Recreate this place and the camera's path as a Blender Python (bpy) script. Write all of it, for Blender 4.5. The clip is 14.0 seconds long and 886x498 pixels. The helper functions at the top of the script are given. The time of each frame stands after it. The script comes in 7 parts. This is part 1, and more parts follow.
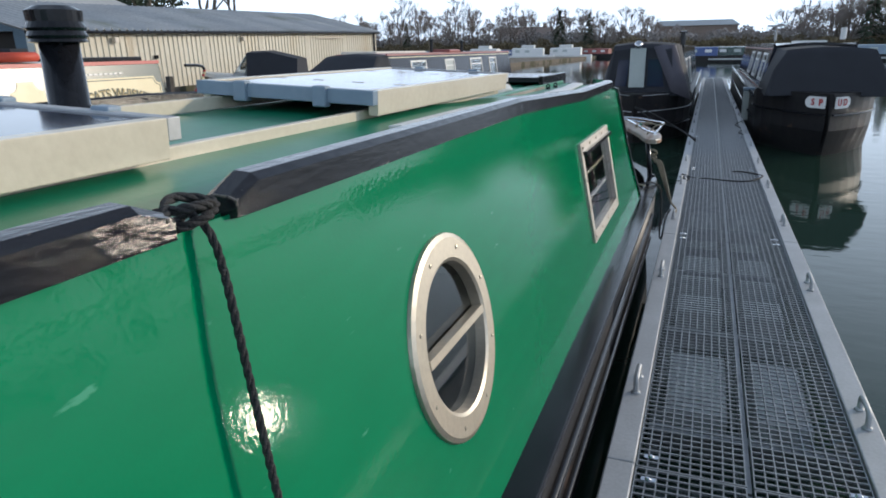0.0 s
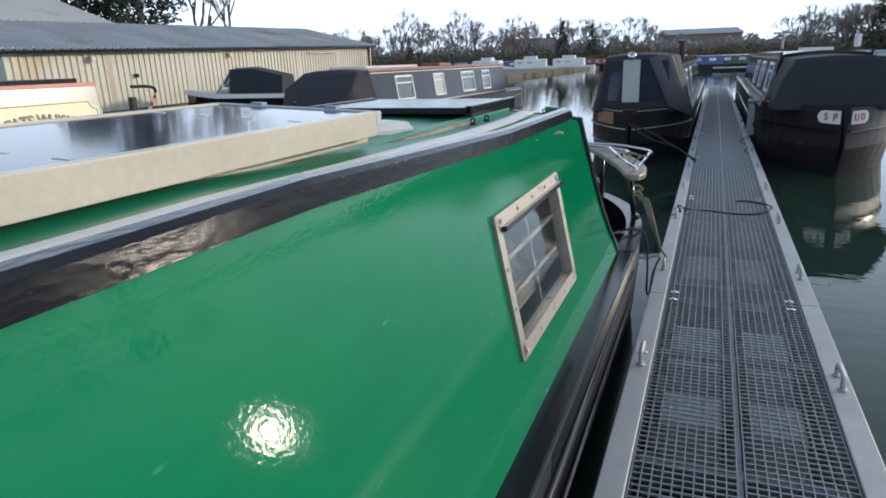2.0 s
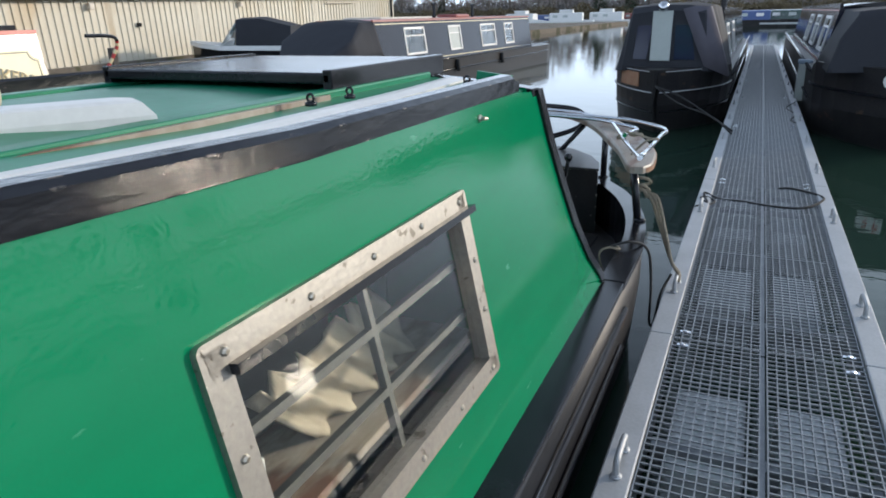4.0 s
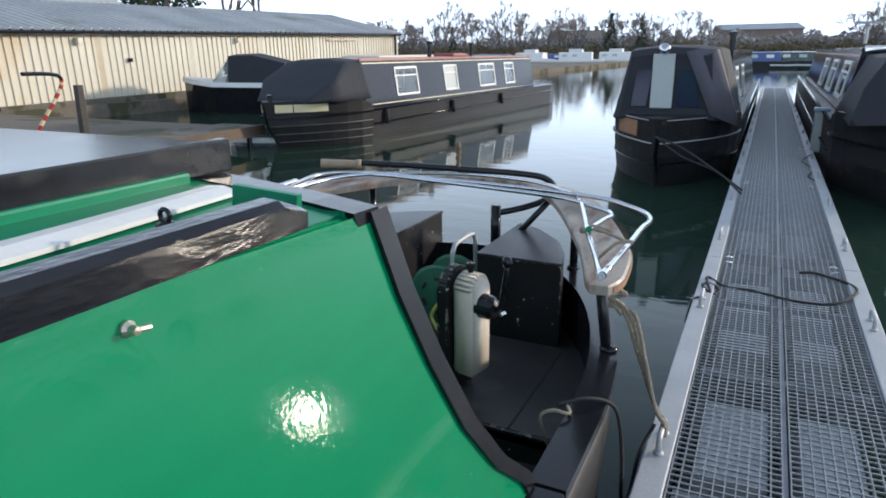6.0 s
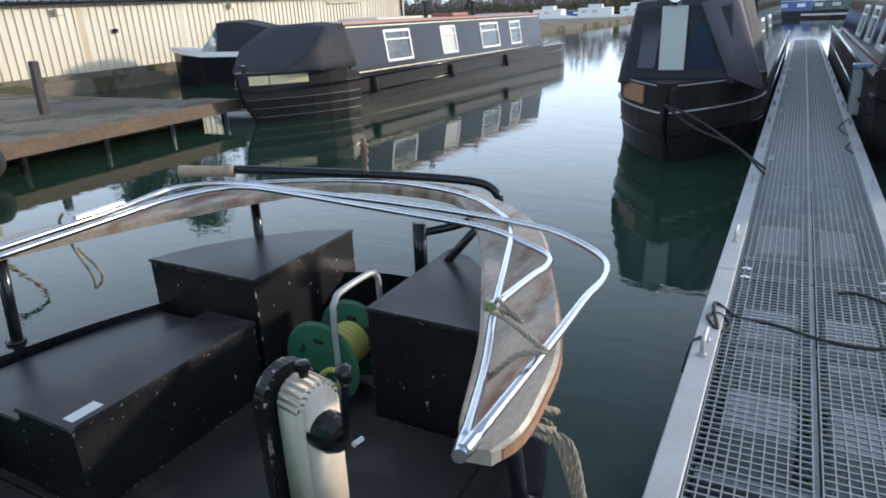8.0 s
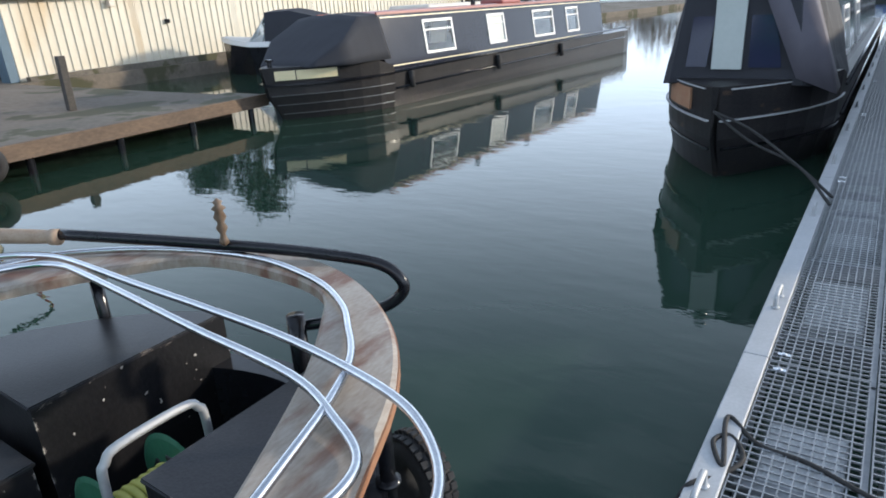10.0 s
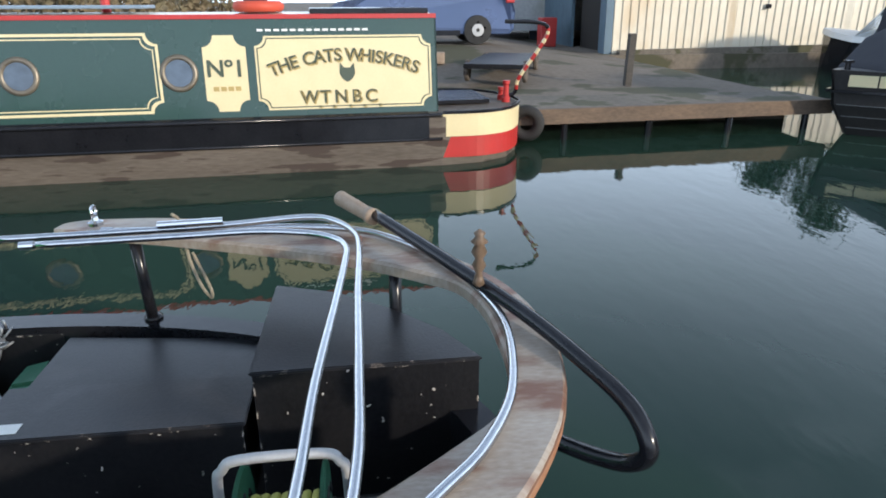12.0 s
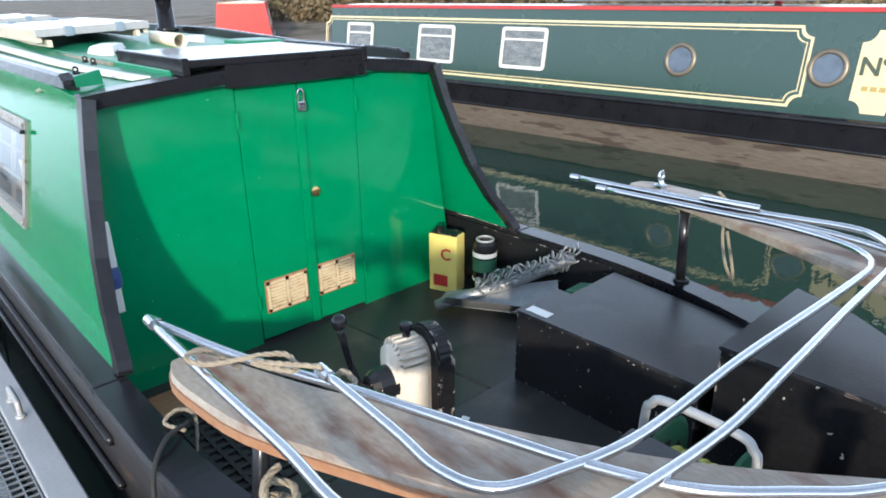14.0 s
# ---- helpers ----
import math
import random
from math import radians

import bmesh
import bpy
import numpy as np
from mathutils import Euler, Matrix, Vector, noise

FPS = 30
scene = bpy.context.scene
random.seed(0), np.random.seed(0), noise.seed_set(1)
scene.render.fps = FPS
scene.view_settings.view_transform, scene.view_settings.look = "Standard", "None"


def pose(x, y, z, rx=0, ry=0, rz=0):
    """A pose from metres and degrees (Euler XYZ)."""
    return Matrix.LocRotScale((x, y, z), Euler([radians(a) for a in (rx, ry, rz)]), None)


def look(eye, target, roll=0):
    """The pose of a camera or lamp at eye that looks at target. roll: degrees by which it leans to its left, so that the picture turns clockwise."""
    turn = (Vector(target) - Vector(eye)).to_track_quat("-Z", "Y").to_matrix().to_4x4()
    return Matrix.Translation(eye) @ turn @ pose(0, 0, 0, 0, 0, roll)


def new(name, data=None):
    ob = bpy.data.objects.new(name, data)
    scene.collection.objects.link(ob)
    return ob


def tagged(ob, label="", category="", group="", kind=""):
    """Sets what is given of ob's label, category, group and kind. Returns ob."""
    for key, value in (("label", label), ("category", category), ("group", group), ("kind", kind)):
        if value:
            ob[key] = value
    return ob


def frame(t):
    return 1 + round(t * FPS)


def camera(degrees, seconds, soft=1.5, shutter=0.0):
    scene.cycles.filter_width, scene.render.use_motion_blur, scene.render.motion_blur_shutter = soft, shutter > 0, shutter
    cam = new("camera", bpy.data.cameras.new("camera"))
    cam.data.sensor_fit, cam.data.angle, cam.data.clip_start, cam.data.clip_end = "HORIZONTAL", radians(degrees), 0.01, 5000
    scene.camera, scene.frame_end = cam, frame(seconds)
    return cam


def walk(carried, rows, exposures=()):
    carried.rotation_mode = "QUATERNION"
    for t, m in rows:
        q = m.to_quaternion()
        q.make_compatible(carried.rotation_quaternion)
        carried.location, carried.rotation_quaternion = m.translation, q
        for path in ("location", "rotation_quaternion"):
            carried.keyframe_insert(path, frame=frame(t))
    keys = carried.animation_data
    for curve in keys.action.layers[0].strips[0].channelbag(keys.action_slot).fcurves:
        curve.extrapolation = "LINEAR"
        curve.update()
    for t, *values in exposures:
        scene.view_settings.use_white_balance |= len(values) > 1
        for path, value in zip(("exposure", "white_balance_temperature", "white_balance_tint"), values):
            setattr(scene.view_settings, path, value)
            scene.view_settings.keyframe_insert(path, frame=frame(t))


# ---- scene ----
cam = camera(69.0, 14.0, soft=1.8)
PATH = [
    (0, (0.11, 4.063, 1.461), (-0.602, 5.836, 0.87), -0.9),
    (0.5, (0.128, 4.344, 1.453), (-0.591, 6.108, 0.843), -1.1),
    (1, (0.187, 4.628, 1.485), (-0.577, 6.369, 0.865), -0.8),
    (1.5, (0.169, 4.97, 1.479), (-0.602, 6.719, 0.89), -0.8),
    (2, (0.177, 5.254, 1.49), (-0.56, 7.028, 0.933), -1.8),
    (2.2, (0.195, 5.388, 1.483), (-0.53, 7.165, 0.921), -2.1),
    (4.5, (0.193, 6.846, 1.423), (-0.631, 8.532, 0.733), -1.3),
    (5, (0.161, 7.132, 1.456), (-0.659, 8.837, 0.808), -1.5),
    (5.5, (0.172, 7.433, 1.46), (-0.655, 9.156, 0.871), -0.8),
    (6, (0.16, 7.708, 1.459), (-0.688, 9.424, 0.879), -0.6),
    (6.5, (0.114, 7.985, 1.448), (-0.733, 9.694, 0.846), -1.7),
    (7, (0.132, 8.268, 1.443), (-0.718, 9.964, 0.807), -2.1),
    (9.5, (0.187, 9.723, 1.46), (-0.821, 11.293, 0.74), -3.0),
    (10, (0.238, 9.938, 1.5), (-0.828, 11.471, 0.783), -3.1),
    (10.5, (0.256, 10.209, 1.499), (-1.002, 11.586, 0.776), -1.8),
    (11, (0.215, 10.456, 1.474), (-1.276, 11.577, 0.753), -0.8),
    (11.5, (0.119, 10.613, 1.498), (-1.556, 11.444, 0.79), 0.2),
    (12, (0.054, 10.842, 1.492), (-1.799, 11.077, 0.776), -0.1),
    (12.5, (0.042, 10.921, 1.472), (-1.8, 10.598, 0.764), 1.5),
    (13, (0.217, 10.925, 1.501), (-1.519, 10.255, 0.768), 2.3),
    (13.3, (0.165, 11.01, 1.47), (-1.442, 10.082, 0.723), 1.3),
    (13.5, (0.195, 11.134, 1.474), (-1.306, 10.041, 0.731), -0.4),
    (14, (0.198, 11.151, 1.509), (-1.083, 9.8, 0.777), -0.5),
]
walk(cam, [(t, look(eye, target, roll)) for t, eye, target, roll in PATH],
     exposures=[(0, -0.55), (2.2, -0.52), (4.5, -0.20), (7.0, -0.06), (9.5, 0.18), (11.0, 0.10), (12.5, 0.20), (14.0, 0.50)])

# ---- world and sun ----
SUN_AZ, SUN_EL = 47.0, 14.0          # from +y towards +x, and above the horizon
world = bpy.data.worlds.new("sky")
scene.world = world
world.use_nodes = True
wn = world.node_tree.nodes
sky = wn.new("ShaderNodeTexSky")
sky.sky_type = "NISHITA"
sky.sun_disc = False
sky.sun_elevation = radians(SUN_EL)
sky.sun_rotation = radians(SUN_AZ)
sky.air_density, sky.dust_density, sky.ozone_density = 1.0, 1.0, 2.5
# soft cloud veil mixed over the sky
tcw = wn.new("ShaderNodeTexCoord")
mapw = wn.new("ShaderNodeMapping")
mapw.inputs["Scale"].default_value = (1.0, 1.0, 3.2)
nzw = wn.new("ShaderNodeTexNoise")
nzw.inputs["Scale"].default_value = 2.6
nzw.inputs["Detail"].default_value = 6.0
rampw = wn.new("ShaderNodeValToRGB")
rampw.color_ramp.elements[0].color = (0.10, 0.10, 0.10, 1)
rampw.color_ramp.elements[1].color = (0.42, 0.42, 0.42, 1)
rampw.color_ramp.elements[0].position = 0.45
rampw.color_ramp.elements[1].position = 0.66
mixw = wn.new("ShaderNodeMixRGB")
mixw.inputs["Color2"].default_value = (11.8, 14.2, 17.6, 1)
bg = wn["Background"]
bg.inputs["Strength"].default_value = 0.15
wl = world.node_tree.links
wl.new(tcw.outputs["Generated"], mapw.inputs["Vector"])
wl.new(mapw.outputs["Vector"], nzw.inputs["Vector"])
wl.new(nzw.outputs["Fac"], rampw.inputs["Fac"])
sepw = wn.new("ShaderNodeSeparateXYZ")
hazew = wn.new("ShaderNodeMapRange")
hazew.inputs["From Min"].default_value, hazew.inputs["From Max"].default_value = 0.02, 0.82
hazew.inputs["To Min"].default_value, hazew.inputs["To Max"].default_value = 0.95, 0.0
hazew.interpolation_type = "SMOOTHSTEP"
addw = wn.new("ShaderNodeMath")
addw.operation = "MAXIMUM"
wl.new(tcw.outputs["Generated"], sepw.inputs["Vector"])
wl.new(sepw.outputs["Z"], hazew.inputs["Value"])
wl.new(hazew.outputs["Result"], addw.inputs[0])
wl.new(rampw.outputs["Color"], addw.inputs[1])
wl.new(addw.outputs[0], mixw.inputs["Fac"])
wl.new(sky.outputs["Color"], mixw.inputs["Color1"])
wl.new(mixw.outputs["Color"], bg.inputs["Color"])

sun = new("sun", bpy.data.lights.new("sun", "SUN"))
sun.data.energy = 3.6
sun.data.angle = radians(2.5)
sun.data.color = (1.0, 0.88, 0.72)
sd = Vector((math.sin(radians(SUN_AZ)) * math.cos(radians(SUN_EL)), math.cos(radians(SUN_AZ)) * math.cos(radians(SUN_EL)), math.sin(radians(SUN_EL))))
sun.matrix_basis = look(sd * 100, (0, 0, 0))


# ---- materials ----
def mat(name, c1, c2=None, rough=0.5, metal=0.0, scale=6.0, fine=60.0, bump=0.1, bump_scale=None, spots=None, spot_at=0.68,
        spot_scale=9.0, spot_soft=0.04, coat=0.0, rough2=None, stretch=(1, 1, 1), rand=0.0, ior=1.5, chip=0.0, chip_col=(0.45, 0.41, 0.37), chip_at=0.5, peel=0.0, spec=0.5):
    """A worn surface: two colours in broad patches and fine grain, optional spots of a third, and relief."""
    m = bpy.data.materials.new(name)
    m.use_nodes = True
    nt = m.node_tree
    n, l = nt.nodes, nt.links
    p = n["Principled BSDF"]
    c2 = c2 or tuple(v * 0.8 for v in c1)
    tc = n.new("ShaderNodeTexCoord")
    mp = n.new("ShaderNodeMapping")
    mp.inputs["Scale"].default_value = stretch
    l.new(tc.outputs["Object"], mp.inputs["Vector"])
    a = n.new("ShaderNodeTexNoise")
    a.inputs["Scale"].default_value = scale
    a.inputs["Detail"].default_value = 5
    b = n.new("ShaderNodeTexNoise")
    b.inputs["Scale"].default_value = fine
    b.inputs["Detail"].default_value = 3
    for q in (a, b):
        l.new(mp.outputs["Vector"], q.inputs["Vector"])
    mx = n.new("ShaderNodeMath")
    mx.operation = "MULTIPLY_ADD"
    mx.inputs[1].default_value = 0.45
    l.new(b.outputs["Fac"], mx.inputs[0])
    hl = n.new("ShaderNodeMath")
    hl.operation = "MULTIPLY"
    hl.inputs[1].default_value = 0.55
    l.new(a.outputs["Fac"], hl.inputs[0])
    l.new(hl.outputs[0], mx.inputs[2])
    rp = n.new("ShaderNodeValToRGB")
    rp.color_ramp.elements[0].position, rp.color_ramp.elements[1].position = 0.35, 0.65
    rp.color_ramp.elements[0].color, rp.color_ramp.elements[1].color = (*c1, 1), (*c2, 1)
    l.new(mx.outputs[0], rp.inputs["Fac"])
    col = rp.outputs["Color"]
    if spots:
        sp = n.new("ShaderNodeTexNoise")
        sp.inputs["Scale"].default_value = spot_scale
        sp.inputs["Detail"].default_value = 6
        l.new(mp.outputs["Vector"], sp.inputs["Vector"])
        sr = n.new("ShaderNodeValToRGB")
        sr.color_ramp.elements[0].position, sr.color_ramp.elements[1].position = spot_at, spot_at + spot_soft
        l.new(sp.outputs["Fac"], sr.inputs["Fac"])
        sm = n.new("ShaderNodeMixRGB")
        sm.inputs["Color2"].default_value = (*spots, 1)
        l.new(sr.outputs["Color"], sm.inputs["Fac"])
        l.new(col, sm.inputs["Color1"])
        col = sm.outputs["Color"]
    if chip:
        bv = n.new("ShaderNodeBevel")
        bv.samples = 4
        bv.inputs["Radius"].default_value = chip
        ge = n.new("ShaderNodeNewGeometry")
        dp = n.new("ShaderNodeVectorMath")
        dp.operation = "DOT_PRODUCT"
        l.new(bv.outputs["Normal"], dp.inputs[0])
        l.new(ge.outputs["Normal"], dp.inputs[1])
        ed = n.new("ShaderNodeMapRange")
        ed.inputs["From Min"].default_value, ed.inputs["From Max"].default_value = 0.995, 0.93
        l.new(dp.outputs["Value"], ed.inputs["Value"])
        cn = n.new("ShaderNodeTexNoise")
        cn.inputs["Scale"].default_value = 28
        cn.inputs["Detail"].default_value = 4
        l.new(tc.outputs["Object"], cn.inputs["Vector"])
        cr_ = n.new("ShaderNodeValToRGB")
        cr_.color_ramp.elements[0].position, cr_.color_ramp.elements[1].position = chip_at, chip_at + 0.04
        l.new(cn.outputs["Fac"], cr_.inputs["Fac"])
        cm = n.new("ShaderNodeMath")
        cm.operation = "MULTIPLY"
        l.new(ed.outputs["Result"], cm.inputs[0])
        l.new(cr_.outputs["Color"], cm.inputs[1])
        cx_ = n.new("ShaderNodeMixRGB")
        cx_.inputs["Color2"].default_value = (*chip_col, 1)
        l.new(cm.outputs[0], cx_.inputs["Fac"])
        l.new(col, cx_.inputs["Color1"])
        col = cx_.outputs["Color"]
    if rand:
        oi = n.new("ShaderNodeObjectInfo")
        hv = n.new("ShaderNodeHueSaturation")
        mr = n.new("ShaderNodeMapRange")
        mr.inputs["To Min"].default_value, mr.inputs["To Max"].default_value = 1 - rand, 1 + rand
        l.new(oi.outputs["Random"], mr.inputs["Value"])
        l.new(mr.outputs["Result"], hv.inputs["Value"])
        l.new(col, hv.inputs["Color"])
        col = hv.outputs["Color"]
    l.new(col, p.inputs["Base Color"])
    rr = n.new("ShaderNodeMapRange")
    rr.inputs["To Min"].default_value, rr.inputs["To Max"].default_value = rough, rough2 if rough2 is not None else min(1, rough * 1.25)
    l.new(a.outputs["Fac"], rr.inputs["Value"])
    l.new(rr.outputs["Result"], p.inputs["Roughness"])
    p.inputs["Metallic"].default_value = metal
    p.inputs["IOR"].default_value = ior
    p.inputs["Coat Weight"].default_value = coat
    p.inputs["Coat Roughness"].default_value = 0.08
    if bump:
        bp = n.new("ShaderNodeBump")
        bp.inputs["Strength"].default_value = bump
        bp.inputs["Distance"].default_value = 0.01
        src = b
        if bump_scale:
            src = n.new("ShaderNodeTexNoise")
            src.inputs["Scale"].default_value = bump_scale
            src.inputs["Detail"].default_value = 2
            l.new(mp.outputs["Vector"], src.inputs["Vector"])
        l.new(src.outputs["Fac"], bp.inputs["Height"])
        if peel:
            pn_ = n.new("ShaderNodeTexNoise")
            pn_.inputs["Scale"].default_value = 90
            pn_.inputs["Detail"].default_value = 1
            l.new(tc.outputs["Object"], pn_.inputs["Vector"])
            b2 = n.new("ShaderNodeBump")
            b2.inputs["Strength"].default_value = peel
            b2.inputs["Distance"].default_value = 0.002
            l.new(pn_.outputs["Fac"], b2.inputs["Height"])
            l.new(bp.outputs["Normal"], b2.inputs["Normal"])
            bp = b2
        l.new(bp.outputs["Normal"], p.inputs["Normal"])
    p.inputs["Specular IOR Level"].default_value = spec
    return m


def glass(name, tint=(0.9, 0.95, 0.95), rough=0.02):
    m = bpy.data.materials.new(name)
    m.use_nodes = True
    p = m.node_tree.nodes["Principled BSDF"]
    p.inputs["Base Color"].default_value = (*tint, 1)
    p.inputs["Roughness"].default_value = rough
    p.inputs["Transmission Weight"].default_value = 1.0
    p.inputs["IOR"].default_value = 1.45
    return m


def water_mat():
    m = bpy.data.materials.new("canal_water")
    m.use_nodes = True
    nt = m.node_tree
    n, l = nt.nodes, nt.links
    p = n["Principled BSDF"]
    p.inputs["Base Color"].default_value = (0.018, 0.040, 0.028, 1)
    p.inputs["Roughness"].default_value = 0.006
    p.inputs["IOR"].default_value = 1.33
    tc = n.new("ShaderNodeTexCoord")
    mp = n.new("ShaderNodeMapping")
    mp.inputs["Rotation"].default_value = (0, 0, radians(20))
    mp.inputs["Scale"].default_value = (1.0, 2.2, 1.0)
    l.new(tc.outputs["Object"], mp.inputs["Vector"])
    a = n.new("ShaderNodeTexNoise")
    a.inputs["Scale"].default_value = 1.6
    a.inputs["Detail"].default_value = 4
    a.inputs["Roughness"].default_value = 0.55
    l.new(mp.outputs["Vector"], a.inputs["Vector"])
    bp = n.new("ShaderNodeBump")
    bp.inputs["Strength"].default_value = 0.10
    bp.inputs["Distance"].default_value = 0.03
    l.new(a.outputs["Fac"], bp.inputs["Height"])
    l.new(bp.outputs["Normal"], p.inputs["Normal"])
    return m


GREEN = mat("green_gloss_paint", (0.0, 0.21, 0.084), (0.0, 0.185, 0.074), rough=0.045, rough2=0.10, scale=2.5, fine=14, bump=0.08, bump_scale=3.0, ior=1.42, peel=0.10, spots=(0.06, 0.30, 0.17), spot_at=0.70, spot_scale=26, spot_soft=0.05, stretch=(1, 0.35, 1.3))
GREEN_ROOF = mat("green_roof_paint", (0.004, 0.20, 0.10), (0.008, 0.165, 0.085), rough=0.30, rough2=0.42, scale=3, fine=40, bump=0.03, spec=0.3)
HANDRAIL = mat("scuffed_black_rail_paint", (0.008, 0.0085, 0.012), (0.015, 0.015, 0.018), rough=0.12, rough2=0.26, scale=8, fine=60, bump=0.16, bump_scale=55, spots=(0.10, 0.088, 0.075), spot_at=0.70, spot_scale=85, spot_soft=0.08, stretch=(1, 0.4, 1), chip=0.006, chip_at=0.64, chip_col=(0.3, 0.26, 0.22))
BLACK = mat("black_gloss_paint", (0.008, 0.0085, 0.011), (0.015, 0.0155, 0.019), rough=0.12, rough2=0.24, scale=5, fine=50, bump=0.05, bump_scale=24, spec=0.35)
BLACK_WORN = mat("worn_black_paint", (0.006, 0.0062, 0.008), (0.014, 0.014, 0.016), rough=0.36, scale=4, fine=60, bump=0.12, ior=1.36, spots=(0.42, 0.4, 0.37), spot_at=0.70, spot_scale=40, spot_soft=0.02, chip=0.011, chip_at=0.585)
BLACK_DECK = mat("black_deck_paint", (0.022, 0.022, 0.024), (0.046, 0.043, 0.042), rough=0.34, rough2=0.5, scale=3, fine=120, bump=0.12, ior=1.4, spots=(0.095, 0.083, 0.074), spot_at=0.55, spot_scale=5, spot_soft=0.3, chip=0.005, chip_at=0.56, chip_col=(0.2, 0.17, 0.15))
LID = mat("blue_black_lid_paint", (0.012, 0.013, 0.017), (0.026, 0.027, 0.031), rough=0.3, rough2=0.42, scale=3, fine=120, bump=0.08, spots=(0.045, 0.045, 0.048), spot_at=0.56, spot_scale=6, spot_soft=0.25, chip=0.004, chip_at=0.6, chip_col=(0.2, 0.17, 0.15), spec=0.4)
HULL = mat("hull_bitumen", (0.012, 0.012, 0.014), (0.028, 0.026, 0.026), spec=0.3, rough=0.4, scale=3, fine=40, bump=0.2, ior=1.4, spots=(0.06, 0.04, 0.03), spot_at=0.66, spot_scale=5, stretch=(1, 0.5, 2))
HULL_RUST = mat("weathered_hull_steel", (0.075, 0.06, 0.047), (0.135, 0.112, 0.092), rough=0.7, scale=2.0, fine=22, bump=0.35, spots=(0.05, 0.035, 0.028), spot_at=0.55, spot_scale=4, stretch=(1, 0.35, 2.4))
WOOD = mat("weathered_varnished_wood", (0.25, 0.20, 0.155), (0.38, 0.335, 0.285), rough=0.40, scale=3, fine=40, bump=0.15, stretch=(3, 1, 1), spots=(0.17, 0.085, 0.055), spot_at=0.50, spot_scale=4.5, spot_soft=0.14)
WOOD_EDGE = mat("red_brown_wood_edge", (0.28, 0.12, 0.06), (0.34, 0.20, 0.12), rough=0.5, scale=6, fine=50, bump=0.2)
WOOD_TURNED = mat("turned_wood", (0.26, 0.18, 0.12), (0.34, 0.26, 0.19), rough=0.55, scale=20, fine=120, bump=0.2)
CHROME = mat("polished_steel_tube", (0.62, 0.63, 0.65), (0.54, 0.55, 0.58), rough=0.13, rough2=0.26, metal=1.0, scale=10, fine=90, bump=0.02)
STEEL = mat("brushed_window_frame", (0.60, 0.54, 0.44), (0.50, 0.45, 0.37), rough=0.36, metal=0.85, scale=8, fine=80, bump=0.06)
WINDOW_METAL = mat("weathered_aluminium_frame", (0.44, 0.41, 0.36), (0.33, 0.31, 0.28), rough=0.38, metal=0.8, scale=8, fine=80, bump=0.06, spots=(0.20, 0.18, 0.15), spot_at=0.64, spot_scale=30)
ALU = mat("dull_aluminium_beam", (0.48, 0.49, 0.50), (0.40, 0.41, 0.42), rough=0.55, metal=0.55, scale=4, fine=70, bump=0.08)
GALV = mat("galvanised_grating_steel", (0.36, 0.375, 0.39), (0.27, 0.285, 0.30), rough=0.48, metal=0.75, scale=12, fine=90, bump=0.05)
FLOAT = mat("pontoon_float_block", (0.74, 0.76, 0.77), (0.60, 0.62, 0.63), rough=0.6, scale=5, fine=40)
WHITE = mat("white_paint", (0.74, 0.74, 0.72), (0.66, 0.66, 0.64), rough=0.4, scale=6, fine=60, bump=0.04)
OFFWHITE = mat("off_white_plastic", (0.70, 0.62, 0.52), (0.62, 0.55, 0.46), rough=0.42, scale=6, fine=60, bump=0.04)
VENT = mat("yellowed_vent_paint", (0.60, 0.50, 0.32), (0.50, 0.40, 0.25), rough=0.5, scale=12, fine=60, bump=0.05, chip=0.004, chip_col=(0.3, 0.16, 0.07))
CREAM = mat("cream_paint", (0.70, 0.60, 0.36), (0.66, 0.56, 0.33), rough=0.35, scale=5, fine=50, bump=0.03)
CREAM_RAIL = mat("cream_rail_paint", (0.66, 0.60, 0.48), (0.58, 0.52, 0.41), rough=0.22, scale=5, fine=50, bump=0.06)
RED = mat("red_paint", (0.46, 0.03, 0.028), (0.40, 0.03, 0.026), rough=0.35, scale=5, fine=50, bump=0.03)
RED_ROOF = mat("faded_red_roof_paint", (0.30, 0.07, 0.06), (0.24, 0.06, 0.05), rough=0.4, scale=2, fine=40)
DARK_GREEN = mat("dark_green_coach_paint", (0.018, 0.050, 0.042), (0.022, 0.058, 0.048), rough=0.24, scale=2, fine=30, bump=0.02, coat=0.2)
NAVY = mat("dark_navy_paint", (0.012, 0.014, 0.024), (0.017, 0.019, 0.030), rough=0.09, scale=2, fine=30, bump=0.0, spec=0.3)
CANVAS = mat("black_canvas", (0.017, 0.019, 0.026), (0.028, 0.030, 0.038), rough=0.75, scale=3, fine=200, bump=0.5, bump_scale=3.5)
CANVAS_GREY = mat("grey_purple_canvas", (0.10, 0.095, 0.115), (0.075, 0.07, 0.088), rough=0.75, scale=3, fine=200, bump=0.5, bump_scale=4)
PANEL = mat("pale_green_window_panel", (0.42, 0.46, 0.44), (0.38, 0.42, 0.40), rough=0.3, scale=2, fine=20)
SHED_RUST = mat("rust_streaked_profiled_sheet", (0.66, 0.61, 0.50), (0.60, 0.53, 0.41), rough=0.5, scale=0.5, fine=8, bump=0.03, spots=(0.52, 0.35, 0.17), spot_at=0.52, spot_scale=1.1, spot_soft=0.35, stretch=(1, 1.2, 0.35))
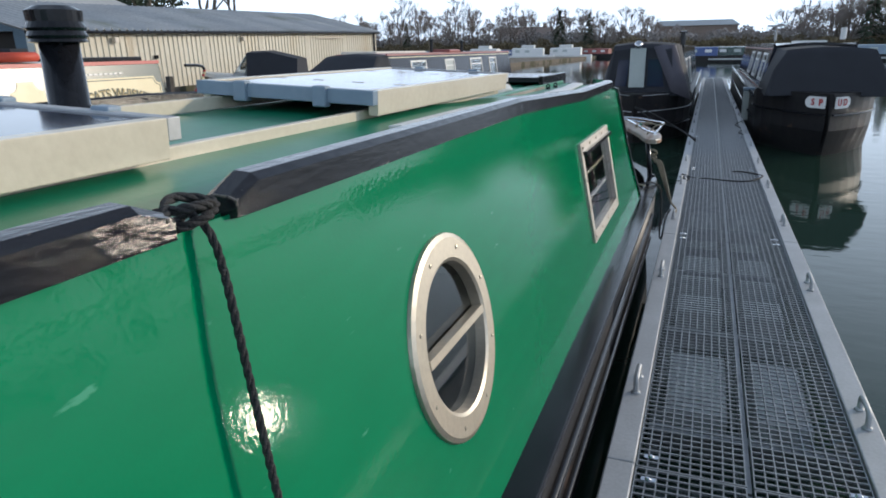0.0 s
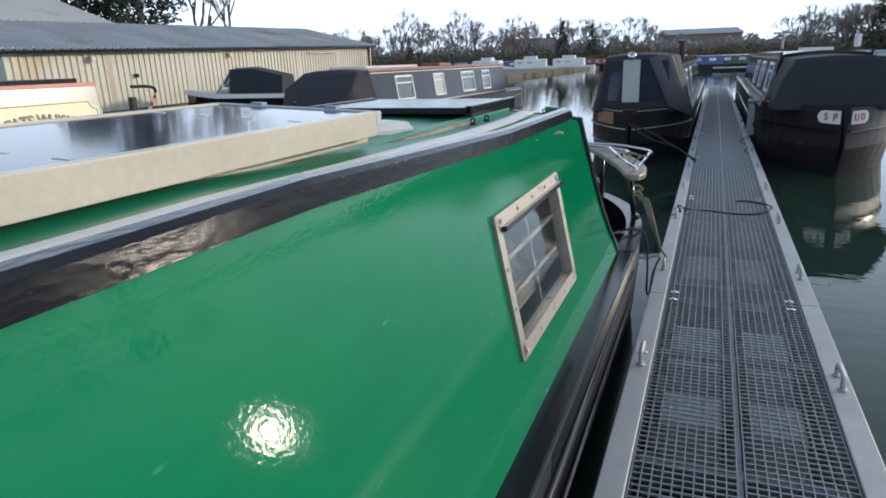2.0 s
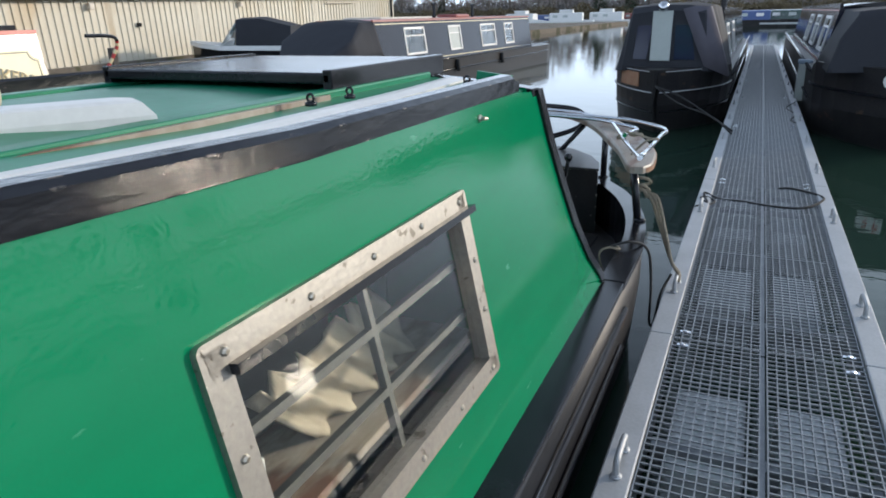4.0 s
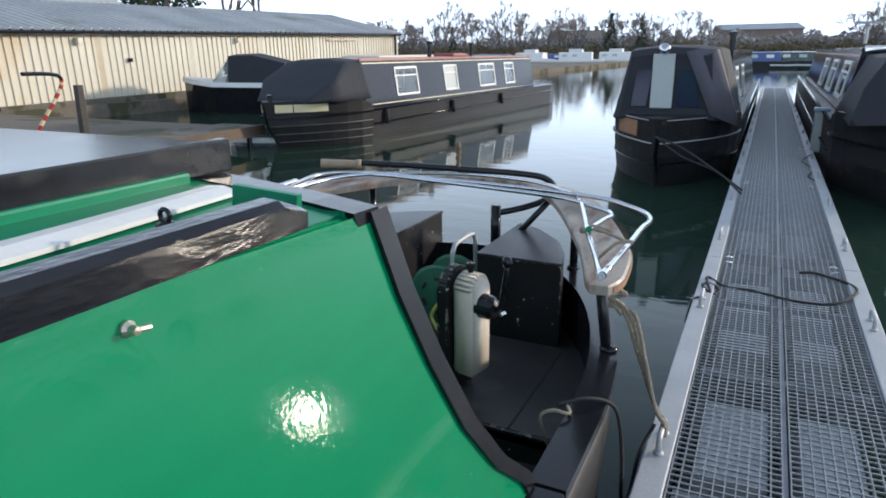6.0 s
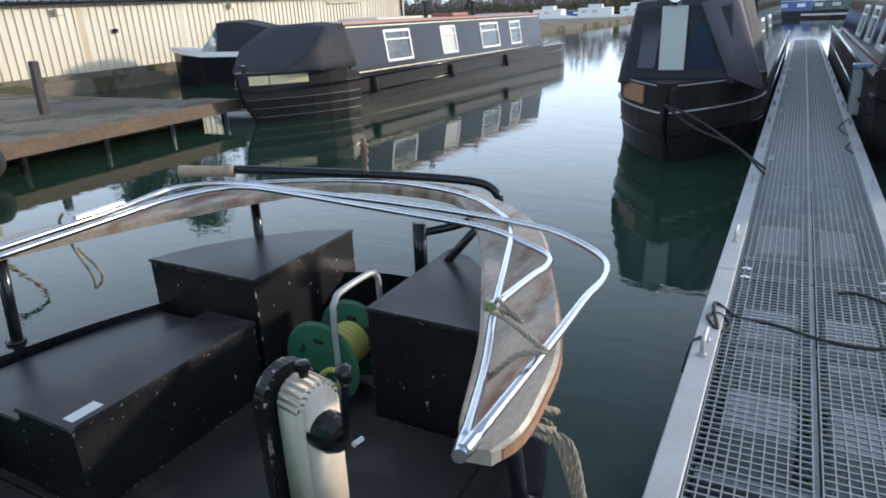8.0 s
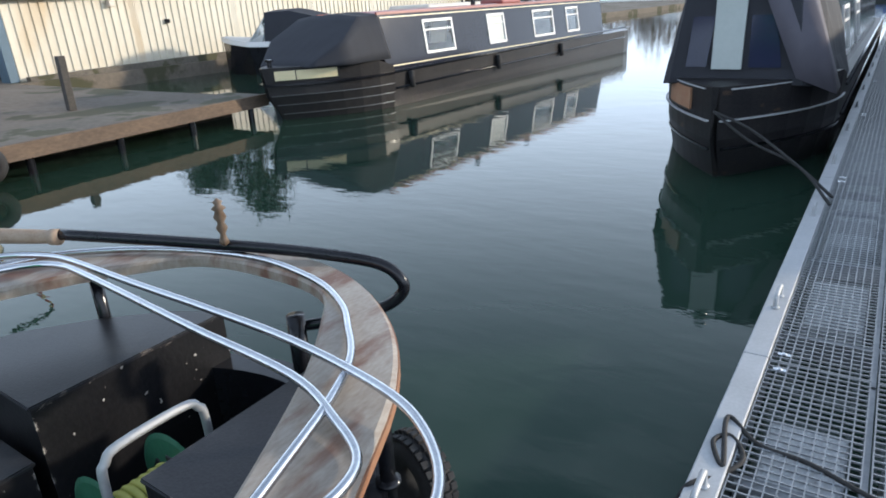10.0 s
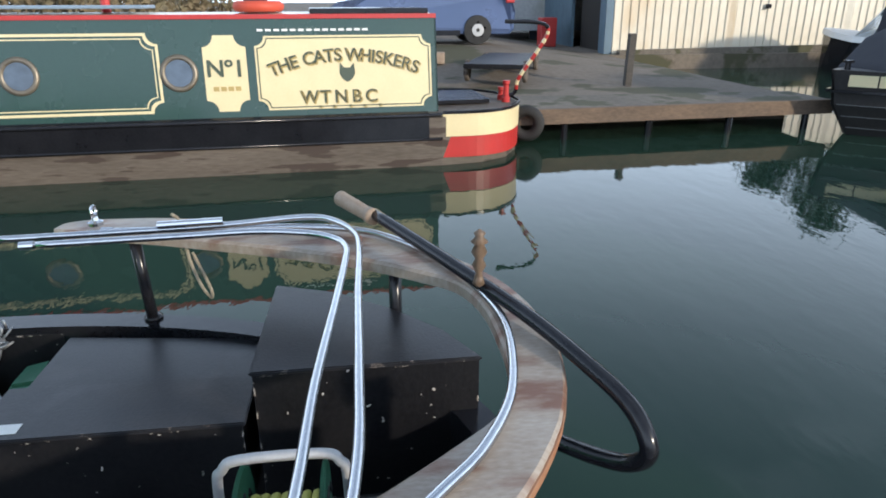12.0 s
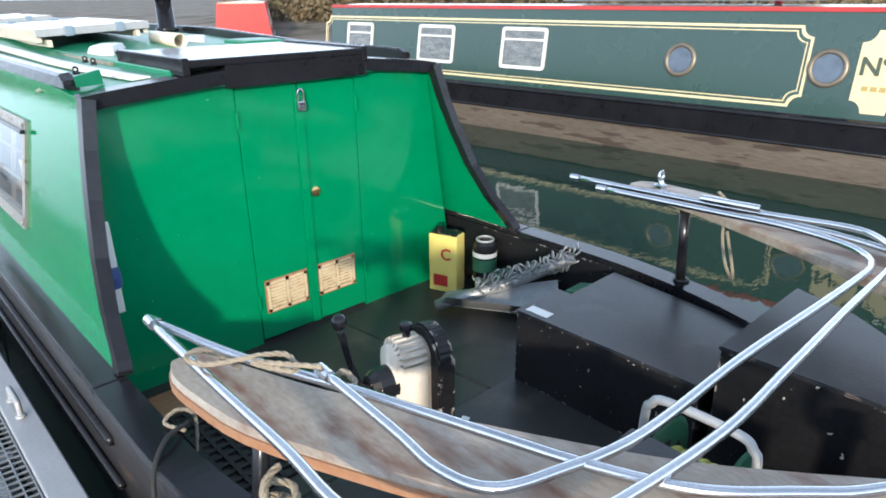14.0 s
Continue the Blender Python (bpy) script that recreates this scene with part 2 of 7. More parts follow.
SHED = mat("cream_profiled_sheet", (0.66, 0.61, 0.50), (0.60, 0.54, 0.43), rough=0.5, scale=0.5, fine=8, bump=0.03, spots=(0.52, 0.40, 0.23), spot_at=0.55, spot_scale=0.8, spot_soft=0.35, stretch=(1, 0.6, 0.5))
ASBESTOS = mat("mossy_cement_roof_sheet", (0.34, 0.345, 0.35), (0.46, 0.46, 0.455), rough=0.85, scale=0.6, fine=9, bump=0.3, spots=(0.20, 0.21, 0.13), spot_at=0.56, spot_scale=0.5, spot_soft=0.3)
BLUE_GREY = mat("blue_grey_painted_post", (0.10, 0.16, 0.21), (0.08, 0.13, 0.17), rough=0.5, scale=3, fine=30)
CONCRETE = mat("damp_concrete", (0.095, 0.082, 0.066), (0.17, 0.148, 0.12), rough=0.85, scale=0.7, fine=12, bump=0.35, spots=(0.07, 0.068, 0.038), spot_at=0.54, spot_scale=1.4)
SOIL = mat("gravel_and_earth", (0.11, 0.09, 0.07), (0.18, 0.15, 0.12), rough=0.9, scale=0.35, fine=9, bump=0.4, spots=(0.065, 0.062, 0.034), spot_at=0.54, spot_scale=0.6)
GRASS = mat("winter_grass_bank", (0.07, 0.075, 0.03), (0.11, 0.095, 0.05), rough=0.9, scale=0.4, fine=5, bump=0.5)
BARK = mat("grey_bark", (0.14, 0.12, 0.10), (0.20, 0.17, 0.145), rough=0.9, scale=4, fine=30, bump=0.3)
# twig brown lightened in the colour to look paled by distance haze
TWIG = mat("haze_lightened_twigs", (0.24, 0.205, 0.185), (0.30, 0.26, 0.235), rough=0.9, scale=1, fine=6)
CONIFER = mat("conifer_needles", (0.025, 0.04, 0.022), (0.04, 0.055, 0.03), rough=0.9, scale=2, fine=12)
BUSH = mat("autumn_scrub_leaves", (0.12, 0.105, 0.055), (0.19, 0.14, 0.085), rough=0.9, scale=2, fine=12)
RUBBER = mat("black_rubber", (0.014, 0.014, 0.015), (0.026, 0.026, 0.026), rough=0.7, scale=6, fine=60, bump=0.3)
ROPE_BLACK = mat("black_rope", (0.02, 0.02, 0.021), (0.04, 0.04, 0.04), rough=0.8, scale=30, fine=300, bump=0.5)
ROPE = mat("worn_beige_rope", (0.36, 0.31, 0.24), (0.27, 0.23, 0.17), rough=0.85, scale=30, fine=260, bump=0.6)
SOLAR = mat("solar_cells", (0.018, 0.024, 0.05), (0.024, 0.03, 0.06), rough=0.08, scale=4, fine=40, bump=0.0)
GREY_BLUE = mat("blue_grey_end_frame", (0.22, 0.29, 0.36), (0.18, 0.25, 0.32), rough=0.4, scale=4, fine=40)
# near-black colour that stands in for the shade of unlit interiors
DARK = mat("painted_interior_shade", (0.02, 0.018, 0.016), (0.035, 0.03, 0.026), rough=0.8, scale=2, fine=20)
CURTAIN = mat("pale_curtain_cloth", (0.46, 0.40, 0.31), (0.34, 0.29, 0.22), rough=0.85, scale=4, fine=60, bump=0.3, stretch=(1, 6, 1))
DARK_GREY = mat("dark_grey_bar", (0.035, 0.035, 0.034), (0.055, 0.054, 0.05), rough=0.5, scale=8, fine=60)
GLASS = glass("window_glass")
BRASS = mat("brass", (0.62, 0.45, 0.20), (0.55, 0.40, 0.18), rough=0.3, metal=1.0, scale=10, fine=60)
YELLOW = mat("yellow_tin_paint", (0.72, 0.60, 0.18), (0.68, 0.55, 0.16), rough=0.35, scale=5, fine=50)
HOSE_GREEN = mat("green_reel_plastic", (0.035, 0.15, 0.09), (0.03, 0.12, 0.07), rough=0.4, scale=5, fine=50)
HOSE_YELLOW = mat("yellow_hose", (0.52, 0.50, 0.13), (0.45, 0.44, 0.11), rough=0.5, scale=8, fine=50)
CAR_BLUE = mat("slate_blue_car_paint", (0.07, 0.10, 0.19), (0.06, 0.09, 0.17), rough=0.25, metal=0.4, scale=2, fine=80, bump=0.0, coat=0.5)
# white roof with distance haze mixed in as a pale blue-grey
HAZE_ROOF = mat("far_white_roof_hazed", (0.55, 0.58, 0.62), (0.50, 0.53, 0.57), rough=0.6, scale=0.1, fine=1)
BRICKISH = mat("far_brown_wall", (0.22, 0.17, 0.145), (0.26, 0.20, 0.17), rough=0.8, scale=0.3, fine=3)
WATER = water_mat()
BLUE_PAINT = mat("blue_paint", (0.04, 0.08, 0.22), (0.05, 0.09, 0.25), rough=0.35, scale=3, fine=30)


# ---- mesh helpers ----
WORLD_OF = {}


def thing(name, x=0, y=0, z=0, rz=0, label="", category="", group="", kind=""):
    ob = new(name)
    ob.empty_display_size = 0.1
    ob.matrix_basis = pose(x, y, z, 0, 0, rz)
    WORLD_OF[ob.name] = pose(x, y, z, 0, 0, rz)
    return tagged(ob, label, category, group, kind)


def mesh_of(name, bm, material, smooth=False):
    me = bpy.data.meshes.new(name)
    bmesh.ops.recalc_face_normals(bm, faces=bm.faces[:])
    if smooth:
        for f in bm.faces:
            f.smooth = True
    bm.to_mesh(me)
    bm.free()
    me.materials.append(material)
    return me


def part(name, bm, material, parent, label="", smooth=False, local=True):
    """Links a bmesh as one mesh object under a thing or a part; its points are in the thing's own axes."""
    ob = new(name, mesh_of(name, bm, material, smooth))
    ob.parent = parent
    if label:
        ob["label"] = label
    return ob


def solo(name, bm, material, label, category, group="", kind="", smooth=False):
    ob = new(name, mesh_of(name, bm, material, smooth))
    return tagged(ob, label, category, group, kind)


def box(bm, x0, x1, y0, y1, z0, z1, bevel=0.0):
    r = bmesh.ops.create_cube(bm, size=1.0)
    vs = r["verts"]
    for v in vs:
        v.co = Vector((x0 + (v.co.x + 0.5) * (x1 - x0), y0 + (v.co.y + 0.5) * (y1 - y0), z0 + (v.co.z + 0.5) * (z1 - z0)))
    if bevel:
        es = list({e for v in vs for e in v.link_edges})
        bmesh.ops.bevel(bm, geom=es, offset=bevel, segments=2, affect="EDGES", profile=0.5)
    return bm


def boxed(*a, bevel=0.0):
    return box(bmesh.new(), *a, bevel=bevel)


def hexa(bm, low, high):
    """A solid between two rings of points of the same number."""
    a = [bm.verts.new(p) for p in low]
    b = [bm.verts.new(p) for p in high]
    n = len(a)
    for i in range(n):
        bm.faces.new((a[i], a[(i + 1) % n], b[(i + 1) % n], b[i]))
    bm.faces.new(a[::-1])
    bm.faces.new(b)
    return bm


def loft(bm, rings, closed=True, caps=True):
    rows = [[bm.verts.new(p) for p in r] for r in rings]
    for r0, r1 in zip(rows, rows[1:]):
        n = len(r0)
        for i in range(n if closed else n - 1):
            bm.faces.new((r0[i], r0[(i + 1) % n], r1[(i + 1) % n], r1[i]))
    if caps and closed:
        bm.faces.new(rows[0][::-1])
        bm.faces.new(rows[-1])
    return bm


def spline(pts, per=6):
    """Catmull-Rom points through pts."""
    ps = [Vector(p) for p in pts]
    ps = [ps[0] * 2 - ps[1]] + ps + [ps[-1] * 2 - ps[-2]]
    out = []
    for a, b, c, d in zip(ps, ps[1:], ps[2:], ps[3:]):
        for k in range(per):
            t = k / per
            out.append(0.5 * ((2 * b) + (c - a) * t + (2 * a - 5 * b + 4 * c - d) * t * t + (3 * b - a - 3 * c + d) * t ** 3))
    out.append(ps[-2])
    return out


def tube(bm, pts, r, n=8, per=6, taper=None, closed=False):
    ps = spline(pts, per) if per else [Vector(p) for p in pts]
    rings = []
    up = Vector((0, 0, 1))
    prev = None
    for i, p in enumerate(ps):
        d = (ps[min(i + 1, len(ps) - 1)] - ps[max(i - 1, 0)]).normalized()
        side = d.cross(up if abs(d.z) < 0.95 else Vector((1, 0, 0))) if prev is None else prev - d * prev.dot(d)
        side.normalize()
        prev = side
        other = d.cross(side)
        rad = r if taper is None else r * (1 + (taper - 1) * i / max(1, len(ps) - 1))
        rings.append([p + side * math.cos(a) * rad + other * math.sin(a) * rad for a in (2 * math.pi * k / n for k in range(n))])
    return loft(bm, rings)


def lathe(bm, prof, n=20, centre=(0, 0, 0), axis="z"):
    """prof: (radius, height) pairs."""
    rings = []
    for r, h in prof:
        ring = []
        for k in range(n):
            a = 2 * math.pi * k / n
            x, y = r * math.cos(a), r * math.sin(a)
            p = {"z": (x, y, h), "x": (h, x, y), "y": (x, h, y)}[axis]
            ring.append(Vector(p) + Vector(centre))
        rings.append(ring)
    return loft(bm, rings)


def ring_tube(bm, centre, radius, r, axis="x", n=28, m=8):
    rings = []
    for k in range(n):
        a = 2 * math.pi * k / n
        for_axis = {"x": (Vector((0, math.cos(a), math.sin(a))), Vector((1, 0, 0))), "y": (Vector((math.cos(a), 0, math.sin(a))), Vector((0, 1, 0))),
                    "z": (Vector((math.cos(a), math.sin(a), 0)), Vector((0, 0, 1)))}[axis]
        d, ax = for_axis
        rings.append([Vector(centre) + d * (radius + r * math.cos(b)) + ax * r * math.sin(b) for b in (2 * math.pi * j / m for j in range(m))])
    rows = [[bm.verts.new(p) for p in q] for q in rings]
    for i in range(n):
        for j in range(m):
            bm.faces.new((rows[i][j], rows[(i + 1) % n][j], rows[(i + 1) % n][(j + 1) % m], rows[i][(j + 1) % m]))
    return bm


def text_mesh(name, text, size, material, parent, m, extrude=0.002, label="", align="CENTER"):
    """Flat lettering with the built-in font as a mesh part, placed by m in the parent's axes."""
    cu = bpy.data.curves.new("lettering", "FONT")
    cu.body, cu.size, cu.extrude = text, size, extrude
    cu.offset = size * 0.02
    cu.align_x, cu.align_y = align, "CENTER"
    tmp = bpy.data.objects.new("lettering", cu)
    scene.collection.objects.link(tmp)
    bpy.context.view_layer.update()
    me = bpy.data.meshes.new_from_object(tmp.evaluated_get(bpy.context.evaluated_depsgraph_get()))
    bpy.data.objects.remove(tmp)
    me.transform(m)
    me.materials.clear()
    me.materials.append(material)
    ob = new(name, me)
    ob.parent = parent
    if label:
        ob["label"] = label
    return ob


# ---- water, ground and quay ----
WATER_Z = -0.27
bm = bmesh.new()
hexa(bm, [(-60, -120, -0.9), (140, -120, -0.9), (140, 140, -0.9), (-60, 140, -0.9)], [(-60, -120, WATER_Z), (140, -120, WATER_Z), (140, 140, WATER_Z), (-60, 140, WATER_Z)])
solo("water", bm, WATER, "still dark green marina water with faint ripples", "water", kind="structure")

QX = -8.75                            # quay edge aft of the moored boat


def land_z(x, y):
    """Height of the yard: flat along the quay and rising to the car park."""
    return 0.12 + 0.40 * max(0.0, min(1.0, (-11.5 - x) / 4.0)) * max(0.0, min(1.0, (17.0 - y) / 3.0))


bm = bmesh.new()
xs = [-1500, -300, -100, -50, -40, -30, -24, -20, -18, -17, -16, -15, -14, -13, -12, -11, -10, -9.6]
ys = [-1500, -300, -60, -20, -10, -5, 0, 3, 6, 9, 11, 12.5, 13.2, 14, 15, 16, 17.0, 17.6]
grid = [[bm.verts.new((x, y, land_z(x, y) + 0.02 * noise.noise(Vector((x * 0.7, y * 0.7, 3))))) for x in xs] for y in ys]
for r0, r1 in zip(grid, grid[1:]):
    for i in range(len(xs) - 1):
        bm.faces.new((r0[i], r0[i + 1], r1[i + 1], r1[i]))
for x0, x1, y0, y1, zz in ((-1500, -17.6, 17.6, 1500, 0.12), (-17.6, 1500, 128, 1500, 0.25), (120, 1500, -1500, 128, 0.2), (-9.6, 120, -1500, -60, 0.15)):
    bm.faces.new([bm.verts.new(p) for p in ((x0, y0, zz), (x1, y0, zz), (x1, y1, zz), (x0, y1, zz))])
for (a, b, zz) in (((-9.6, -60), (-9.6, 12.9), 0.12), ((-9.6, 12.9), (-9.6, 17.6), 0.12), ((-9.6, 17.6), (-17.6, 17.6), 0.12), ((-17.6, 17.6), (-17.6, 128), 0.12), ((-17.6, 128), (120, 128), 0.25), ((120, 128), (120, -60), 0.2), ((120, -60), (-9.6, -60), 0.15)):
    bm.faces.new([bm.verts.new(p) for p in ((*a, zz), (*b, zz), (*b, -1.2), (*a, -1.2))])
solo("ground", bm, SOIL, "muddy gravel boatyard ground sloping up from the quay", "ground", kind="structure")

# concrete quay slab with a timber and steel edge
bm = bmesh.new()
hexa(bm, [(-9.75, 12.7, -0.02), (-8.35, 12.7, -0.02), (-8.75, 17.7, -0.02), (-9.75, 17.7, -0.02)], [(-9.75, 12.7, 0.145), (-8.35, 12.7, 0.145), (-8.75, 17.7, 0.145), (-9.75, 17.7, 0.145)])
quay = solo("quay", bm, CONCRETE, "damp concrete quay slab with dark stains", "quay", kind="structure")
bm = bmesh.new()
hexa(bm, [(-8.36, 12.7, -0.04), (-8.28, 12.7, -0.04), (-8.68, 17.7, -0.04), (-8.76, 17.7, -0.04)], [(-8.36, 12.7, 0.16), (-8.28, 12.7, 0.16), (-8.68, 17.7, 0.16), (-8.76, 17.7, 0.16)])
part("edge_beam", bm, mat("rusty_edge_timber", (0.09, 0.065, 0.048), (0.165, 0.115, 0.08), rough=0.8, scale=4, fine=30, bump=0.3, stretch=(1, 0.4, 1)), quay, "rust-stained timber edge beam")
for k in range(4):
    bm = bmesh.new()
    tube(bm, [(-8.5 - 0.09 * k, 13.6 + 1.25 * k, -0.6), (-8.5 - 0.09 * k, 13.6 + 1.25 * k, 0.0)], 0.05, 10, 0)
    part("pile", bm, BLACK, quay)


# ---- pontoon ----
PW, Y0, YE = 0.77, -6.8, 38.5
ROLL = math.atan(0.025)
pontoon = thing("pontoon", 0, 0, 0, label="galvanised steel mesh pontoon walkway with aluminium edge beams", category="pontoon", kind="structure")
pontoon.matrix_basis = Matrix(((1, 0, 0, 0), (0, 1, 0, 0), (0.025, -0.003, 1, 0), (0, 0, 0, 1)))
WORLD_OF["pontoon"] = pontoon.matrix_basis.copy()
SEC = 3.253
first = 6.2 - 4 * SEC
half = bmesh.new()
cells = 86
hw = PW / 2 - 0.018
for i in range(cells + 1):
    y = i * (SEC - 0.012) / cells
    box(half, 0, hw, y - 0.0028, y + 0.0028, -0.0065, 0.0005)
for i in range(11):
    x = i * hw / 10
    box(half, x - 0.0022, x + 0.0022, 0, SEC - 0.012, -0.020, 0.0)
grating_me = mesh_of("grating_panel", half, GALV)
for k in range(14):
    for sidex in (0.004, PW / 2 + 0.014):
        g = new("grating_panel", grating_me)
        g.parent = pontoon
        g.matrix_basis = pose(sidex, first + k * SEC + 0.006, 0)
    for x0, x1, nm in ((-0.105, -0.003, "edge_beam"), (PW + 0.003, PW + 0.105, "edge_beam")):
        bm = boxed(x0, x1, first + k * SEC + 0.002, first + (k + 1) * SEC - 0.002, -0.20, 0.012, bevel=0.006)
        part(nm, bm, ALU, pontoon)
    bm = boxed(PW / 2 - 0.012, PW / 2 + 0.008, first + k * SEC + 0.01, first + (k + 1) * SEC - 0.01, -0.09, -0.028)
    part("spine", bm, GALV, pontoon)
    for j in range(3):
        yy = first + k * SEC + 0.35 + j * 1.05
        bm = boxed(0.02, PW - 0.02, yy - 0.03, yy + 0.03, -0.12, -0.034)
        part("cross_member", bm, GALV, pontoon)
    for x0, x1 in ((0.07, 0.33), (0.44, 0.66)):
        for a, b in ((0.55, 1.15), (1.75, 2.05), (2.35, 2.9)):
            bm = boxed(x0, x1, first + k * SEC + a, first + k * SEC + b, -0.33, -0.055, bevel=0.02)
            part("float_block", bm, FLOAT, pontoon)
    for sx in (0.05, PW - 0.05):
        for dy in (-0.07, 0.07):
            bm = bmesh.new()
            lathe(bm, [(0.012, 0), (0.012, 0.006), (0.007, 0.010)], 8, (sx, first + k * SEC + dy, -0.001))
            box(bm, sx - 0.025, sx + 0.025, first + k * SEC + dy - 0.011, first + k * SEC + dy + 0.011, -0.001, 0.003)
            part("fixing_clip", bm, CHROME, pontoon)


def hoop_bm():
    bm = bmesh.new()
    tube(bm, [(0, -0.075, 0), (0, -0.075, 0.045), (0, -0.055, 0.065), (0, 0.055, 0.065), (0, 0.075, 0.045), (0, 0.075, 0)], 0.011, 8, 4)
    for s in (-0.075, 0.075):
        lathe(bm, [(0.02, 0.0), (0.02, 0.006), (0.012, 0.010)], 10, (0, s, 0))
    return bm


hoop_me = mesh_of("mooring_hoop", hoop_bm(), ALU, True)
for k in range(-4, 19):
    for x in (-0.052, PW + 0.055):
        h = new("mooring_hoop", hoop_me)
        h.parent = pontoon
        h.matrix_basis = pose(x, 6.8 + 1.62 * k + (0.0 if k < 3 else 0.02), 0.012)


# ---- narrowboats ----
def station_ring(x0, x1, y, z0, z1):
    return [(x0, y, z0), (x1, y, z0), (x1, y, z1), (x0, y, z1)]


def plate(bm, at, u0, u1, v0, v1, hole=None, n=32):
    """A rectangle u0..u1 by v0..v1 mapped by at(u, v), with a round (cu, cv, r) or square (a, b, c, d) hole."""
    def quad(a, b, c, d):
        bm.faces.new([bm.verts.new(at(*p)) for p in (a, b, c, d)])
    if hole is None:
        quad((u0, v0), (u1, v0), (u1, v1), (u0, v1))
    elif len(hole) == 4:
        a, b, c, d = hole
        quad((u0, v0), (u1, v0), (b, c), (a, c))
        quad((u1, v0), (u1, v1), (b, d), (b, c))
        quad((u1, v1), (u0, v1), (a, d), (b, d))
        quad((u0, v1), (u0, v0), (a, c), (a, d))
    else:
        cu, cv, r = hole
        angs = sorted({round(2 * math.pi * k / n, 5) for k in range(n)} | {round(math.atan2(v - cv, u - cu) % (2 * math.pi), 5) for u in (u0, u1) for v in (v0, v1)})
        inner, outer = [], []
        for a in angs:
            c, s = math.cos(a), math.sin(a)
            k = min([((u1 if c > 0 else u0) - cu) / c if abs(c) > 1e-6 else 1e9, ((v1 if s > 0 else v0) - cv) / s if abs(s) > 1e-6 else 1e9])
            inner.append(bm.verts.new(at(cu + r * c, cv + r * s)))
            outer.append(bm.verts.new(at(cu + k * c, cv + k * s)))
        m = len(angs)
        for i in range(m):
            bm.faces.new((inner[i], inner[(i + 1) % m], outer[(i + 1) % m], outer[i]))


def thick(bm, t):
    bmesh.ops.remove_doubles(bm, verts=bm.verts[:], dist=1e-4)
    bmesh.ops.recalc_face_normals(bm, faces=bm.faces[:])
    bmesh.ops.solidify(bm, geom=bm.faces[:], thickness=t)
    return bm


def inner_skin(bm, shift):
    """A second skin behind the first, so that a wall has thickness; its openings are lined by their frames."""
    d = bmesh.ops.duplicate(bm, geom=bm.verts[:] + bm.edges[:] + bm.faces[:])
    bmesh.ops.translate(bm, verts=[g for g in d["geom"] if isinstance(g, bmesh.types.BMVert)], vec=shift)
    return bm


def rim_frame(at, a, b, c, d, w, t, corner=0.03):
    """A rounded rectangular window frame of width w and depth t, mapped by at(u, v, out)."""
    def loop(g, r):
        pts = []
        for cu, cv, s in ((b - r, d - r, 0), (a + r, d - r, 90), (a + r, c + r, 180), (b - r, c + r, 270)):
            for k in range(5):
                an = radians(s + k * 22.5)
                pts.append((cu + (r + g) * math.cos(an), cv + (r + g) * math.sin(an)))
        return pts
    bm = bmesh.new()
    o, i = loop(0, corner), loop(-w, corner)
    n = len(o)
    rows = [[bm.verts.new(at(*p, h)) for p in q] for q, h in ((o, -0.004), (o, t), (i, t), (i, -0.03))]
    for r0, r1 in zip(rows, rows[1:]):
        for k in range(n):
            bm.faces.new((r0[k], r0[(k + 1) % n], r1[(k + 1) % n], r1[k]))
    return bm


def prow_point(h, gun, rise, u, z, s, out=0.0):
    """A point of a narrowboat's bow, u behind the stem: bluff above, fine and raked back at the waterline."""
    zt = gun + rise * max(0.0, min(1.0, (2.2 - u) / 0.12 if u > 2.08 else 0.86 + 0.14 * (1 - u / 2.08)))
    z = zt if z is None else z
    q = min(1.0, u / 2.05)
    full = h * (0.035 + 0.965 * (1 - (1 - q) ** 1.95))
    fine = h * (0.02 + 0.90 * (1 - (1 - q) ** 1.35))
    k = max(0.0, min(1.0, (0.55 - z) / 0.95))
    w = full + (fine - full) * k
    return (s * (w + out), u + 0.62 * k * (1 - q) - out * (1 - q), z)


def prow_band(b, h, gun, rise, s, u0, u1, z0, z1, m, name, label="", out=0.006):
    bm = bmesh.new()
    n = max(3, int((u1 - u0) / 0.09))
    us = [u0 + (u1 - u0) * k / n for k in range(n + 1)]
    loft(bm, [[prow_point(h, gun, rise, u, z, s, o) for z, o in ((z0, -0.01), (z0, out), (z1, out), (z1, -0.01))] for u in us])
    return part(name, bm, m, b, label)


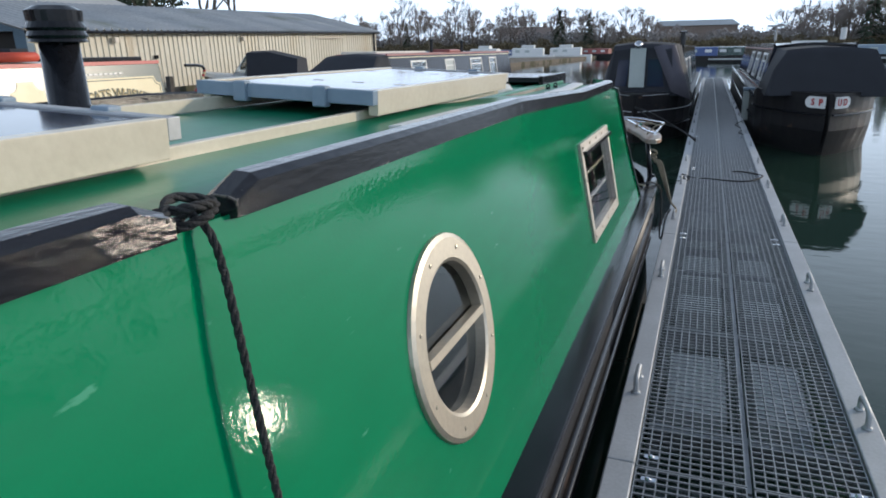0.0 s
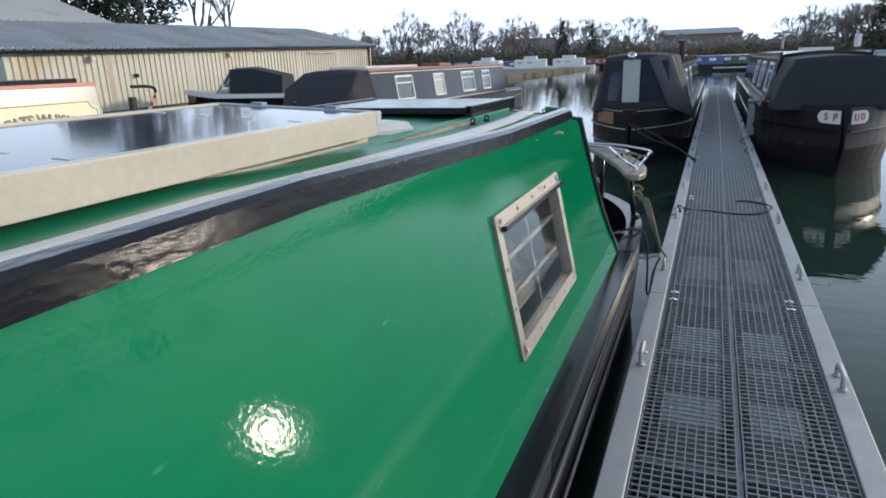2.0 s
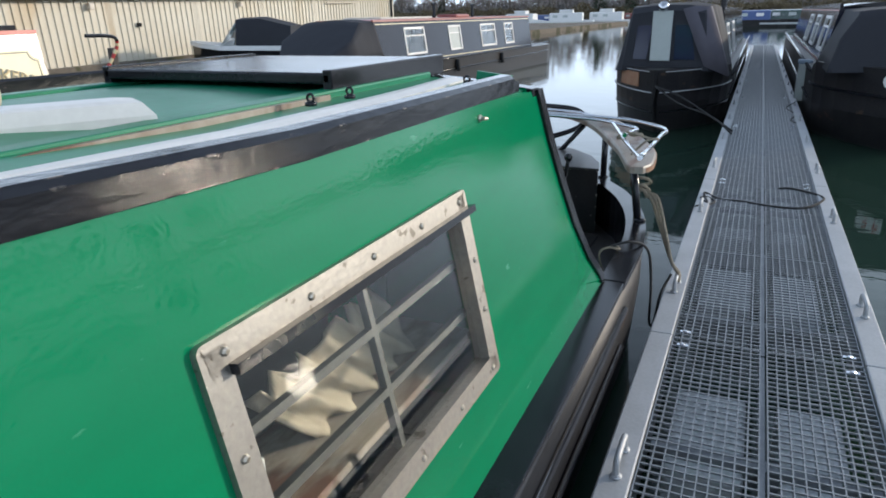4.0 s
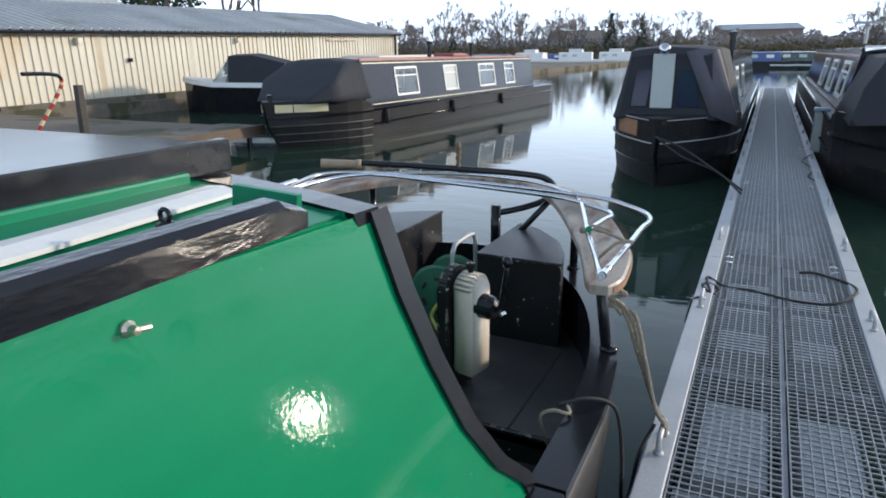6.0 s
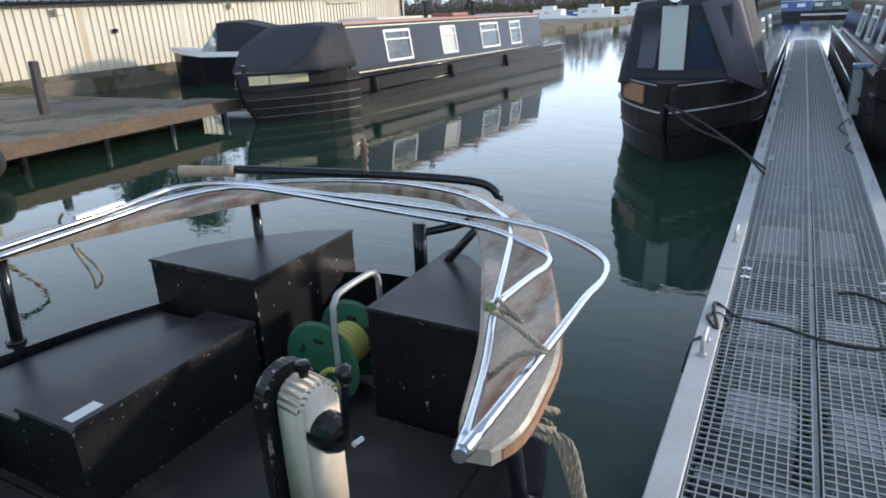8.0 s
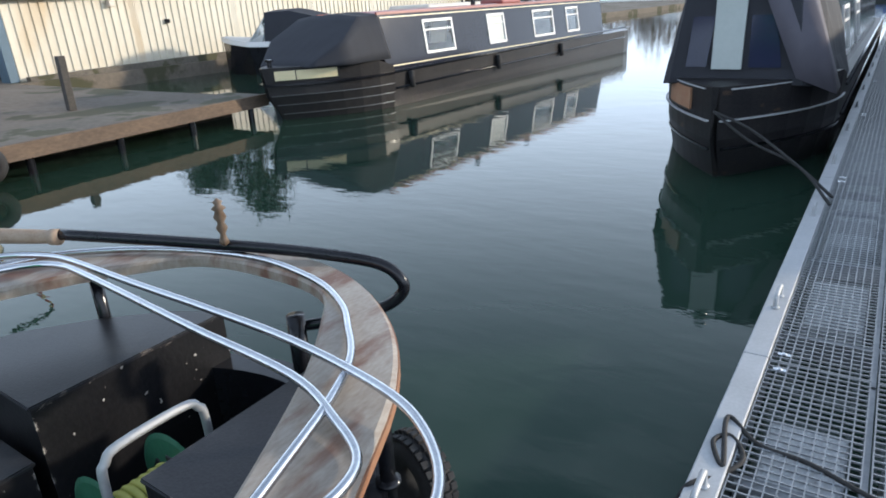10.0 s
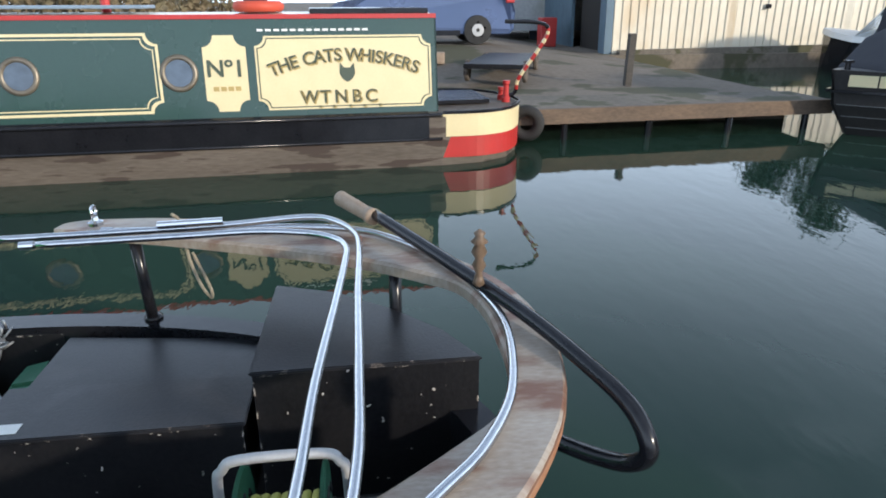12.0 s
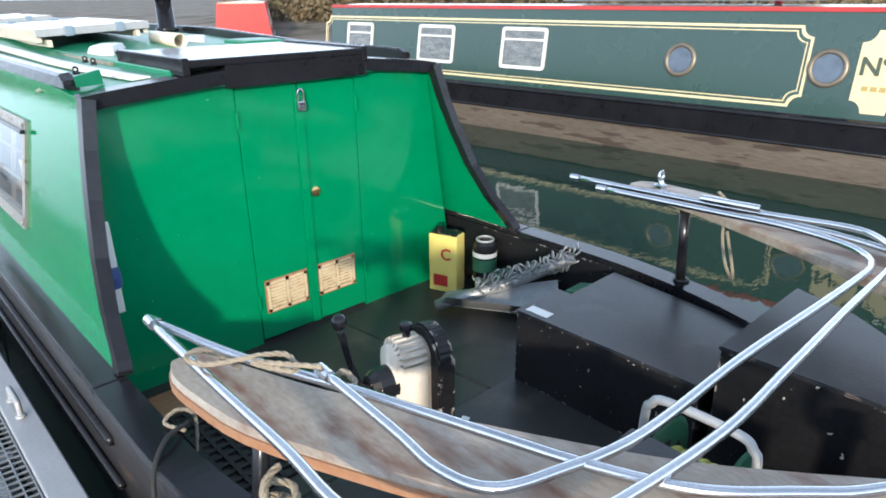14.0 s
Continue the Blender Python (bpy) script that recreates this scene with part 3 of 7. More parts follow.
def narrowboat(name, x, y, rz, label, length=15.0, w=2.04, gun=0.62, cab0=1.6, cab1=None, cabh=0.98, side_mat=NAVY, roof_mat=BLACK, hull_mat=HULL,
               windows=(), ports=(), line=None, group="moored boats", rail=BLACK, bow=3.0, stripe=None, both=True, flare=(), prow=0.0):
    """A steel narrowboat. Its stern is at the origin, the bow towards +y, the waterline at z = 0."""
    b = thing(name, x, y, WATER_Z, rz, label, "narrowboat", group)
    cab1 = cab1 or length - bow - 0.4
    h = w / 2
    rings = []
    if prow:
        for sy in (0.0, 0.06, 0.15, 0.3, 0.5, 0.75, 1.05, 1.4, 1.8, 2.15, 2.2):
            rings.append([prow_point(h, gun, prow, sy, z, s_) for z, s_ in ((-0.4, -1), (-0.4, 1), (0.1, 1), (0.42, 1), (None, 1), (None, -1), (0.42, -1), (0.1, -1))])
        st = [(2.2, 1.0)] * 4 + [(length - 1.1, 1.0), (length - 0.6, 0.93), (length - 0.25, 0.72), (length, 0.30)]
        for sy, f in st[4:]:
            rings.append([(-h * f * 0.95, sy, -0.4), (h * f * 0.95, sy, -0.4), (h * f, sy, 0.1), (h * f, sy, 0.42), (h * f, sy, gun), (-h * f, sy, gun), (-h * f, sy, 0.42), (-h * f, sy, 0.1)])
    else:
        st = [(0.0, 0.30), (0.25, 0.72), (0.6, 0.93), (1.1, 1.0), (length - bow, 1.0), (length - bow * 0.6, 0.86), (length - bow * 0.3, 0.55), (length - 0.05, 0.06)]
    for sy, f in () if prow else st:
        rise = 0.30 * max(0, (sy - (length - bow)) / bow) ** 2
        z1 = gun + rise
        hb = h * f
        i = len(rings)
        fl = flare[i] if i < len(flare) else 0.97
        rings.append([(-hb * fl, sy + (1 - fl) * 0.5, -0.4), (hb * fl, sy + (1 - fl) * 0.5, -0.4), (hb, sy, z1 * 0.55), (hb, sy, z1 - 0.05), (hb - 0.02, sy, z1), (-hb + 0.02, sy, z1), (-hb, sy, z1 - 0.05), (-hb, sy, z1 * 0.55)])
    part("hull", loft(bmesh.new(), rings), hull_mat, b)
    for zz, tt in ((gun - 0.02, 0.025), (gun * 0.52, 0.02)):
        for s in (-1, 1):
            bm = bmesh.new()
            tube(bm, [(s * (h * f + 0.004), sy, zz + 0.30 * max(0, (sy - (length - bow)) / bow) ** 2) for sy, f in st[3:5]], tt, 6, 3)
            part("rubbing_strake", bm, BLACK, b, smooth=True)
    top = h - 0.27
    bot = h - 0.12
    z0, z1 = gun, gun + cabh

    def at(s):
        def f(u, v, out=0.0):
            k = (v - z0) / cabh
            return (s * (bot + (top - bot) * k + out), u, v + 0.15 * out)
        return f
    for s in (-1, 1):
        holes = sorted([(a, bb, ("sq", a, bb, c, d)) for a, bb, c, d, *_ in windows] + [(cy - r - 0.02, cy + r + 0.02, ("rd", cy, cz, r)) for cy, cz, r in ports]) if (both or s > 0) else []
        bm = bmesh.new()
        u = cab0
        for a, bb, hole in holes:
            plate(bm, at(s), u, a, z0, z1)
            if hole[0] == "sq":
                plate(bm, at(s), a, bb, z0, hole[3])
                plate(bm, at(s), a, bb, hole[4], z1)
            else:
                plate(bm, at(s), a, bb, z0, z1, hole[1:])
            u = bb
        plate(bm, at(s), u, cab1, z0, z1)
        inner_skin(bm, (-s * 0.02, 0, 0))
        part("cabin_side", bm, side_mat, b)
        if not (both or s > 0):
            continue
        for a, bb, c, d, *style in windows:
            pale = style and style[0] == "pale"
            wn_ = part("window", rim_frame(at(s), a - 0.02, bb + 0.02, c - 0.02, d + 0.02, 0.05, 0.015), WHITE, b, "white framed window")
            bm = bmesh.new()
            plate(bm, lambda q, v: at(s)(q, v, -0.012), a, bb, c, d)
            pn = part("pane", thick(bm, 0.004), PANEL if pale else GLASS, wn_)
            pn.visible_shadow = False
            bm = bmesh.new()
            q = c + (d - c) * 0.68
            hexa(bm, [at(s)(a, q, -0.015), at(s)(bb, q, -0.015), at(s)(bb, q, 0.012), at(s)(a, q, 0.012)], [at(s)(a, q + 0.03, -0.015), at(s)(bb, q + 0.03, -0.015), at(s)(bb, q + 0.03, 0.012), at(s)(a, q + 0.03, 0.012)])
            part("glazing_bar", bm, WHITE, wn_)
        for cy, cz, r in ports:
            bm = bmesh.new()
            rows = [[bm.verts.new(at(s)(cy + rr * math.cos(t), cz + rr * math.sin(t), o)) for t in (2 * math.pi * k / 28 for k in range(28))] for rr, o in ((r + 0.05, -0.002), (r + 0.045, 0.02), (r + 0.005, 0.024), (r - 0.006, -0.02))]
            for r0, r1 in zip(rows, rows[1:]):
                for k in range(28):
                    bm.faces.new((r0[k], r0[(k + 1) % 28], r1[(k + 1) % 28], r1[k]))
            po = part("porthole", bm, BRASS, b, "tarnished brass porthole ring", smooth=True)
            bm = bmesh.new()
            bm.faces.new([bm.verts.new(at(s)(cy + r * math.cos(t), cz + r * math.sin(t), -0.012)) for t in (2 * math.pi * k / 28 for k in range(28))])
            part("pane", thick(bm, 0.004), GLASS, po).visible_shadow = False
        if line:
            for q in (z0 + 0.06, z1 - 0.06):
                bm = bmesh.new()
                hexa(bm, [at(s)(cab0 + 0.08, q, 0), at(s)(cab1 - 0.08, q, 0), at(s)(cab1 - 0.08, q, 0.004), at(s)(cab0 + 0.08, q, 0.004)],
                     [at(s)(cab0 + 0.08, q + 0.02, 0), at(s)(cab1 - 0.08, q + 0.02, 0), at(s)(cab1 - 0.08, q + 0.02, 0.004), at(s)(cab0 + 0.08, q + 0.02, 0.004)])
                part("coach_line", bm, line, b)
        bm = bmesh.new()
        hexa(bm, [(s * (top - 0.03), cab0, z1), (s * (top + 0.015), cab0, z1), (s * (top + 0.015), cab1, z1), (s * (top - 0.03), cab1, z1)],
             [(s * (top - 0.03), cab0, z1 + 0.045), (s * (top + 0.01), cab0, z1 + 0.045), (s * (top + 0.01), cab1, z1 + 0.045), (s * (top - 0.03), cab1, z1 + 0.045)])
        part("handrail", bm, stripe or rail, b)
    n = 8
    ringr = lambda yy: [(-top + 2 * top * k / n, yy, z1 + 0.06 * (1 - (2 * k / n - 1) ** 2)) for k in range(n + 1)] + [(top, yy, z1 - 0.02), (-top, yy, z1 - 0.02)]
    part("roof", loft(bmesh.new(), [ringr(cab0), ringr(cab1)]), roof_mat, b)
    for yy in (cab0, cab1 - 0.02):
        bm = bmesh.new()
        hexa(bm, [(-bot, yy, z0), (bot, yy, z0), (top, yy, z1), (-top, yy, z1)], [(-bot, yy + 0.02, z0), (bot, yy + 0.02, z0), (top, yy + 0.02, z1), (-top, yy + 0.02, z1)])
        part("bulkhead", bm, side_mat, b)
    return b, at, dict(z0=z0, z1=z1, top=top, bot=bot, h=h, gun=gun, cab0=cab0, cab1=cab1)

# ---- the green narrowboat alongside ----
GB = Vector((-1.28, 5.0, WATER_Z))
green = thing("narrowboat", *GB, label="bright green steel narrowboat with black trim moored beside the pontoon", category="narrowboat", group="moored boats")
CX = -1.28
GZ, RZ = 0.36, 1.22                    # gunwale and roof edge
DECK, FLOOR = 0.08, -0.02


def sheer(y):
    """Rise of the roof line forward of the hatch."""
    return 0.047 * max(0.0, min(1.0, (7.5 - y) / 1.3))


def gpart(name, bm, material, label="", parent=None, smooth=False):
    bmesh.ops.translate(bm, verts=bm.verts[:], vec=-GB)
    return part(name, bm, material, parent or green, label, smooth)


def near(y, z, out=0.0):
    k = (z - GZ) / (RZ - GZ)
    return (-0.28 - 0.18 * k + out, y, z + 0.2 * out)


def far(y, z, out=0.0):
    p = near(y, z, out)
    return (2 * CX - p[0], p[1], p[2])


def stern_curve(cy, a, b, y_from, n=40):
    """Half ellipse round the stern from the near side to the far side, from y_from on."""
    pts = []
    if y_from < cy:
        pts.append((CX + a, y_from))
    for k in range(n + 1):
        t = math.pi * k / n
        pts.append((CX + a * math.cos(t), cy + b * math.sin(t)))
    if y_from < cy:
        pts.append((CX - a, y_from))
    return pts


BOW, CAB_F = -5.5, -3.0
# hull shell with the counter at the stern
outer = stern_curve(9.5, 1.08, 1.72, 7.0)
rings = []
for z, g in ((WATER_Z - 0.25, -0.10), (WATER_Z + 0.12, -0.03), (0.12, 0.0), (GZ - 0.01, 0.0)):
    rings.append([(CX + (x - CX) * (1 + g * 0.6), y + (g * 1.2 if y > 9.4 else 0), z) for x, y in outer])
bm = bmesh.new()
loft(bm, rings, closed=False, caps=False)
thick(bm, 0.02)
gpart("stern_shell", bm, HULL, smooth=True)
bm = bmesh.new()
loft(bm, [[(CX - s * 0.9, y, WATER_Z - 0.3), (CX + s * 0.9, y, WATER_Z - 0.3), (CX + s * 1.07, y, WATER_Z + 0.1), (CX + s * 1.08, y, GZ - 0.012 + r), (CX - s * 1.08, y, GZ - 0.012 + r), (CX - s * 1.07, y, WATER_Z + 0.1)]
          for y, s, r in ((BOW, 0.05, 0.3), (BOW + 0.8, 0.5, 0.15), (BOW + 1.8, 0.85, 0.05), (BOW + 2.5, 1.0, 0), (7.0, 1.0, 0))])
gpart("hull", bm, HULL)
for z, r in ((0.20, 0.018), (0.02, 0.014)):
    bm = bmesh.new()
    tube(bm, [(CX + 1.085, -3, z), (CX + 1.085, 3, z), (CX + 1.085, 9.2, z)], r, 8, 3)
    gpart("rubbing_strake", bm, BLACK, smooth=True)
# gunwale: flat capping on both sides and round the stern
for s in (1, -1):
    bm = bmesh.new()
    box(bm, CX + s * 0.985 if s > 0 else CX - 1.09, CX + 1.09 if s > 0 else CX - 0.985, -3.0, 9.12, GZ - 0.03, GZ, bevel=0.006)
    gpart("gunwale", bm, BLACK, "black gloss gunwale")
go, gi = stern_curve(9.5, 1.09, 1.73, 9.13), stern_curve(9.5, 0.985, 1.63, 9.13)
bm = bmesh.new()
loft(bm, [[(*p, GZ - 0.035) for p in go], [(*p, GZ) for p in go], [(*p, GZ) for p in gi], [(*p, DECK) for p in gi]], closed=False, caps=False)
thick(bm, 0.012)
gpart("stern_gunwale", bm, BLACK, "black painted gunwale round the stern")
# decks
bm = bmesh.new()
di = stern_curve(9.75, 1.0, 1.40, 9.72, 24)
hexa(bm, [(*p, DECK - 0.03) for p in di], [(*p, DECK) for p in di])
gpart("rear_deck", bm, BLACK_DECK)
EX = -0.985                            # inner edge of the raised deck
bm = bmesh.new()
loft(bm, [[(x, 8.3, FLOOR - 0.03), (x, 9.715, FLOOR - 0.03), (x, 9.715, DECK - 0.006), (x, 8.66, FLOOR), (x, 8.3, FLOOR)] for x in (CX - 0.99, EX - 0.002)])
gpart("well_floor", bm, BLACK_DECK, "black floor sloping up from the cabin doors")
gpart("well_floor", boxed(EX, CX + 0.99, 8.3, 9.715, FLOOR - 0.03, FLOOR), BLACK_DECK)
gpart("deck_step", boxed(EX, CX + 0.99, 9.72, 9.735, FLOOR, DECK + 0.012), BLACK_WORN)
bm = bmesh.new()
hexa(bm, [(EX, 9.737, DECK), (CX + 0.975, 9.737, DECK), (CX + 0.975, 10.1, DECK), (CX + 0.86, 10.5, DECK), (EX, 10.5, DECK)], [(EX, 9.737, DECK + 0.014), (CX + 0.975, 9.737, DECK + 0.014), (CX + 0.975, 10.1, DECK + 0.014), (CX + 0.86, 10.5, DECK + 0.014), (EX, 10.5, DECK + 0.014)])
gpart("deck_board", bm, BLACK_DECK)
gpart("deck_seam", boxed(-0.58, -0.572, 9.74, 10.45, DECK + 0.0142, DECK + 0.017), RUBBER)
bm = bmesh.new()
hexa(bm, [(-1.42, 8.7, FLOOR + 0.002), (-1.41, 8.7, FLOOR + 0.002), (-1.41, 9.71, DECK - 0.006), (-1.42, 9.71, DECK - 0.006)], [(-1.42, 8.7, FLOOR + 0.005), (-1.41, 8.7, FLOOR + 0.005), (-1.41, 9.71, DECK - 0.002), (-1.42, 9.71, DECK - 0.002)])
gpart("deck_seam", bm, RUBBER)
st_l = solo("paper_label", boxed(-0.022, 0.022, -0.015, 0.015, 0, 0.0012), WHITE, "small white printed sticker on the stern deck", "label")
st_l.matrix_basis = pose(-1.19, 9.79, DECK, 0, 0, 20)
for s in (1, -1):
    gpart("well_side", boxed(CX + s * 0.985 - 0.008, CX + s * 0.985 + 0.008, 8.6, 9.75, FLOOR, GZ - 0.03), BLACK_WORN)

# cabin sides, wings
WING = [(8.70, 1.185), (8.735, 1.02), (8.79, 0.86), (8.87, 0.68), (8.98, 0.52), (9.10, 0.405), (9.12, 0.375), (9.12, GZ)]
PORT_Y, PORT_Z, PORT_R = 5.345, 0.825, 0.178
W2 = (7.12, 7.90, 0.605, 0.985)
for side in (near, far):
    bm = bmesh.new()
    plate(bm, side, CAB_F, PORT_Y - 0.24, GZ, 1.255)
    plate(bm, side, PORT_Y - 0.24, PORT_Y + 0.24, GZ, 1.255, (PORT_Y, PORT_Z, PORT_R))
    plate(bm, side, PORT_Y + 0.24, 6.2, GZ, 1.255)
    bm.faces.new([bm.verts.new(side(*p)) for p in ((6.2, GZ), (W2[0], GZ), (W2[0], 1.225), (6.2, 1.255))])
    plate(bm, side, W2[0], W2[1], GZ, W2[2])
    bm.faces.new([bm.verts.new(side(*p)) for p in ((W2[0], W2[3]), (W2[1], W2[3]), (W2[1], 1.215), (W2[0], 1.225))])
    bm.faces.new([bm.verts.new(side(*p)) for p in ((W2[1], GZ), (8.62, GZ), (8.62, 1.19), (W2[1], 1.215))])
    ring = [(8.62, 1.19)] + [(y - 0.045, z) for y, z in WING] + [(8.62, GZ)]
    bm.faces.new([bm.verts.new(side(*p)) for p in ring])
    inner_skin(bm, (-0.015 if side is near else 0.015, 0, 0))
    cabin_side = gpart("cabin_side", bm, GREEN, "glossy green painted cabin side")
    bm = bmesh.new()
    rows = []
    for o, t in ((0.010, -0.055), (0.010, 0.0), (-0.035, 0.0), (-0.035, -0.055)):
        rows.append([side(y + t, z + 0.006, o) for y, z in WING])
    loft(bm, [[r[i] for r in rows] for i in range(len(WING))])
    gpart("wing_trim", bm, BLACK, "black painted edging of the cabin wing")
    # window with a bare metal frame
    wf = gpart("window", rim_frame(side, W2[0] - 0.045, W2[1] + 0.045, W2[2] - 0.045, W2[3] + 0.045, 0.05, 0.012, 0.012), WINDOW_METAL, "bare metal framed window", cabin_side)
    bm = bmesh.new()
    plate(bm, lambda u, v: side(u, v, -0.014), *W2)
    gpart("pane", thick(bm, 0.004), GLASS, "", wf).visible_shadow = False
    bm = bmesh.new()
    pts = [(W2[0] + (W2[1] - W2[0]) * k / 4, v) for k in range(5) for v in (W2[2] - 0.022, W2[3] + 0.022)] + [(u, W2[2] + (W2[3] - W2[2]) * k / 3) for k in (1, 2) for u in (W2[0] - 0.022, W2[1] + 0.022)]
    for u, v in pts:
        c = side(u, v, 0.013)
        gpart("screw", lathe(bmesh.new(), [(0.007, -0.004), (0.007, 0.002), (0.004, 0.005)], 8, c, "x"), STEEL, "", wf)
    bm = bmesh.new()
    u, v = W2[1] - 0.005, W2[3] - 0.01
    hexa(bm, [side(W2[0], W2[3] - 0.012, 0.012), side(W2[1] + 0.05, W2[3] - 0.012, 0.012), side(W2[1] + 0.05, W2[3] - 0.012, 0.03), side(W2[0], W2[3] - 0.012, 0.03)],
         [side(W2[0], W2[3] + 0.004, 0.012), side(W2[1] + 0.05, W2[3] + 0.004, 0.012), side(W2[1] + 0.05, W2[3] + 0.004, 0.03), side(W2[0], W2[3] + 0.004, 0.03)])
    gpart("drip_rail", bm, BLACK, "", wf)
    for u0, u1, v0, v1 in [(W2[0], W2[1], W2[2] + (W2[3] - W2[2]) * q - 0.008, W2[2] + (W2[3] - W2[2]) * q + 0.008) for q in (0.34, 0.67)] + [(7.502, 7.518, W2[2], W2[3])]:
        bm = bmesh.new()
        hexa(bm, [side(u0, v0, -0.045), side(u1, v0, -0.045), side(u1, v0, -0.028), side(u0, v0, -0.028)], [side(u0, v1, -0.045), side(u1, v1, -0.045), side(u1, v1, -0.028), side(u0, v1, -0.028)])
        gpart("glazing_bar", bm, DARK_GREY, "", wf)
    # round porthole window with a hopper bar
    bm = bmesh.new()
    n = 48
    rows = [[bm.verts.new(side(PORT_Y + r * math.cos(t), PORT_Z + r * math.sin(t), o)) for t in (2 * math.pi * k / n for k in range(n))]
            for r, o in ((0.238, -0.002), (0.236, 0.008), (0.225, 0.013), (0.18, 0.013), (0.172, 0.008), (0.170, -0.02))]
    for r0, r1 in zip(rows, rows[1:]):
        for k in range(n):
            bm.faces.new((r0[k], r0[(k + 1) % n], r1[(k + 1) % n], r1[k]))
    ph = gpart("porthole", bm, STEEL, "round brushed metal porthole", cabin_side)
    bm = bmesh.new()
    bm.faces.new([bm.verts.new(side(PORT_Y + 0.172 * math.cos(t), PORT_Z + 0.172 * math.sin(t), -0.016)) for t in (2 * math.pi * k / n for k in range(n))])
    gpart("pane", thick(bm, 0.004), GLASS, "", ph).visible_shadow = False
    bm = bmesh.new()
    hexa(bm, [side(PORT_Y - 0.172, PORT_Z - 0.006, -0.012), side(PORT_Y + 0.172, PORT_Z - 0.006, -0.012), side(PORT_Y + 0.172, PORT_Z - 0.006, 0.012), side(PORT_Y - 0.172, PORT_Z - 0.006, 0.012)],
         [side(PORT_Y - 0.172, PORT_Z + 0.014, -0.012), side(PORT_Y + 0.172, PORT_Z + 0.014, -0.012), side(PORT_Y + 0.172, PORT_Z + 0.014, 0.012), side(PORT_Y - 0.172, PORT_Z + 0.014, 0.012)])
    gpart("hopper_bar", bm, STEEL, "", ph)
    bm = bmesh.new()
    for k in range(8):
        t = 2 * math.pi * (k + 0.5) / 8
        gpart("screw", lathe(bmesh.new(), [(0.005, -0.003), (0.005, 0.002), (0.003, 0.003)], 8, side(PORT_Y + 0.205 * math.cos(t), PORT_Z + 0.205 * math.sin(t), 0.013), "x"), STEEL, "", ph)
    # handrails along the roof edge
    for y0, y1 in ((CAB_F, 4.625), (4.735, 8.48)):
        bm = bmesh.new()
        prof = [(0.004, 0.0), (0.005, 0.042), (-0.008, 0.052), (-0.036, 0.054), (-0.048, 0.046), (-0.048, -0.02)]
        sg = 1 if side is near else -1
        cs = [(-0.457 + a if sg > 0 else 2 * CX + 0.457 - a, b) for a, b in prof]
        base = lambda yy: 1.204 + sheer(yy)
        stops = [y0 + 0.05] + [q for q in (6.2, 6.6, 7.0, 7.4) if y0 < q < y1] + [y1 - 0.05]
        loft(bm, [[(x, y0, base(y0) + z * 0.55) for x, z in cs]] + [[(x, q, base(q) + z) for x, z in cs] for q in stops] + [[(x, y1, base(y1) + z * 0.6) for x, z in cs]])
        gpart("handrail", bm, HANDRAIL, "scuffed black roof handrail")
# floor and added centre partition behind the windows, coloured near-black for the saloon's shade
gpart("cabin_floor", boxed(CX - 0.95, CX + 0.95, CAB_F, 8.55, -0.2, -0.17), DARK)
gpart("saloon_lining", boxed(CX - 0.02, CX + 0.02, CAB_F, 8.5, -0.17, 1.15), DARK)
gpart("window_ledge", boxed(-0.66, -0.44, 7.0, 8.05, 0.575, 0.597), WOOD)
bm = bmesh.new()
rows = []
for i in range(22):
    t = i / 21
    yy = 7.46 + 0.46 * t
    top = 0.72 + 0.05 * t + 0.02 * math.sin(i * 1.9)
    rows.append([(-0.545 + 0.022 * math.sin(i * 1.4 + k * 1.1) - 0.07 * k / 5, yy - 0.10 * k / 5, 0.60 + (top - 0.60) * k / 5) for k in range(6)])
loft(bm, rows, closed=False, caps=False)
bmesh.ops.subdivide_edges(bm, edges=bm.edges[:], cuts=1, use_grid_fill=True)
gpart("curtain", thick(bm, 0.006), CURTAIN, "crumpled beige cloth behind the glass", smooth=True)
solo("paper_card", boxed(-0.492, -0.488, 7.16, 7.25, 0.597, 0.72), WHITE, "white card standing on the window ledge", "card")
# roof
nr = 10
ringr = lambda yy: [(CX - 0.80 + 1.60 * k / nr, yy, sheer(yy) + 1.195 + 0.055 * (1 - (2 * k / nr - 1) ** 2)) for k in range(nr + 1)] + [(CX + 0.80, yy, 1.18 + sheer(yy)), (CX - 0.80, yy, 1.18 + sheer(yy))]
gpart("roof", loft(bmesh.new(), [ringr(q) for q in (CAB_F, 6.2, 6.6, 7.0, 7.5, 8.66)]), GREEN_ROOF, "green painted cabin roof", smooth=False)
bm = bmesh.new()
hexa(bm, [(CX - 1.0, CAB_F - 0.02, GZ), (CX + 1.0, CAB_F - 0.02, GZ), (CX + 0.82, CAB_F - 0.02, RZ), (CX - 0.82, CAB_F - 0.02, RZ)], [(CX - 1.0, CAB_F, GZ), (CX + 1.0, CAB_F, GZ), (CX + 0.82, CAB_F, RZ), (CX - 0.82, CAB_F, RZ)])
gpart("front_bulkhead", bm, GREEN)
# rear bulkhead, doors, hatch
BY = 8.62
DX0, DX1, DM = -1.635, -1.03, -1.325


def bulk_x(z, s):
    k = (z - GZ) / (RZ - GZ)
    return CX + s * (1.0 - 0.18 * k) - s * 0.015


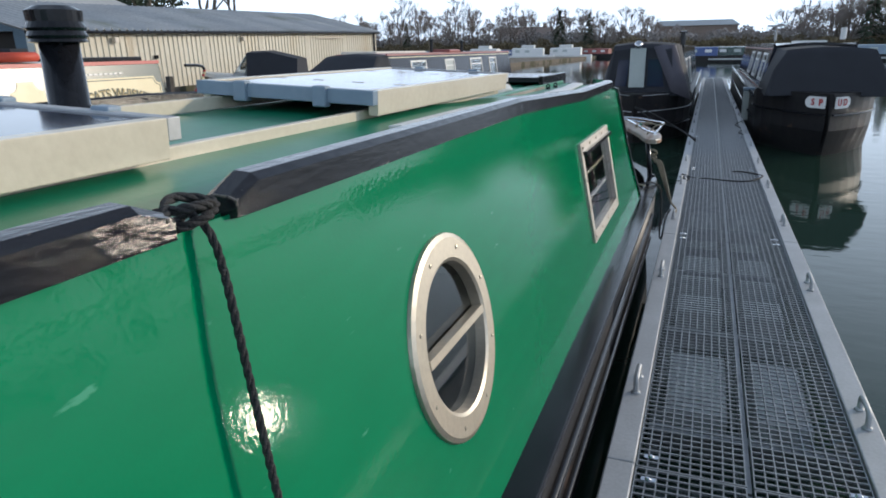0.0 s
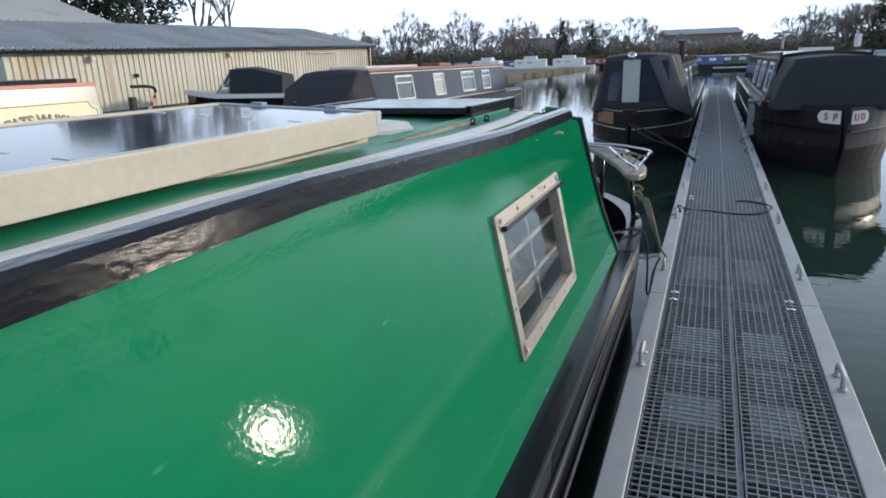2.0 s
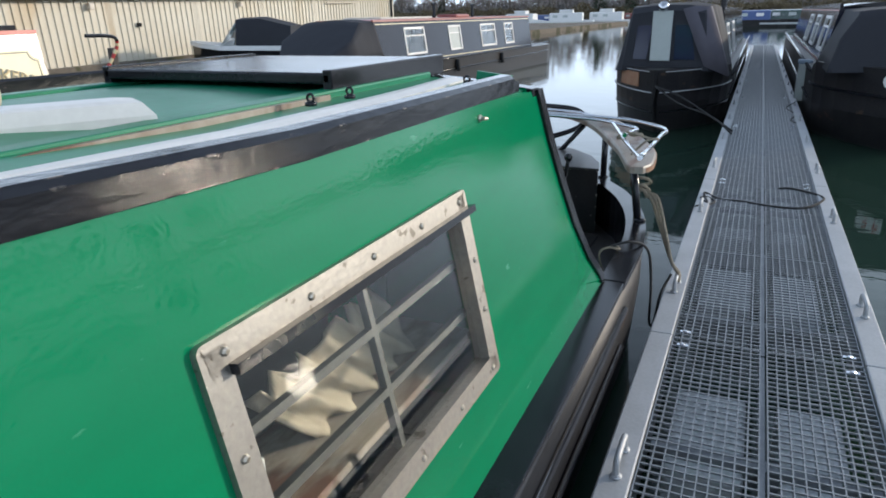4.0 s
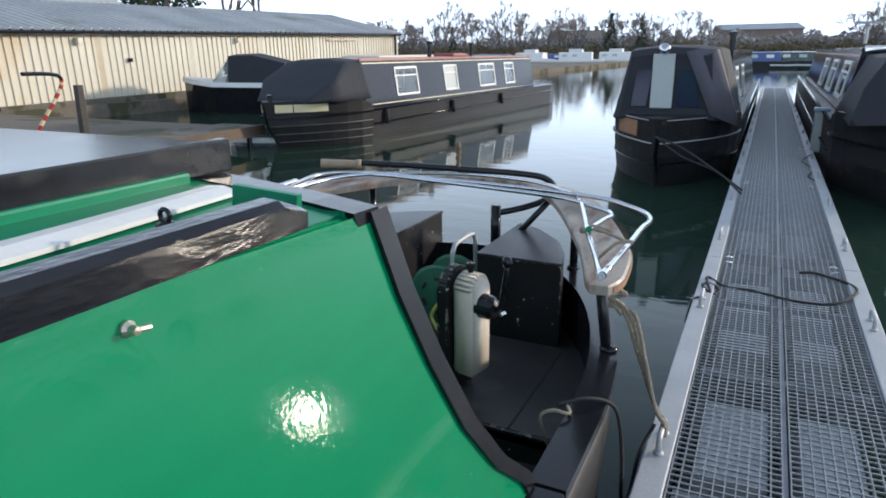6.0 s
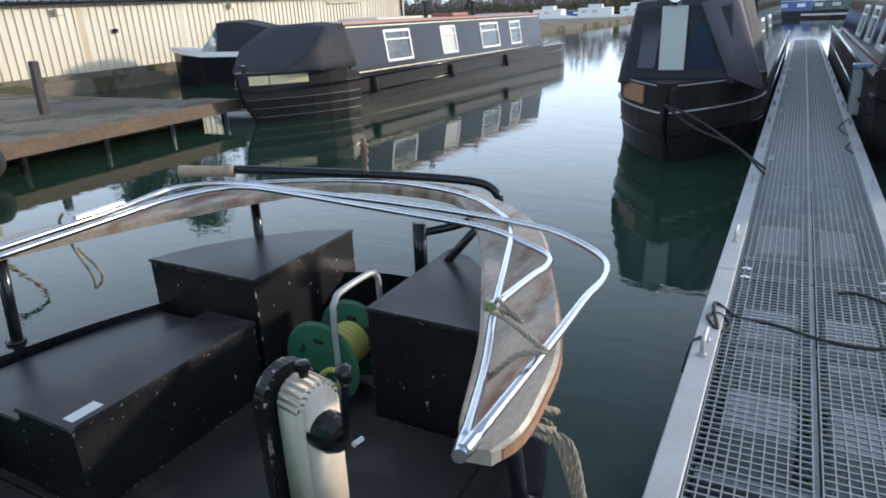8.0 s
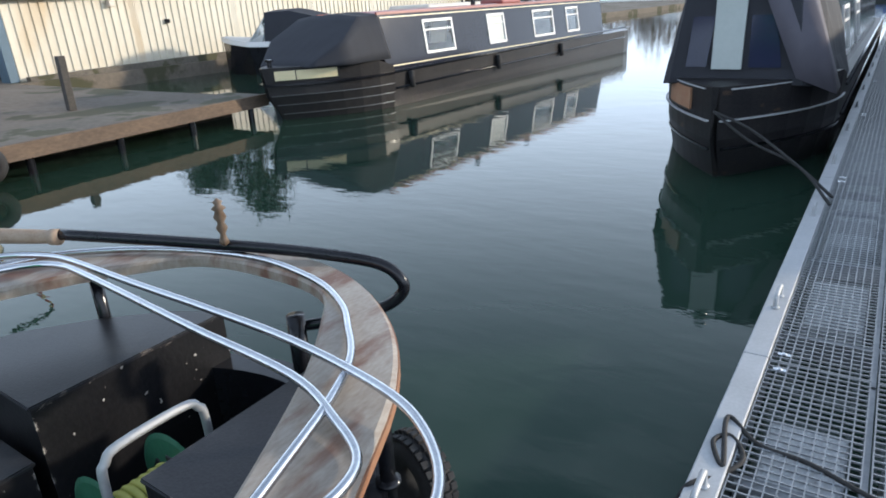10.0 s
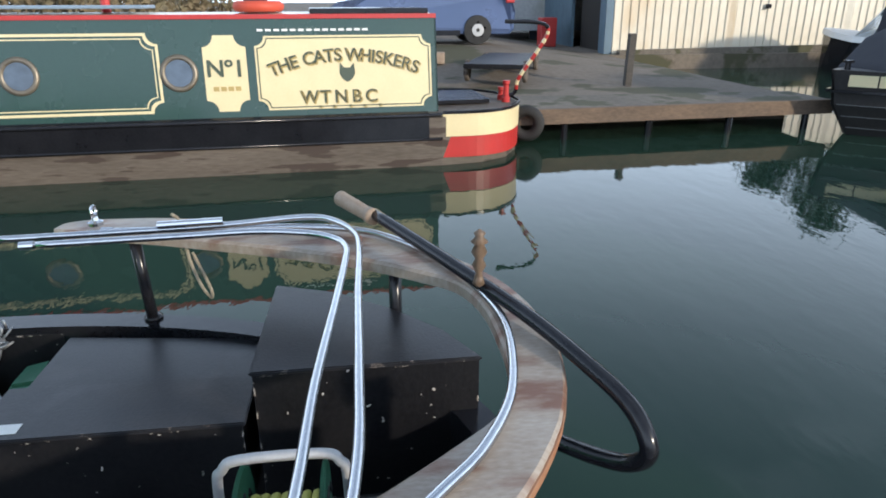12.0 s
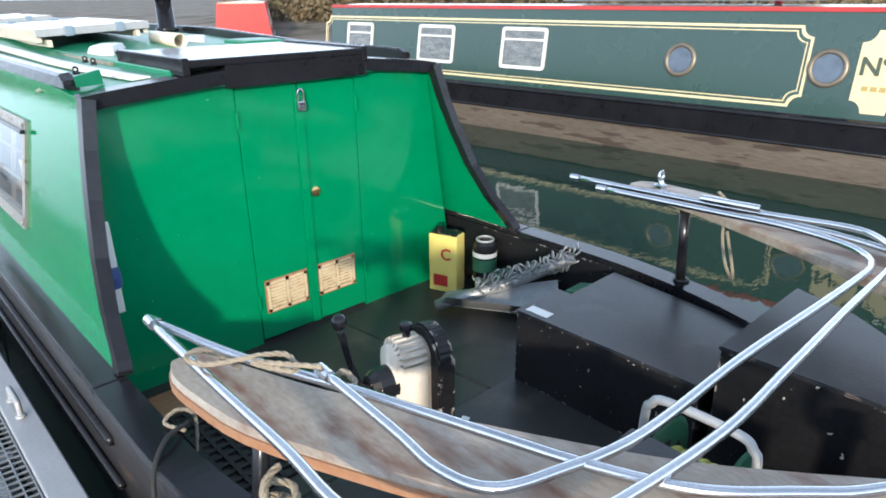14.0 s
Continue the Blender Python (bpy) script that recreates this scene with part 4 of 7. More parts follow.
bm = bmesh.new()
for x0b, x0t, x1b, x1t in ((bulk_x(FLOOR + 0.1, -1) + 0.05, bulk_x(1.2, -1), DX0, DX0), (DX1, DX1, bulk_x(FLOOR + 0.1, 1) - 0.05, bulk_x(1.2, 1))):
    hexa(bm, [(x0b, BY - 0.02, FLOOR), (x1b, BY - 0.02, FLOOR), (x1t, BY - 0.02, 1.20), (x0t, BY - 0.02, 1.20)], [(x0b, BY, FLOOR), (x1b, BY, FLOOR), (x1t, BY, 1.20), (x0t, BY, 1.20)])
bulk = gpart("rear_bulkhead", bm, GREEN)
for x0, x1, hinge in ((DX0 + 0.004, DM - 0.004, DX0), (DM + 0.004, DX1 - 0.004, DX1)):
    door = gpart("door", boxed(x0, x1, BY - 0.03, BY + 0.004, FLOOR + 0.02, 1.168, bevel=0.003), GREEN, "green painted cabin door")
    for zz in (0.16, 1.0):
        bm = bmesh.new()
        tube(bm, [(hinge, BY + 0.008, zz), (hinge, BY + 0.008, zz + 0.07)], 0.008, 8, 0)
        gpart("hinge", bm, GREEN, "", door)
    vx = (x0 + x1) / 2 + (0.02 if hinge == DX0 else 0.0)
    vw, vz0, vz1 = 0.105, 0.135, 0.285
    bm = bmesh.new()
    for a in ((vx - vw, vx - vw + 0.014, vz0, vz1), (vx + vw - 0.014, vx + vw, vz0, vz1), (vx - vw, vx + vw, vz0, vz0 + 0.014), (vx - vw, vx + vw, vz1 - 0.014, vz1), (vx - 0.008, vx + 0.008, vz0, vz1)):
        box(bm, a[0], a[1], BY + 0.004, BY + 0.014, a[2], a[3])
    vent = gpart("vent_grille", bm, VENT, "cream louvred vent with a rusty rim", door)
    gpart("vent_backing", boxed(vx - vw - 0.008, vx + vw + 0.008, BY + 0.003, BY + 0.007, vz0 - 0.008, vz1 + 0.008), WOOD_EDGE, "rust-brown vent surround", vent)
    for half_ in (-1, 1):
        for k in range(7):
            z = vz0 + 0.02 + k * 0.0165
            a, b = sorted((vx + half_ * 0.01, vx + half_ * (vw - 0.016)))
            bm = bmesh.new()
            hexa(bm, [(a, BY + 0.006, z + 0.008), (b, BY + 0.006, z + 0.008), (b, BY + 0.016, z), (a, BY + 0.016, z)], [(a, BY + 0.006, z + 0.012), (b, BY + 0.006, z + 0.012), (b, BY + 0.016, z + 0.004), (a, BY + 0.016, z + 0.004)])
            gpart("louvre", bm, VENT, "", vent)
gpart("door_cover_strip", boxed(DM - 0.022, DM + 0.022, BY + 0.005, BY + 0.014, FLOOR + 0.02, 1.13, bevel=0.003), GREEN)
bm = bmesh.new()
lathe(bm, [(0.0, -0.002), (0.024, 0), (0.024, 0.006), (0.012, 0.010), (0.0, 0.010)], 18, (DM - 0.05, BY + 0.006, 0.66), "y")
gpart("door_lock", bm, BRASS, "round brass lock")
bm = bmesh.new()
box(bm, DM - 0.022, DM + 0.018, BY + 0.012, BY + 0.035, 1.04, 1.085, bevel=0.005)
tube(bm, [(DM - 0.016, BY + 0.024, 1.08), (DM - 0.016, BY + 0.024, 1.12), (DM - 0.002, BY + 0.024, 1.135), (DM + 0.012, BY + 0.024, 1.12), (DM + 0.012, BY + 0.024, 1.08)], 0.005, 8, 4)
gpart("padlock", bm, CHROME, "small steel padlock")
# black roof edge over the bulkhead, fascia and sliding hatch
for s in (1, -1):
    bm = bmesh.new()
    xa, xb = CX + s * 0.83, (DX1 + 0.02 if s > 0 else DX0 - 0.02)
    n = 6
    top = [(xa + (xb - xa) * k / n, 1.196 + 0.05 * (k / n) ** 0.8) for k in range(n + 1)]
    loft(bm, [[(x, BY + 0.005, z - 0.055), (x, BY + 0.055, z - 0.055), (x, BY + 0.06, z), (x, BY - 0.02, z + 0.003)] for x, z in top])
    gpart("roof_edge_trim", bm, BLACK, "black painted roof edge")
gpart("hatch_fascia", boxed(DX0 - 0.03, DX1 + 0.05, BY - 0.02, BY + 0.062, 1.172, 1.262, bevel=0.004), BLACK)
slide = gpart("sliding_hatch", boxed(-1.66, -0.81, 8.0, 8.69, 1.262, 1.292, bevel=0.006), BLACK, "black painted sliding hatch")
gpart("hatch_rim", boxed(-0.835, -0.806, 8.0, 8.695, 1.235, 1.30, bevel=0.004), BLACK, "", slide)
gpart("hatch_rim", boxed(-1.668, -1.64, 8.0, 8.695, 1.235, 1.30, bevel=0.004), BLACK, "", slide)
for x in (-0.83, -1.66):
    gpart("hatch_runner", boxed(x - 0.03, x + 0.03, 6.95, 8.58, 1.215, 1.25, bevel=0.006), GREEN_ROOF, "green hatch runner")
gpart("runner_timber", boxed(-0.80, -0.785, 6.98, 7.96, 1.225, 1.242), WOOD)
# solar panels on cream rails
for x, zr in ((-0.795, 1.0), (-1.27, 1.03)):
    bm = boxed(x - 0.012, x + 0.012, 2.2, 7.0, 1.262 * zr, 1.300 * zr ** 0.95, bevel=0.003)
    gpart("panel_rail", bm, CREAM_RAIL, "cream painted panel rail")


def solar(x0, x1, y0, y1, z):
    p = thing("solar_panel", (x0 + x1) / 2, (y0 + y1) / 2, z, label="flat solar panel in a pale metal frame on the roof", category="solar panel", group="solar panels on the roof")
    w, d = (x1 - x0) / 2, (y1 - y0) / 2
    for nm, a, m in (("frame_side", (-w, w, -d, -d + 0.03), GREY_BLUE), ("frame_side", (-w, w, d - 0.03, d), ALU), ("frame_side", (-w, -w + 0.03, -d + 0.03, d - 0.03), CREAM_RAIL), ("frame_side", (w - 0.03, w, -d + 0.03, d - 0.03), CREAM_RAIL)):
        part(nm, boxed(*a, -0.030 if m is CREAM_RAIL else 0, 0.04, bevel=0.002), m, p)
    part("cell_sheet", boxed(-w + 0.03, w - 0.03, -d + 0.03, d - 0.03, 0.012, 0.036), SOLAR, p, "dark blue glossy cells")
    n = 4
    for k in range(n):
        for j in range(2):
            cx, cy = -w + (k + 0.5) * 2 * w / n, -d + (j + 0.5) * 2 * d / 2
            part("cell_mark", boxed(cx - 0.02, cx + 0.02, cy - 0.005, cy + 0.005, 0.0362, 0.0372), WHITE, p)
    for s in (-0.45, 0.45):
        part("clamp", boxed(s * w - 0.022, s * w + 0.022, -d - 0.012, -d + 0.02, -0.012, 0.046, bevel=0.004), GREY_BLUE, p)
        part("clamp", boxed(s * w - 0.022, s * w + 0.022, d - 0.02, d + 0.012, -0.005, 0.048, bevel=0.004), GREY_BLUE, p)
    return p


for y0, y1, z in ((5.67, 7.0, 1.330), (3.62, 4.95, 1.332)):
    sp_ = solar(-1.34, -0.735, y0, y1, z)
    sp_.matrix_basis = sp_.matrix_basis @ pose(0, 0, 0, 0, 2.7)
# chimney
chim = thing("chimney", -1.95, 5.72, 1.26, label="black stove chimney with a ribbed cowl on the green roof", category="chimney")
bm = bmesh.new()
lathe(bm, [(0.085, 0), (0.085, 0.03), (0.066, 0.035), (0.062, 0.27), (0.058, 0.27), (0.055, 0.0)], 24)
part("flue", bm, BLACK, chim, smooth=True)
bm = bmesh.new()
lathe(bm, [(0.06, 0.24), (0.092, 0.245), (0.086, 0.255), (0.094, 0.265), (0.086, 0.28), (0.094, 0.29), (0.085, 0.31), (0.088, 0.345), (0.06, 0.36), (0.0, 0.362)], 28)
part("cowl", bm, BLACK, chim)
# pale strip lying on the roof
bm = bmesh.new()
pts = spline([(-0.62, 5.6, 0), (-0.62, 6.4, 0), (-0.65, 7.0, 0), (-0.67, 7.5, 0), (-0.675, 8.1, 0), (-0.70, 8.56, 0)], 6)
prof = []
for i, p in enumerate(pts):
    z = 1.197 + sheer(p.y) + 0.055 * (1 - ((p.x - CX) / 0.80) ** 2)
    prof.append([(p.x - 0.035, p.y, z + 0.004), (p.x + 0.035, p.y, z - 0.001), (p.x + 0.035, p.y, z + 0.006), (p.x, p.y, z + 0.013), (p.x - 0.035, p.y, z + 0.011)])
solo("edging_strip", loft(bm, prof), WHITE, "loose white edging strip lying along the green roof", "trim strip")

# vents and a length of flue lying on the roof
def roof_vent(x, y, rz):
    v = thing("roof_vent", x, y, 1.238, rz, label="low white slotted vent cover on the green roof", category="vent", group="roof vents")
    bm = bmesh.new()
    loft(bm, [[(-0.15 * a, -0.06 * a, z), (0.15 * a, -0.06 * a, z), (0.15 * a, 0.06 * a, z), (-0.15 * a, 0.06 * a, z)] for a, z in ((1.0, 0), (1.0, 0.02), (0.86, 0.045), (0.6, 0.05))])
    part("cover", bm, WHITE, v)
    for k in range(4):
        part("slot", boxed(-0.12 + 0.065 * k, -0.08 + 0.065 * k, 0.055, 0.062, 0.006, 0.016), RUBBER, v)


roof_vent(-0.97, 7.36, 60)
roof_vent(-1.62, 6.98, 62)
fl_ = solo("flue_pipe", lathe(bmesh.new(), [(0.034, -0.22), (0.040, -0.22), (0.040, 0.22), (0.034, 0.22), (0.034, -0.22)], 18, (0, 0, 0), "y"), CREAM_RAIL, "short pale flue pipe lying on the roof", "pipe", smooth=True)
fl_.matrix_basis = pose(-1.345, 7.23, 1.288, 0, 0, -4)
solo("storage_tray", boxed(-1.98, -1.72, 7.15, 7.45, 1.222, 1.268, bevel=0.012), GREEN_ROOF, "low green tray on the cabin roof", "tray")

# roof fittings near the stern: scoop, eyes, cable
bm = bmesh.new()
hexa(bm, [(-0.59, 8.462, 1.21), (-0.49, 8.496, 1.21), (-0.49, 8.512, 1.21), (-0.59, 8.478, 1.21)], [(-0.585, 8.464, 1.264), (-0.485, 8.498, 1.248), (-0.485, 8.510, 1.248), (-0.585, 8.476, 1.264)])
gpart("roof_upstand", bm, GREEN_ROOF)
for x, y in ((-0.55, 8.30), (-0.72, 7.95), (-0.73, 7.80)):
    bm = bmesh.new()
    ring_tube(bm, (x, y, 1.254), 0.009, 0.0035, "y", 14, 6)
    lathe(bm, [(0.014, 1.236), (0.014, 1.244), (0.006, 1.247)], 10, (x, y, 0))
    gpart("roof_eye", bm, BLACK, smooth=True)
bm = bmesh.new()
c = near(8.145, 1.17, 0.0)
lathe(bm, [(0.010, 0.0), (0.010, 0.004), (0.006, 0.008), (0.005, 0.018), (0.0, 0.019)], 12, c, "x")
tube(bm, [(c[0] + 0.014, c[1], c[2]), (c[0] + 0.016, c[1] + 0.018, c[2] - 0.002)], 0.004, 8, 0)
gpart("side_eye", bm, STEEL, "small steel eye on the cabin side")

# taffrail of weathered wood on steel posts
TZ = 0.76
R_OUT = [(-0.24, 9.755), (-0.212, 9.83), (-0.213, 9.95), (-0.235, 10.13), (-0.32, 10.37), (-0.42, 10.61), (-0.50, 10.79), (-0.61, 10.95), (-0.75, 11.08), (-0.925, 11.19), (-1.10, 11.25), (-1.28, 11.27)]
R_IN = [(-0.30, 9.745), (-0.335, 9.82), (-0.375, 9.95), (-0.435, 10.13), (-0.53, 10.35), (-0.62, 10.55), (-0.71, 10.73), (-0.79, 10.86), (-0.88, 10.98), (-0.975, 11.085), (-1.11, 11.132), (-1.28, 11.142)]


def rail_line(half):
    """The whole line from half of it, mirrored about the boat's middle and smoothed."""
    full = [(x, y, 0) for x, y in half] + [(2 * CX - x, y, 0) for x, y in half[-2::-1]]
    return [(p.x, p.y) for p in spline(full, 3)]


def rail_z(x, y):
    """The rail dips a little towards its end on the pontoon side."""
    return TZ - (0.044 if x > CX else 0.015) * max(0.0, min(1.0, (11.0 - y) / 1.2))


to, ti = rail_line(R_OUT), rail_line(R_IN)
taff = thing("taffrail", CX, 10.4, GZ, label="weathered wooden taffrail curving round the stern on black posts", category="rail")
TB = Vector((CX, 10.4, GZ))


def tpart(name, bm, material, label="", smooth=False):
    bmesh.ops.translate(bm, verts=bm.verts[:], vec=-TB)
    return part(name, bm, material, taff, label, smooth)


N = len(to)
for a, b in ((0, 27), (27, N - 1 - 27), (N - 1 - 27, N - 1)):
    rings = []
    for i in range(a, b + 1):
        (x0, y0), (x1, y1) = to[i], ti[i]
        g = 0.0025 if i in (a, b) else 0.0
        z = rail_z(x0, y0)
        rings.append([(x0, y0, z - 0.036), (x0, y0, z - 0.008), (x0 + (x1 - x0) * 0.05, y0 + (y1 - y0) * 0.05, z - g), (x1 + (x0 - x1) * 0.05, y1 + (y0 - y1) * 0.05, z - g), (x1, y1, z - 0.008), (x1, y1, z - 0.036)])
    tpart("board", loft(bmesh.new(), rings), WOOD)
    bm = bmesh.new()
    loft(bm, [[(x + (x - CX) * 0.004, y + 0.003, rail_z(x, y) - 0.034), (x + (x - CX) * 0.004, y + 0.003, rail_z(x, y) - 0.012), (x - (x - CX) * 0.004, y - 0.004, rail_z(x, y) - 0.012), (x - (x - CX) * 0.004, y - 0.004, rail_z(x, y) - 0.034)] for x, y in to[max(a, 1):min(b, N - 2) + 1]])
    tpart("lipping", bm, WOOD_EDGE)
for x, y, x2, y2 in ((-0.275, 10.02, -0.33, 10.02), (-2.285, 10.02, -2.23, 10.02), (-1.90, 10.93, -1.90, 10.93), (-0.66, 10.93, -0.66, 10.93)):
    bm = bmesh.new()
    tube(bm, [(x, y, GZ - 0.06), (x2, y2, rail_z(x2, y2) - 0.036)], 0.021, 10, 0)
    lathe(bm, [(0.034, 0), (0.034, 0.01), (0.022, 0.016)], 12, (x, y, GZ))
    tpart("post", bm, BLACK, smooth=True)
bm = bmesh.new()
tube(bm, [(-1.10, 11.02, 0.38), (-0.80, 11.02, TZ - 0.03)], 0.017, 8, 0)
tpart("brace", bm, BLACK, smooth=True)
bm = bmesh.new()
lathe(bm, [(0.026, TZ), (0.026, TZ + 0.012), (0.014, TZ + 0.018), (0.010, TZ + 0.03)], 12, (-2.235, 9.90, 0))
ring_tube(bm, (-2.235, 9.90, TZ + 0.05), 0.018, 0.006, "y", 16, 6)
tpart("eye_bolt", bm, CHROME, "polished eye bolt")

# canopy hoops of polished tube lying on the taffrail
hz = TZ + 0.014
hoop_a = [(-0.25, 9.66, hz + 0.006), (-0.33, 9.93, hz - 0.008), (-0.42, 10.19, hz - 0.004), (-0.51, 10.48, hz), (-0.58, 10.69, hz), (-0.655, 10.84, hz), (-0.76, 10.95, hz), (-0.85, 11.03, hz), (-1.0, 11.11, hz), (-1.2, 11.155, hz), (-1.36, 11.16, hz), (-1.55, 11.12, hz), (-1.72, 11.055, hz), (-1.88, 10.96, hz), (-2.01, 10.83, hz), (-2.08, 10.62, hz), (-2.10, 10.30, hz), (-2.12, 9.98, hz)]
hoop_b = [(-0.24, 9.67, hz + 0.012), (-0.23, 10.05, hz + 0.012), (-0.228, 10.30, hz + 0.01), (-0.225, 10.47, hz - 0.002), (-0.26, 10.605, hz - 0.006), (-0.36, 10.71, hz - 0.002), (-0.50, 10.765, hz + 0.012), (-0.80, 10.81, hz + 0.018), (-1.10, 10.815, hz + 0.026), (-1.45, 10.815, hz + 0.03), (-1.76, 10.82, hz + 0.034), (-1.90, 10.805, hz + 0.034), (-2.02, 10.745, hz + 0.034), (-2.085, 10.64, hz + 0.032), (-2.045, 10.40, hz + 0.03), (-2.02, 10.18, hz + 0.03), (-1.985, 9.65, hz + 0.03)]
hoop_c = [(-0.405, 10.16, hz + 0.02), (-0.40, 10.39, hz + 0.004), (-0.395, 10.51, hz - 0.006), (-0.43, 10.60, hz - 0.010), (-0.53, 10.655, hz - 0.002), (-0.70, 10.71, hz + 0.012), (-1.05, 10.73, hz + 0.024), (-1.40, 10.76, hz + 0.03), (-1.66, 10.78, hz + 0.034), (-1.77, 10.78, hz + 0.034), (-1.85, 10.745, hz + 0.034), (-1.915, 10.65, hz + 0.034), (-1.955, 10.48, hz + 0.032), (-1.945, 10.25, hz + 0.03), (-1.92, 9.82, hz + 0.03)]
for pts in (hoop_a, hoop_b, hoop_c):
    hoop = thing("canopy_hoop", *pts[6], label="polished steel canopy hoop laid flat on the taffrail", category="canopy frame", group="canopy hoops")
    bm = bmesh.new()
    tube(bm, pts, 0.0108, 12, 6)
    bmesh.ops.translate(bm, verts=bm.verts[:], vec=-Vector(pts[6]))
    part("tube", bm, CHROME, hoop, smooth=True)
    for e in (0, -1):
        bm = bmesh.new()
        q = Vector(pts[e]) - Vector(pts[6])
        d = (Vector(pts[e]) - Vector(pts[1 if e == 0 else -2])).normalized()
        tube(bm, [q - d * 0.02, q + d * 0.02], 0.0135, 12, 0)
        part("end_fitting", bm, CHROME, hoop)
bm = bmesh.new()
tube(bm, [(-2.0, 10.18, hz + 0.052), (-2.02, 10.38, hz + 0.052)], 0.012, 10, 0)
solo("tube_joiner", bm, CHROME, "short polished tube joiner lying on the hoops", "tube")

# tiller arm with a wooden grip and a turned pin
till = thing("tiller", -1.05, 11.2, 0.5, label="black swan-neck tiller with a wooden grip over the stern", category="tiller")
TO = Vector((-1.05, 11.2, 0.5))
bm = bmesh.new()
tube(bm, [Vector(p) - TO for p in ((-1.95, 10.87, 0.852), (-1.62, 11.045, 0.824), (-1.30, 11.21, 0.794), (-1.08, 11.295, 0.775), (-0.965, 11.34, 0.752), (-0.912, 11.36, 0.705), (-0.915, 11.36, 0.66), (-0.965, 11.33, 0.615), (-1.08, 11.26, 0.575), (-1.2, 11.20, 0.55))], 0.019, 12, 6)
part("arm", bm, BLACK, till, smooth=True)
bm = bmesh.new()
d = (Vector((-2.13, 10.765, 0.852)) - Vector((-1.93, 10.87, 0.845))).normalized()
st_ = Vector((-1.93, 10.87, 0.845)) - TO
tube(bm, [st_, st_ + d * 0.03], 0.027, 12, 0)
tube(bm, [st_ + d * 0.03, st_ + d * 0.06, st_ + d * 0.12, st_ + d * 0.20, st_ + d * 0.235], 0.022, 12, 4, taper=1.25)
part("grip", bm, WOOD_TURNED, till, "turned wooden grip", smooth=True)
bm = bmesh.new()
lathe(bm, [(0.005, 0.315), (0.016, 0.325), (0.012, 0.34), (0.008, 0.355), (0.018, 0.375), (0.010, 0.392), (0.020, 0.41), (0.012, 0.43), (0.022, 0.438), (0.010, 0.45), (0.015, 0.46), (0.0, 0.472)], 16, (-1.42 - TO.x, 11.12 - TO.y, 0))
part("pin", bm, mat("dark_turned_wood", (0.10, 0.065, 0.04), (0.15, 0.10, 0.065), rough=0.45, scale=20, fine=120, bump=0.2), till, "turned wooden tiller pin", smooth=True)
bm = bmesh.new()
tube(bm, [(-0.15, -0.03, 0.10), (-0.15, -0.03, -0.2)], 0.03, 12, 0)
part("rudder_stock", bm, BLACK, till, smooth=True)

# stern lockers
def locker(name, pts, z0, z1, label, lid=0.014):
    cx, cy = sum(p[0] for p in pts) / len(pts), sum(p[1] for p in pts) / len(pts)
    t = thing(name, cx, cy, z0, label=label, category="locker", group="stern lockers")
    bm = bmesh.new()
    hexa(bm, [(x - cx, y - cy, 0) for x, y in pts], [(x - cx, y - cy, z1 - z0 - lid) for x, y in pts])
    part("body", bm, BLACK_WORN, t)
    bm = bmesh.new()
    g = 1.025
    hexa(bm, [((x - cx) * g, (y - cy) * g, z1 - z0 - lid) for x, y in pts], [((x - cx) * g, (y - cy) * g, z1 - z0) for x, y in pts])
    bmesh.ops.bevel(bm, geom=bm.edges[:], offset=0.004, segments=2, affect="EDGES")
    part("lid", bm, LID, t)
    return t


locker("stern_locker", [(-1.54, 10.51), (-1.545, 11.15), (-1.72, 11.06), (-1.89, 10.91), (-2.04, 10.72), (-2.12, 10.52)], DECK, 0.54, "tall black chipped locker against the stern rail")
locker("stern_locker", [(-0.61, 10.51), (-1.04, 10.52), (-1.04, 11.15), (-0.90, 11.07), (-0.74, 10.89), (-0.65, 10.70)], DECK, 0.515, "black wedge-shaped stern locker with a plain lid")
locker("bench_locker", [(-1.53, 9.74), (-1.53, 10.47), (-1.775, 10.47), (-1.795, 9.74)], DECK, 0.385, "low black bench locker with chipped paint")
locker("bench_locker", [(-1.81, 9.745), (-1.79, 10.465), (-2.11, 10.46), (-2.21, 9.745)], DECK, 0.335, "black back ledge beside the bench locker")
solo("paper_label", boxed(-1.60, -1.555, 9.76, 9.86, 0.3852, 0.387), WHITE, "small white label stuck on the bench lid", "label")

# engine control pedestal
ped = thing("engine_control", -0.865, 9.94, DECK + 0.014, 78, label="engine control pedestal with a cream cover and black lever", category="control lever")
def arch(w, h, y0, y1, n=10):
    prof = [(-w, 0)] + [(-w * math.cos(math.pi * k / n), h - w + w * math.sin(math.pi * k / n)) for k in range(n + 1)] + [(w, 0)]
    return loft(bmesh.new(), [[(x, y0, z) for x, z in prof], [(x, y1, z) for x, z in prof]])
bm = arch(0.088, 0.55, 0.0, 0.055)
bmesh.ops.bevel(bm, geom=bm.edges[:], offset=0.008, segments=2, affect="EDGES")
part("back_shell", bm, BLACK_WORN, ped, "chipped black shell")
bm = arch(0.066, 0.535, -0.11, 0.0)
bmesh.ops.translate(bm, verts=[v for v in bm.verts if v.co.z < 0.01], vec=(0, 0, 0.10))
bmesh.ops.bevel(bm, geom=bm.edges[:], offset=0.018, segments=3, affect="EDGES")
part("cover", bm, OFFWHITE, ped, "cream plastic cover", smooth=True)
bm = bmesh.new()
lathe(bm, [(0.0, -0.175), (0.036, -0.172), (0.048, -0.15), (0.052, -0.10), (0.0, -0.10)], 16, (0.0, 0, 0.405), "y")
part("lever_hub", bm, BLACK, ped)
bm = bmesh.new()
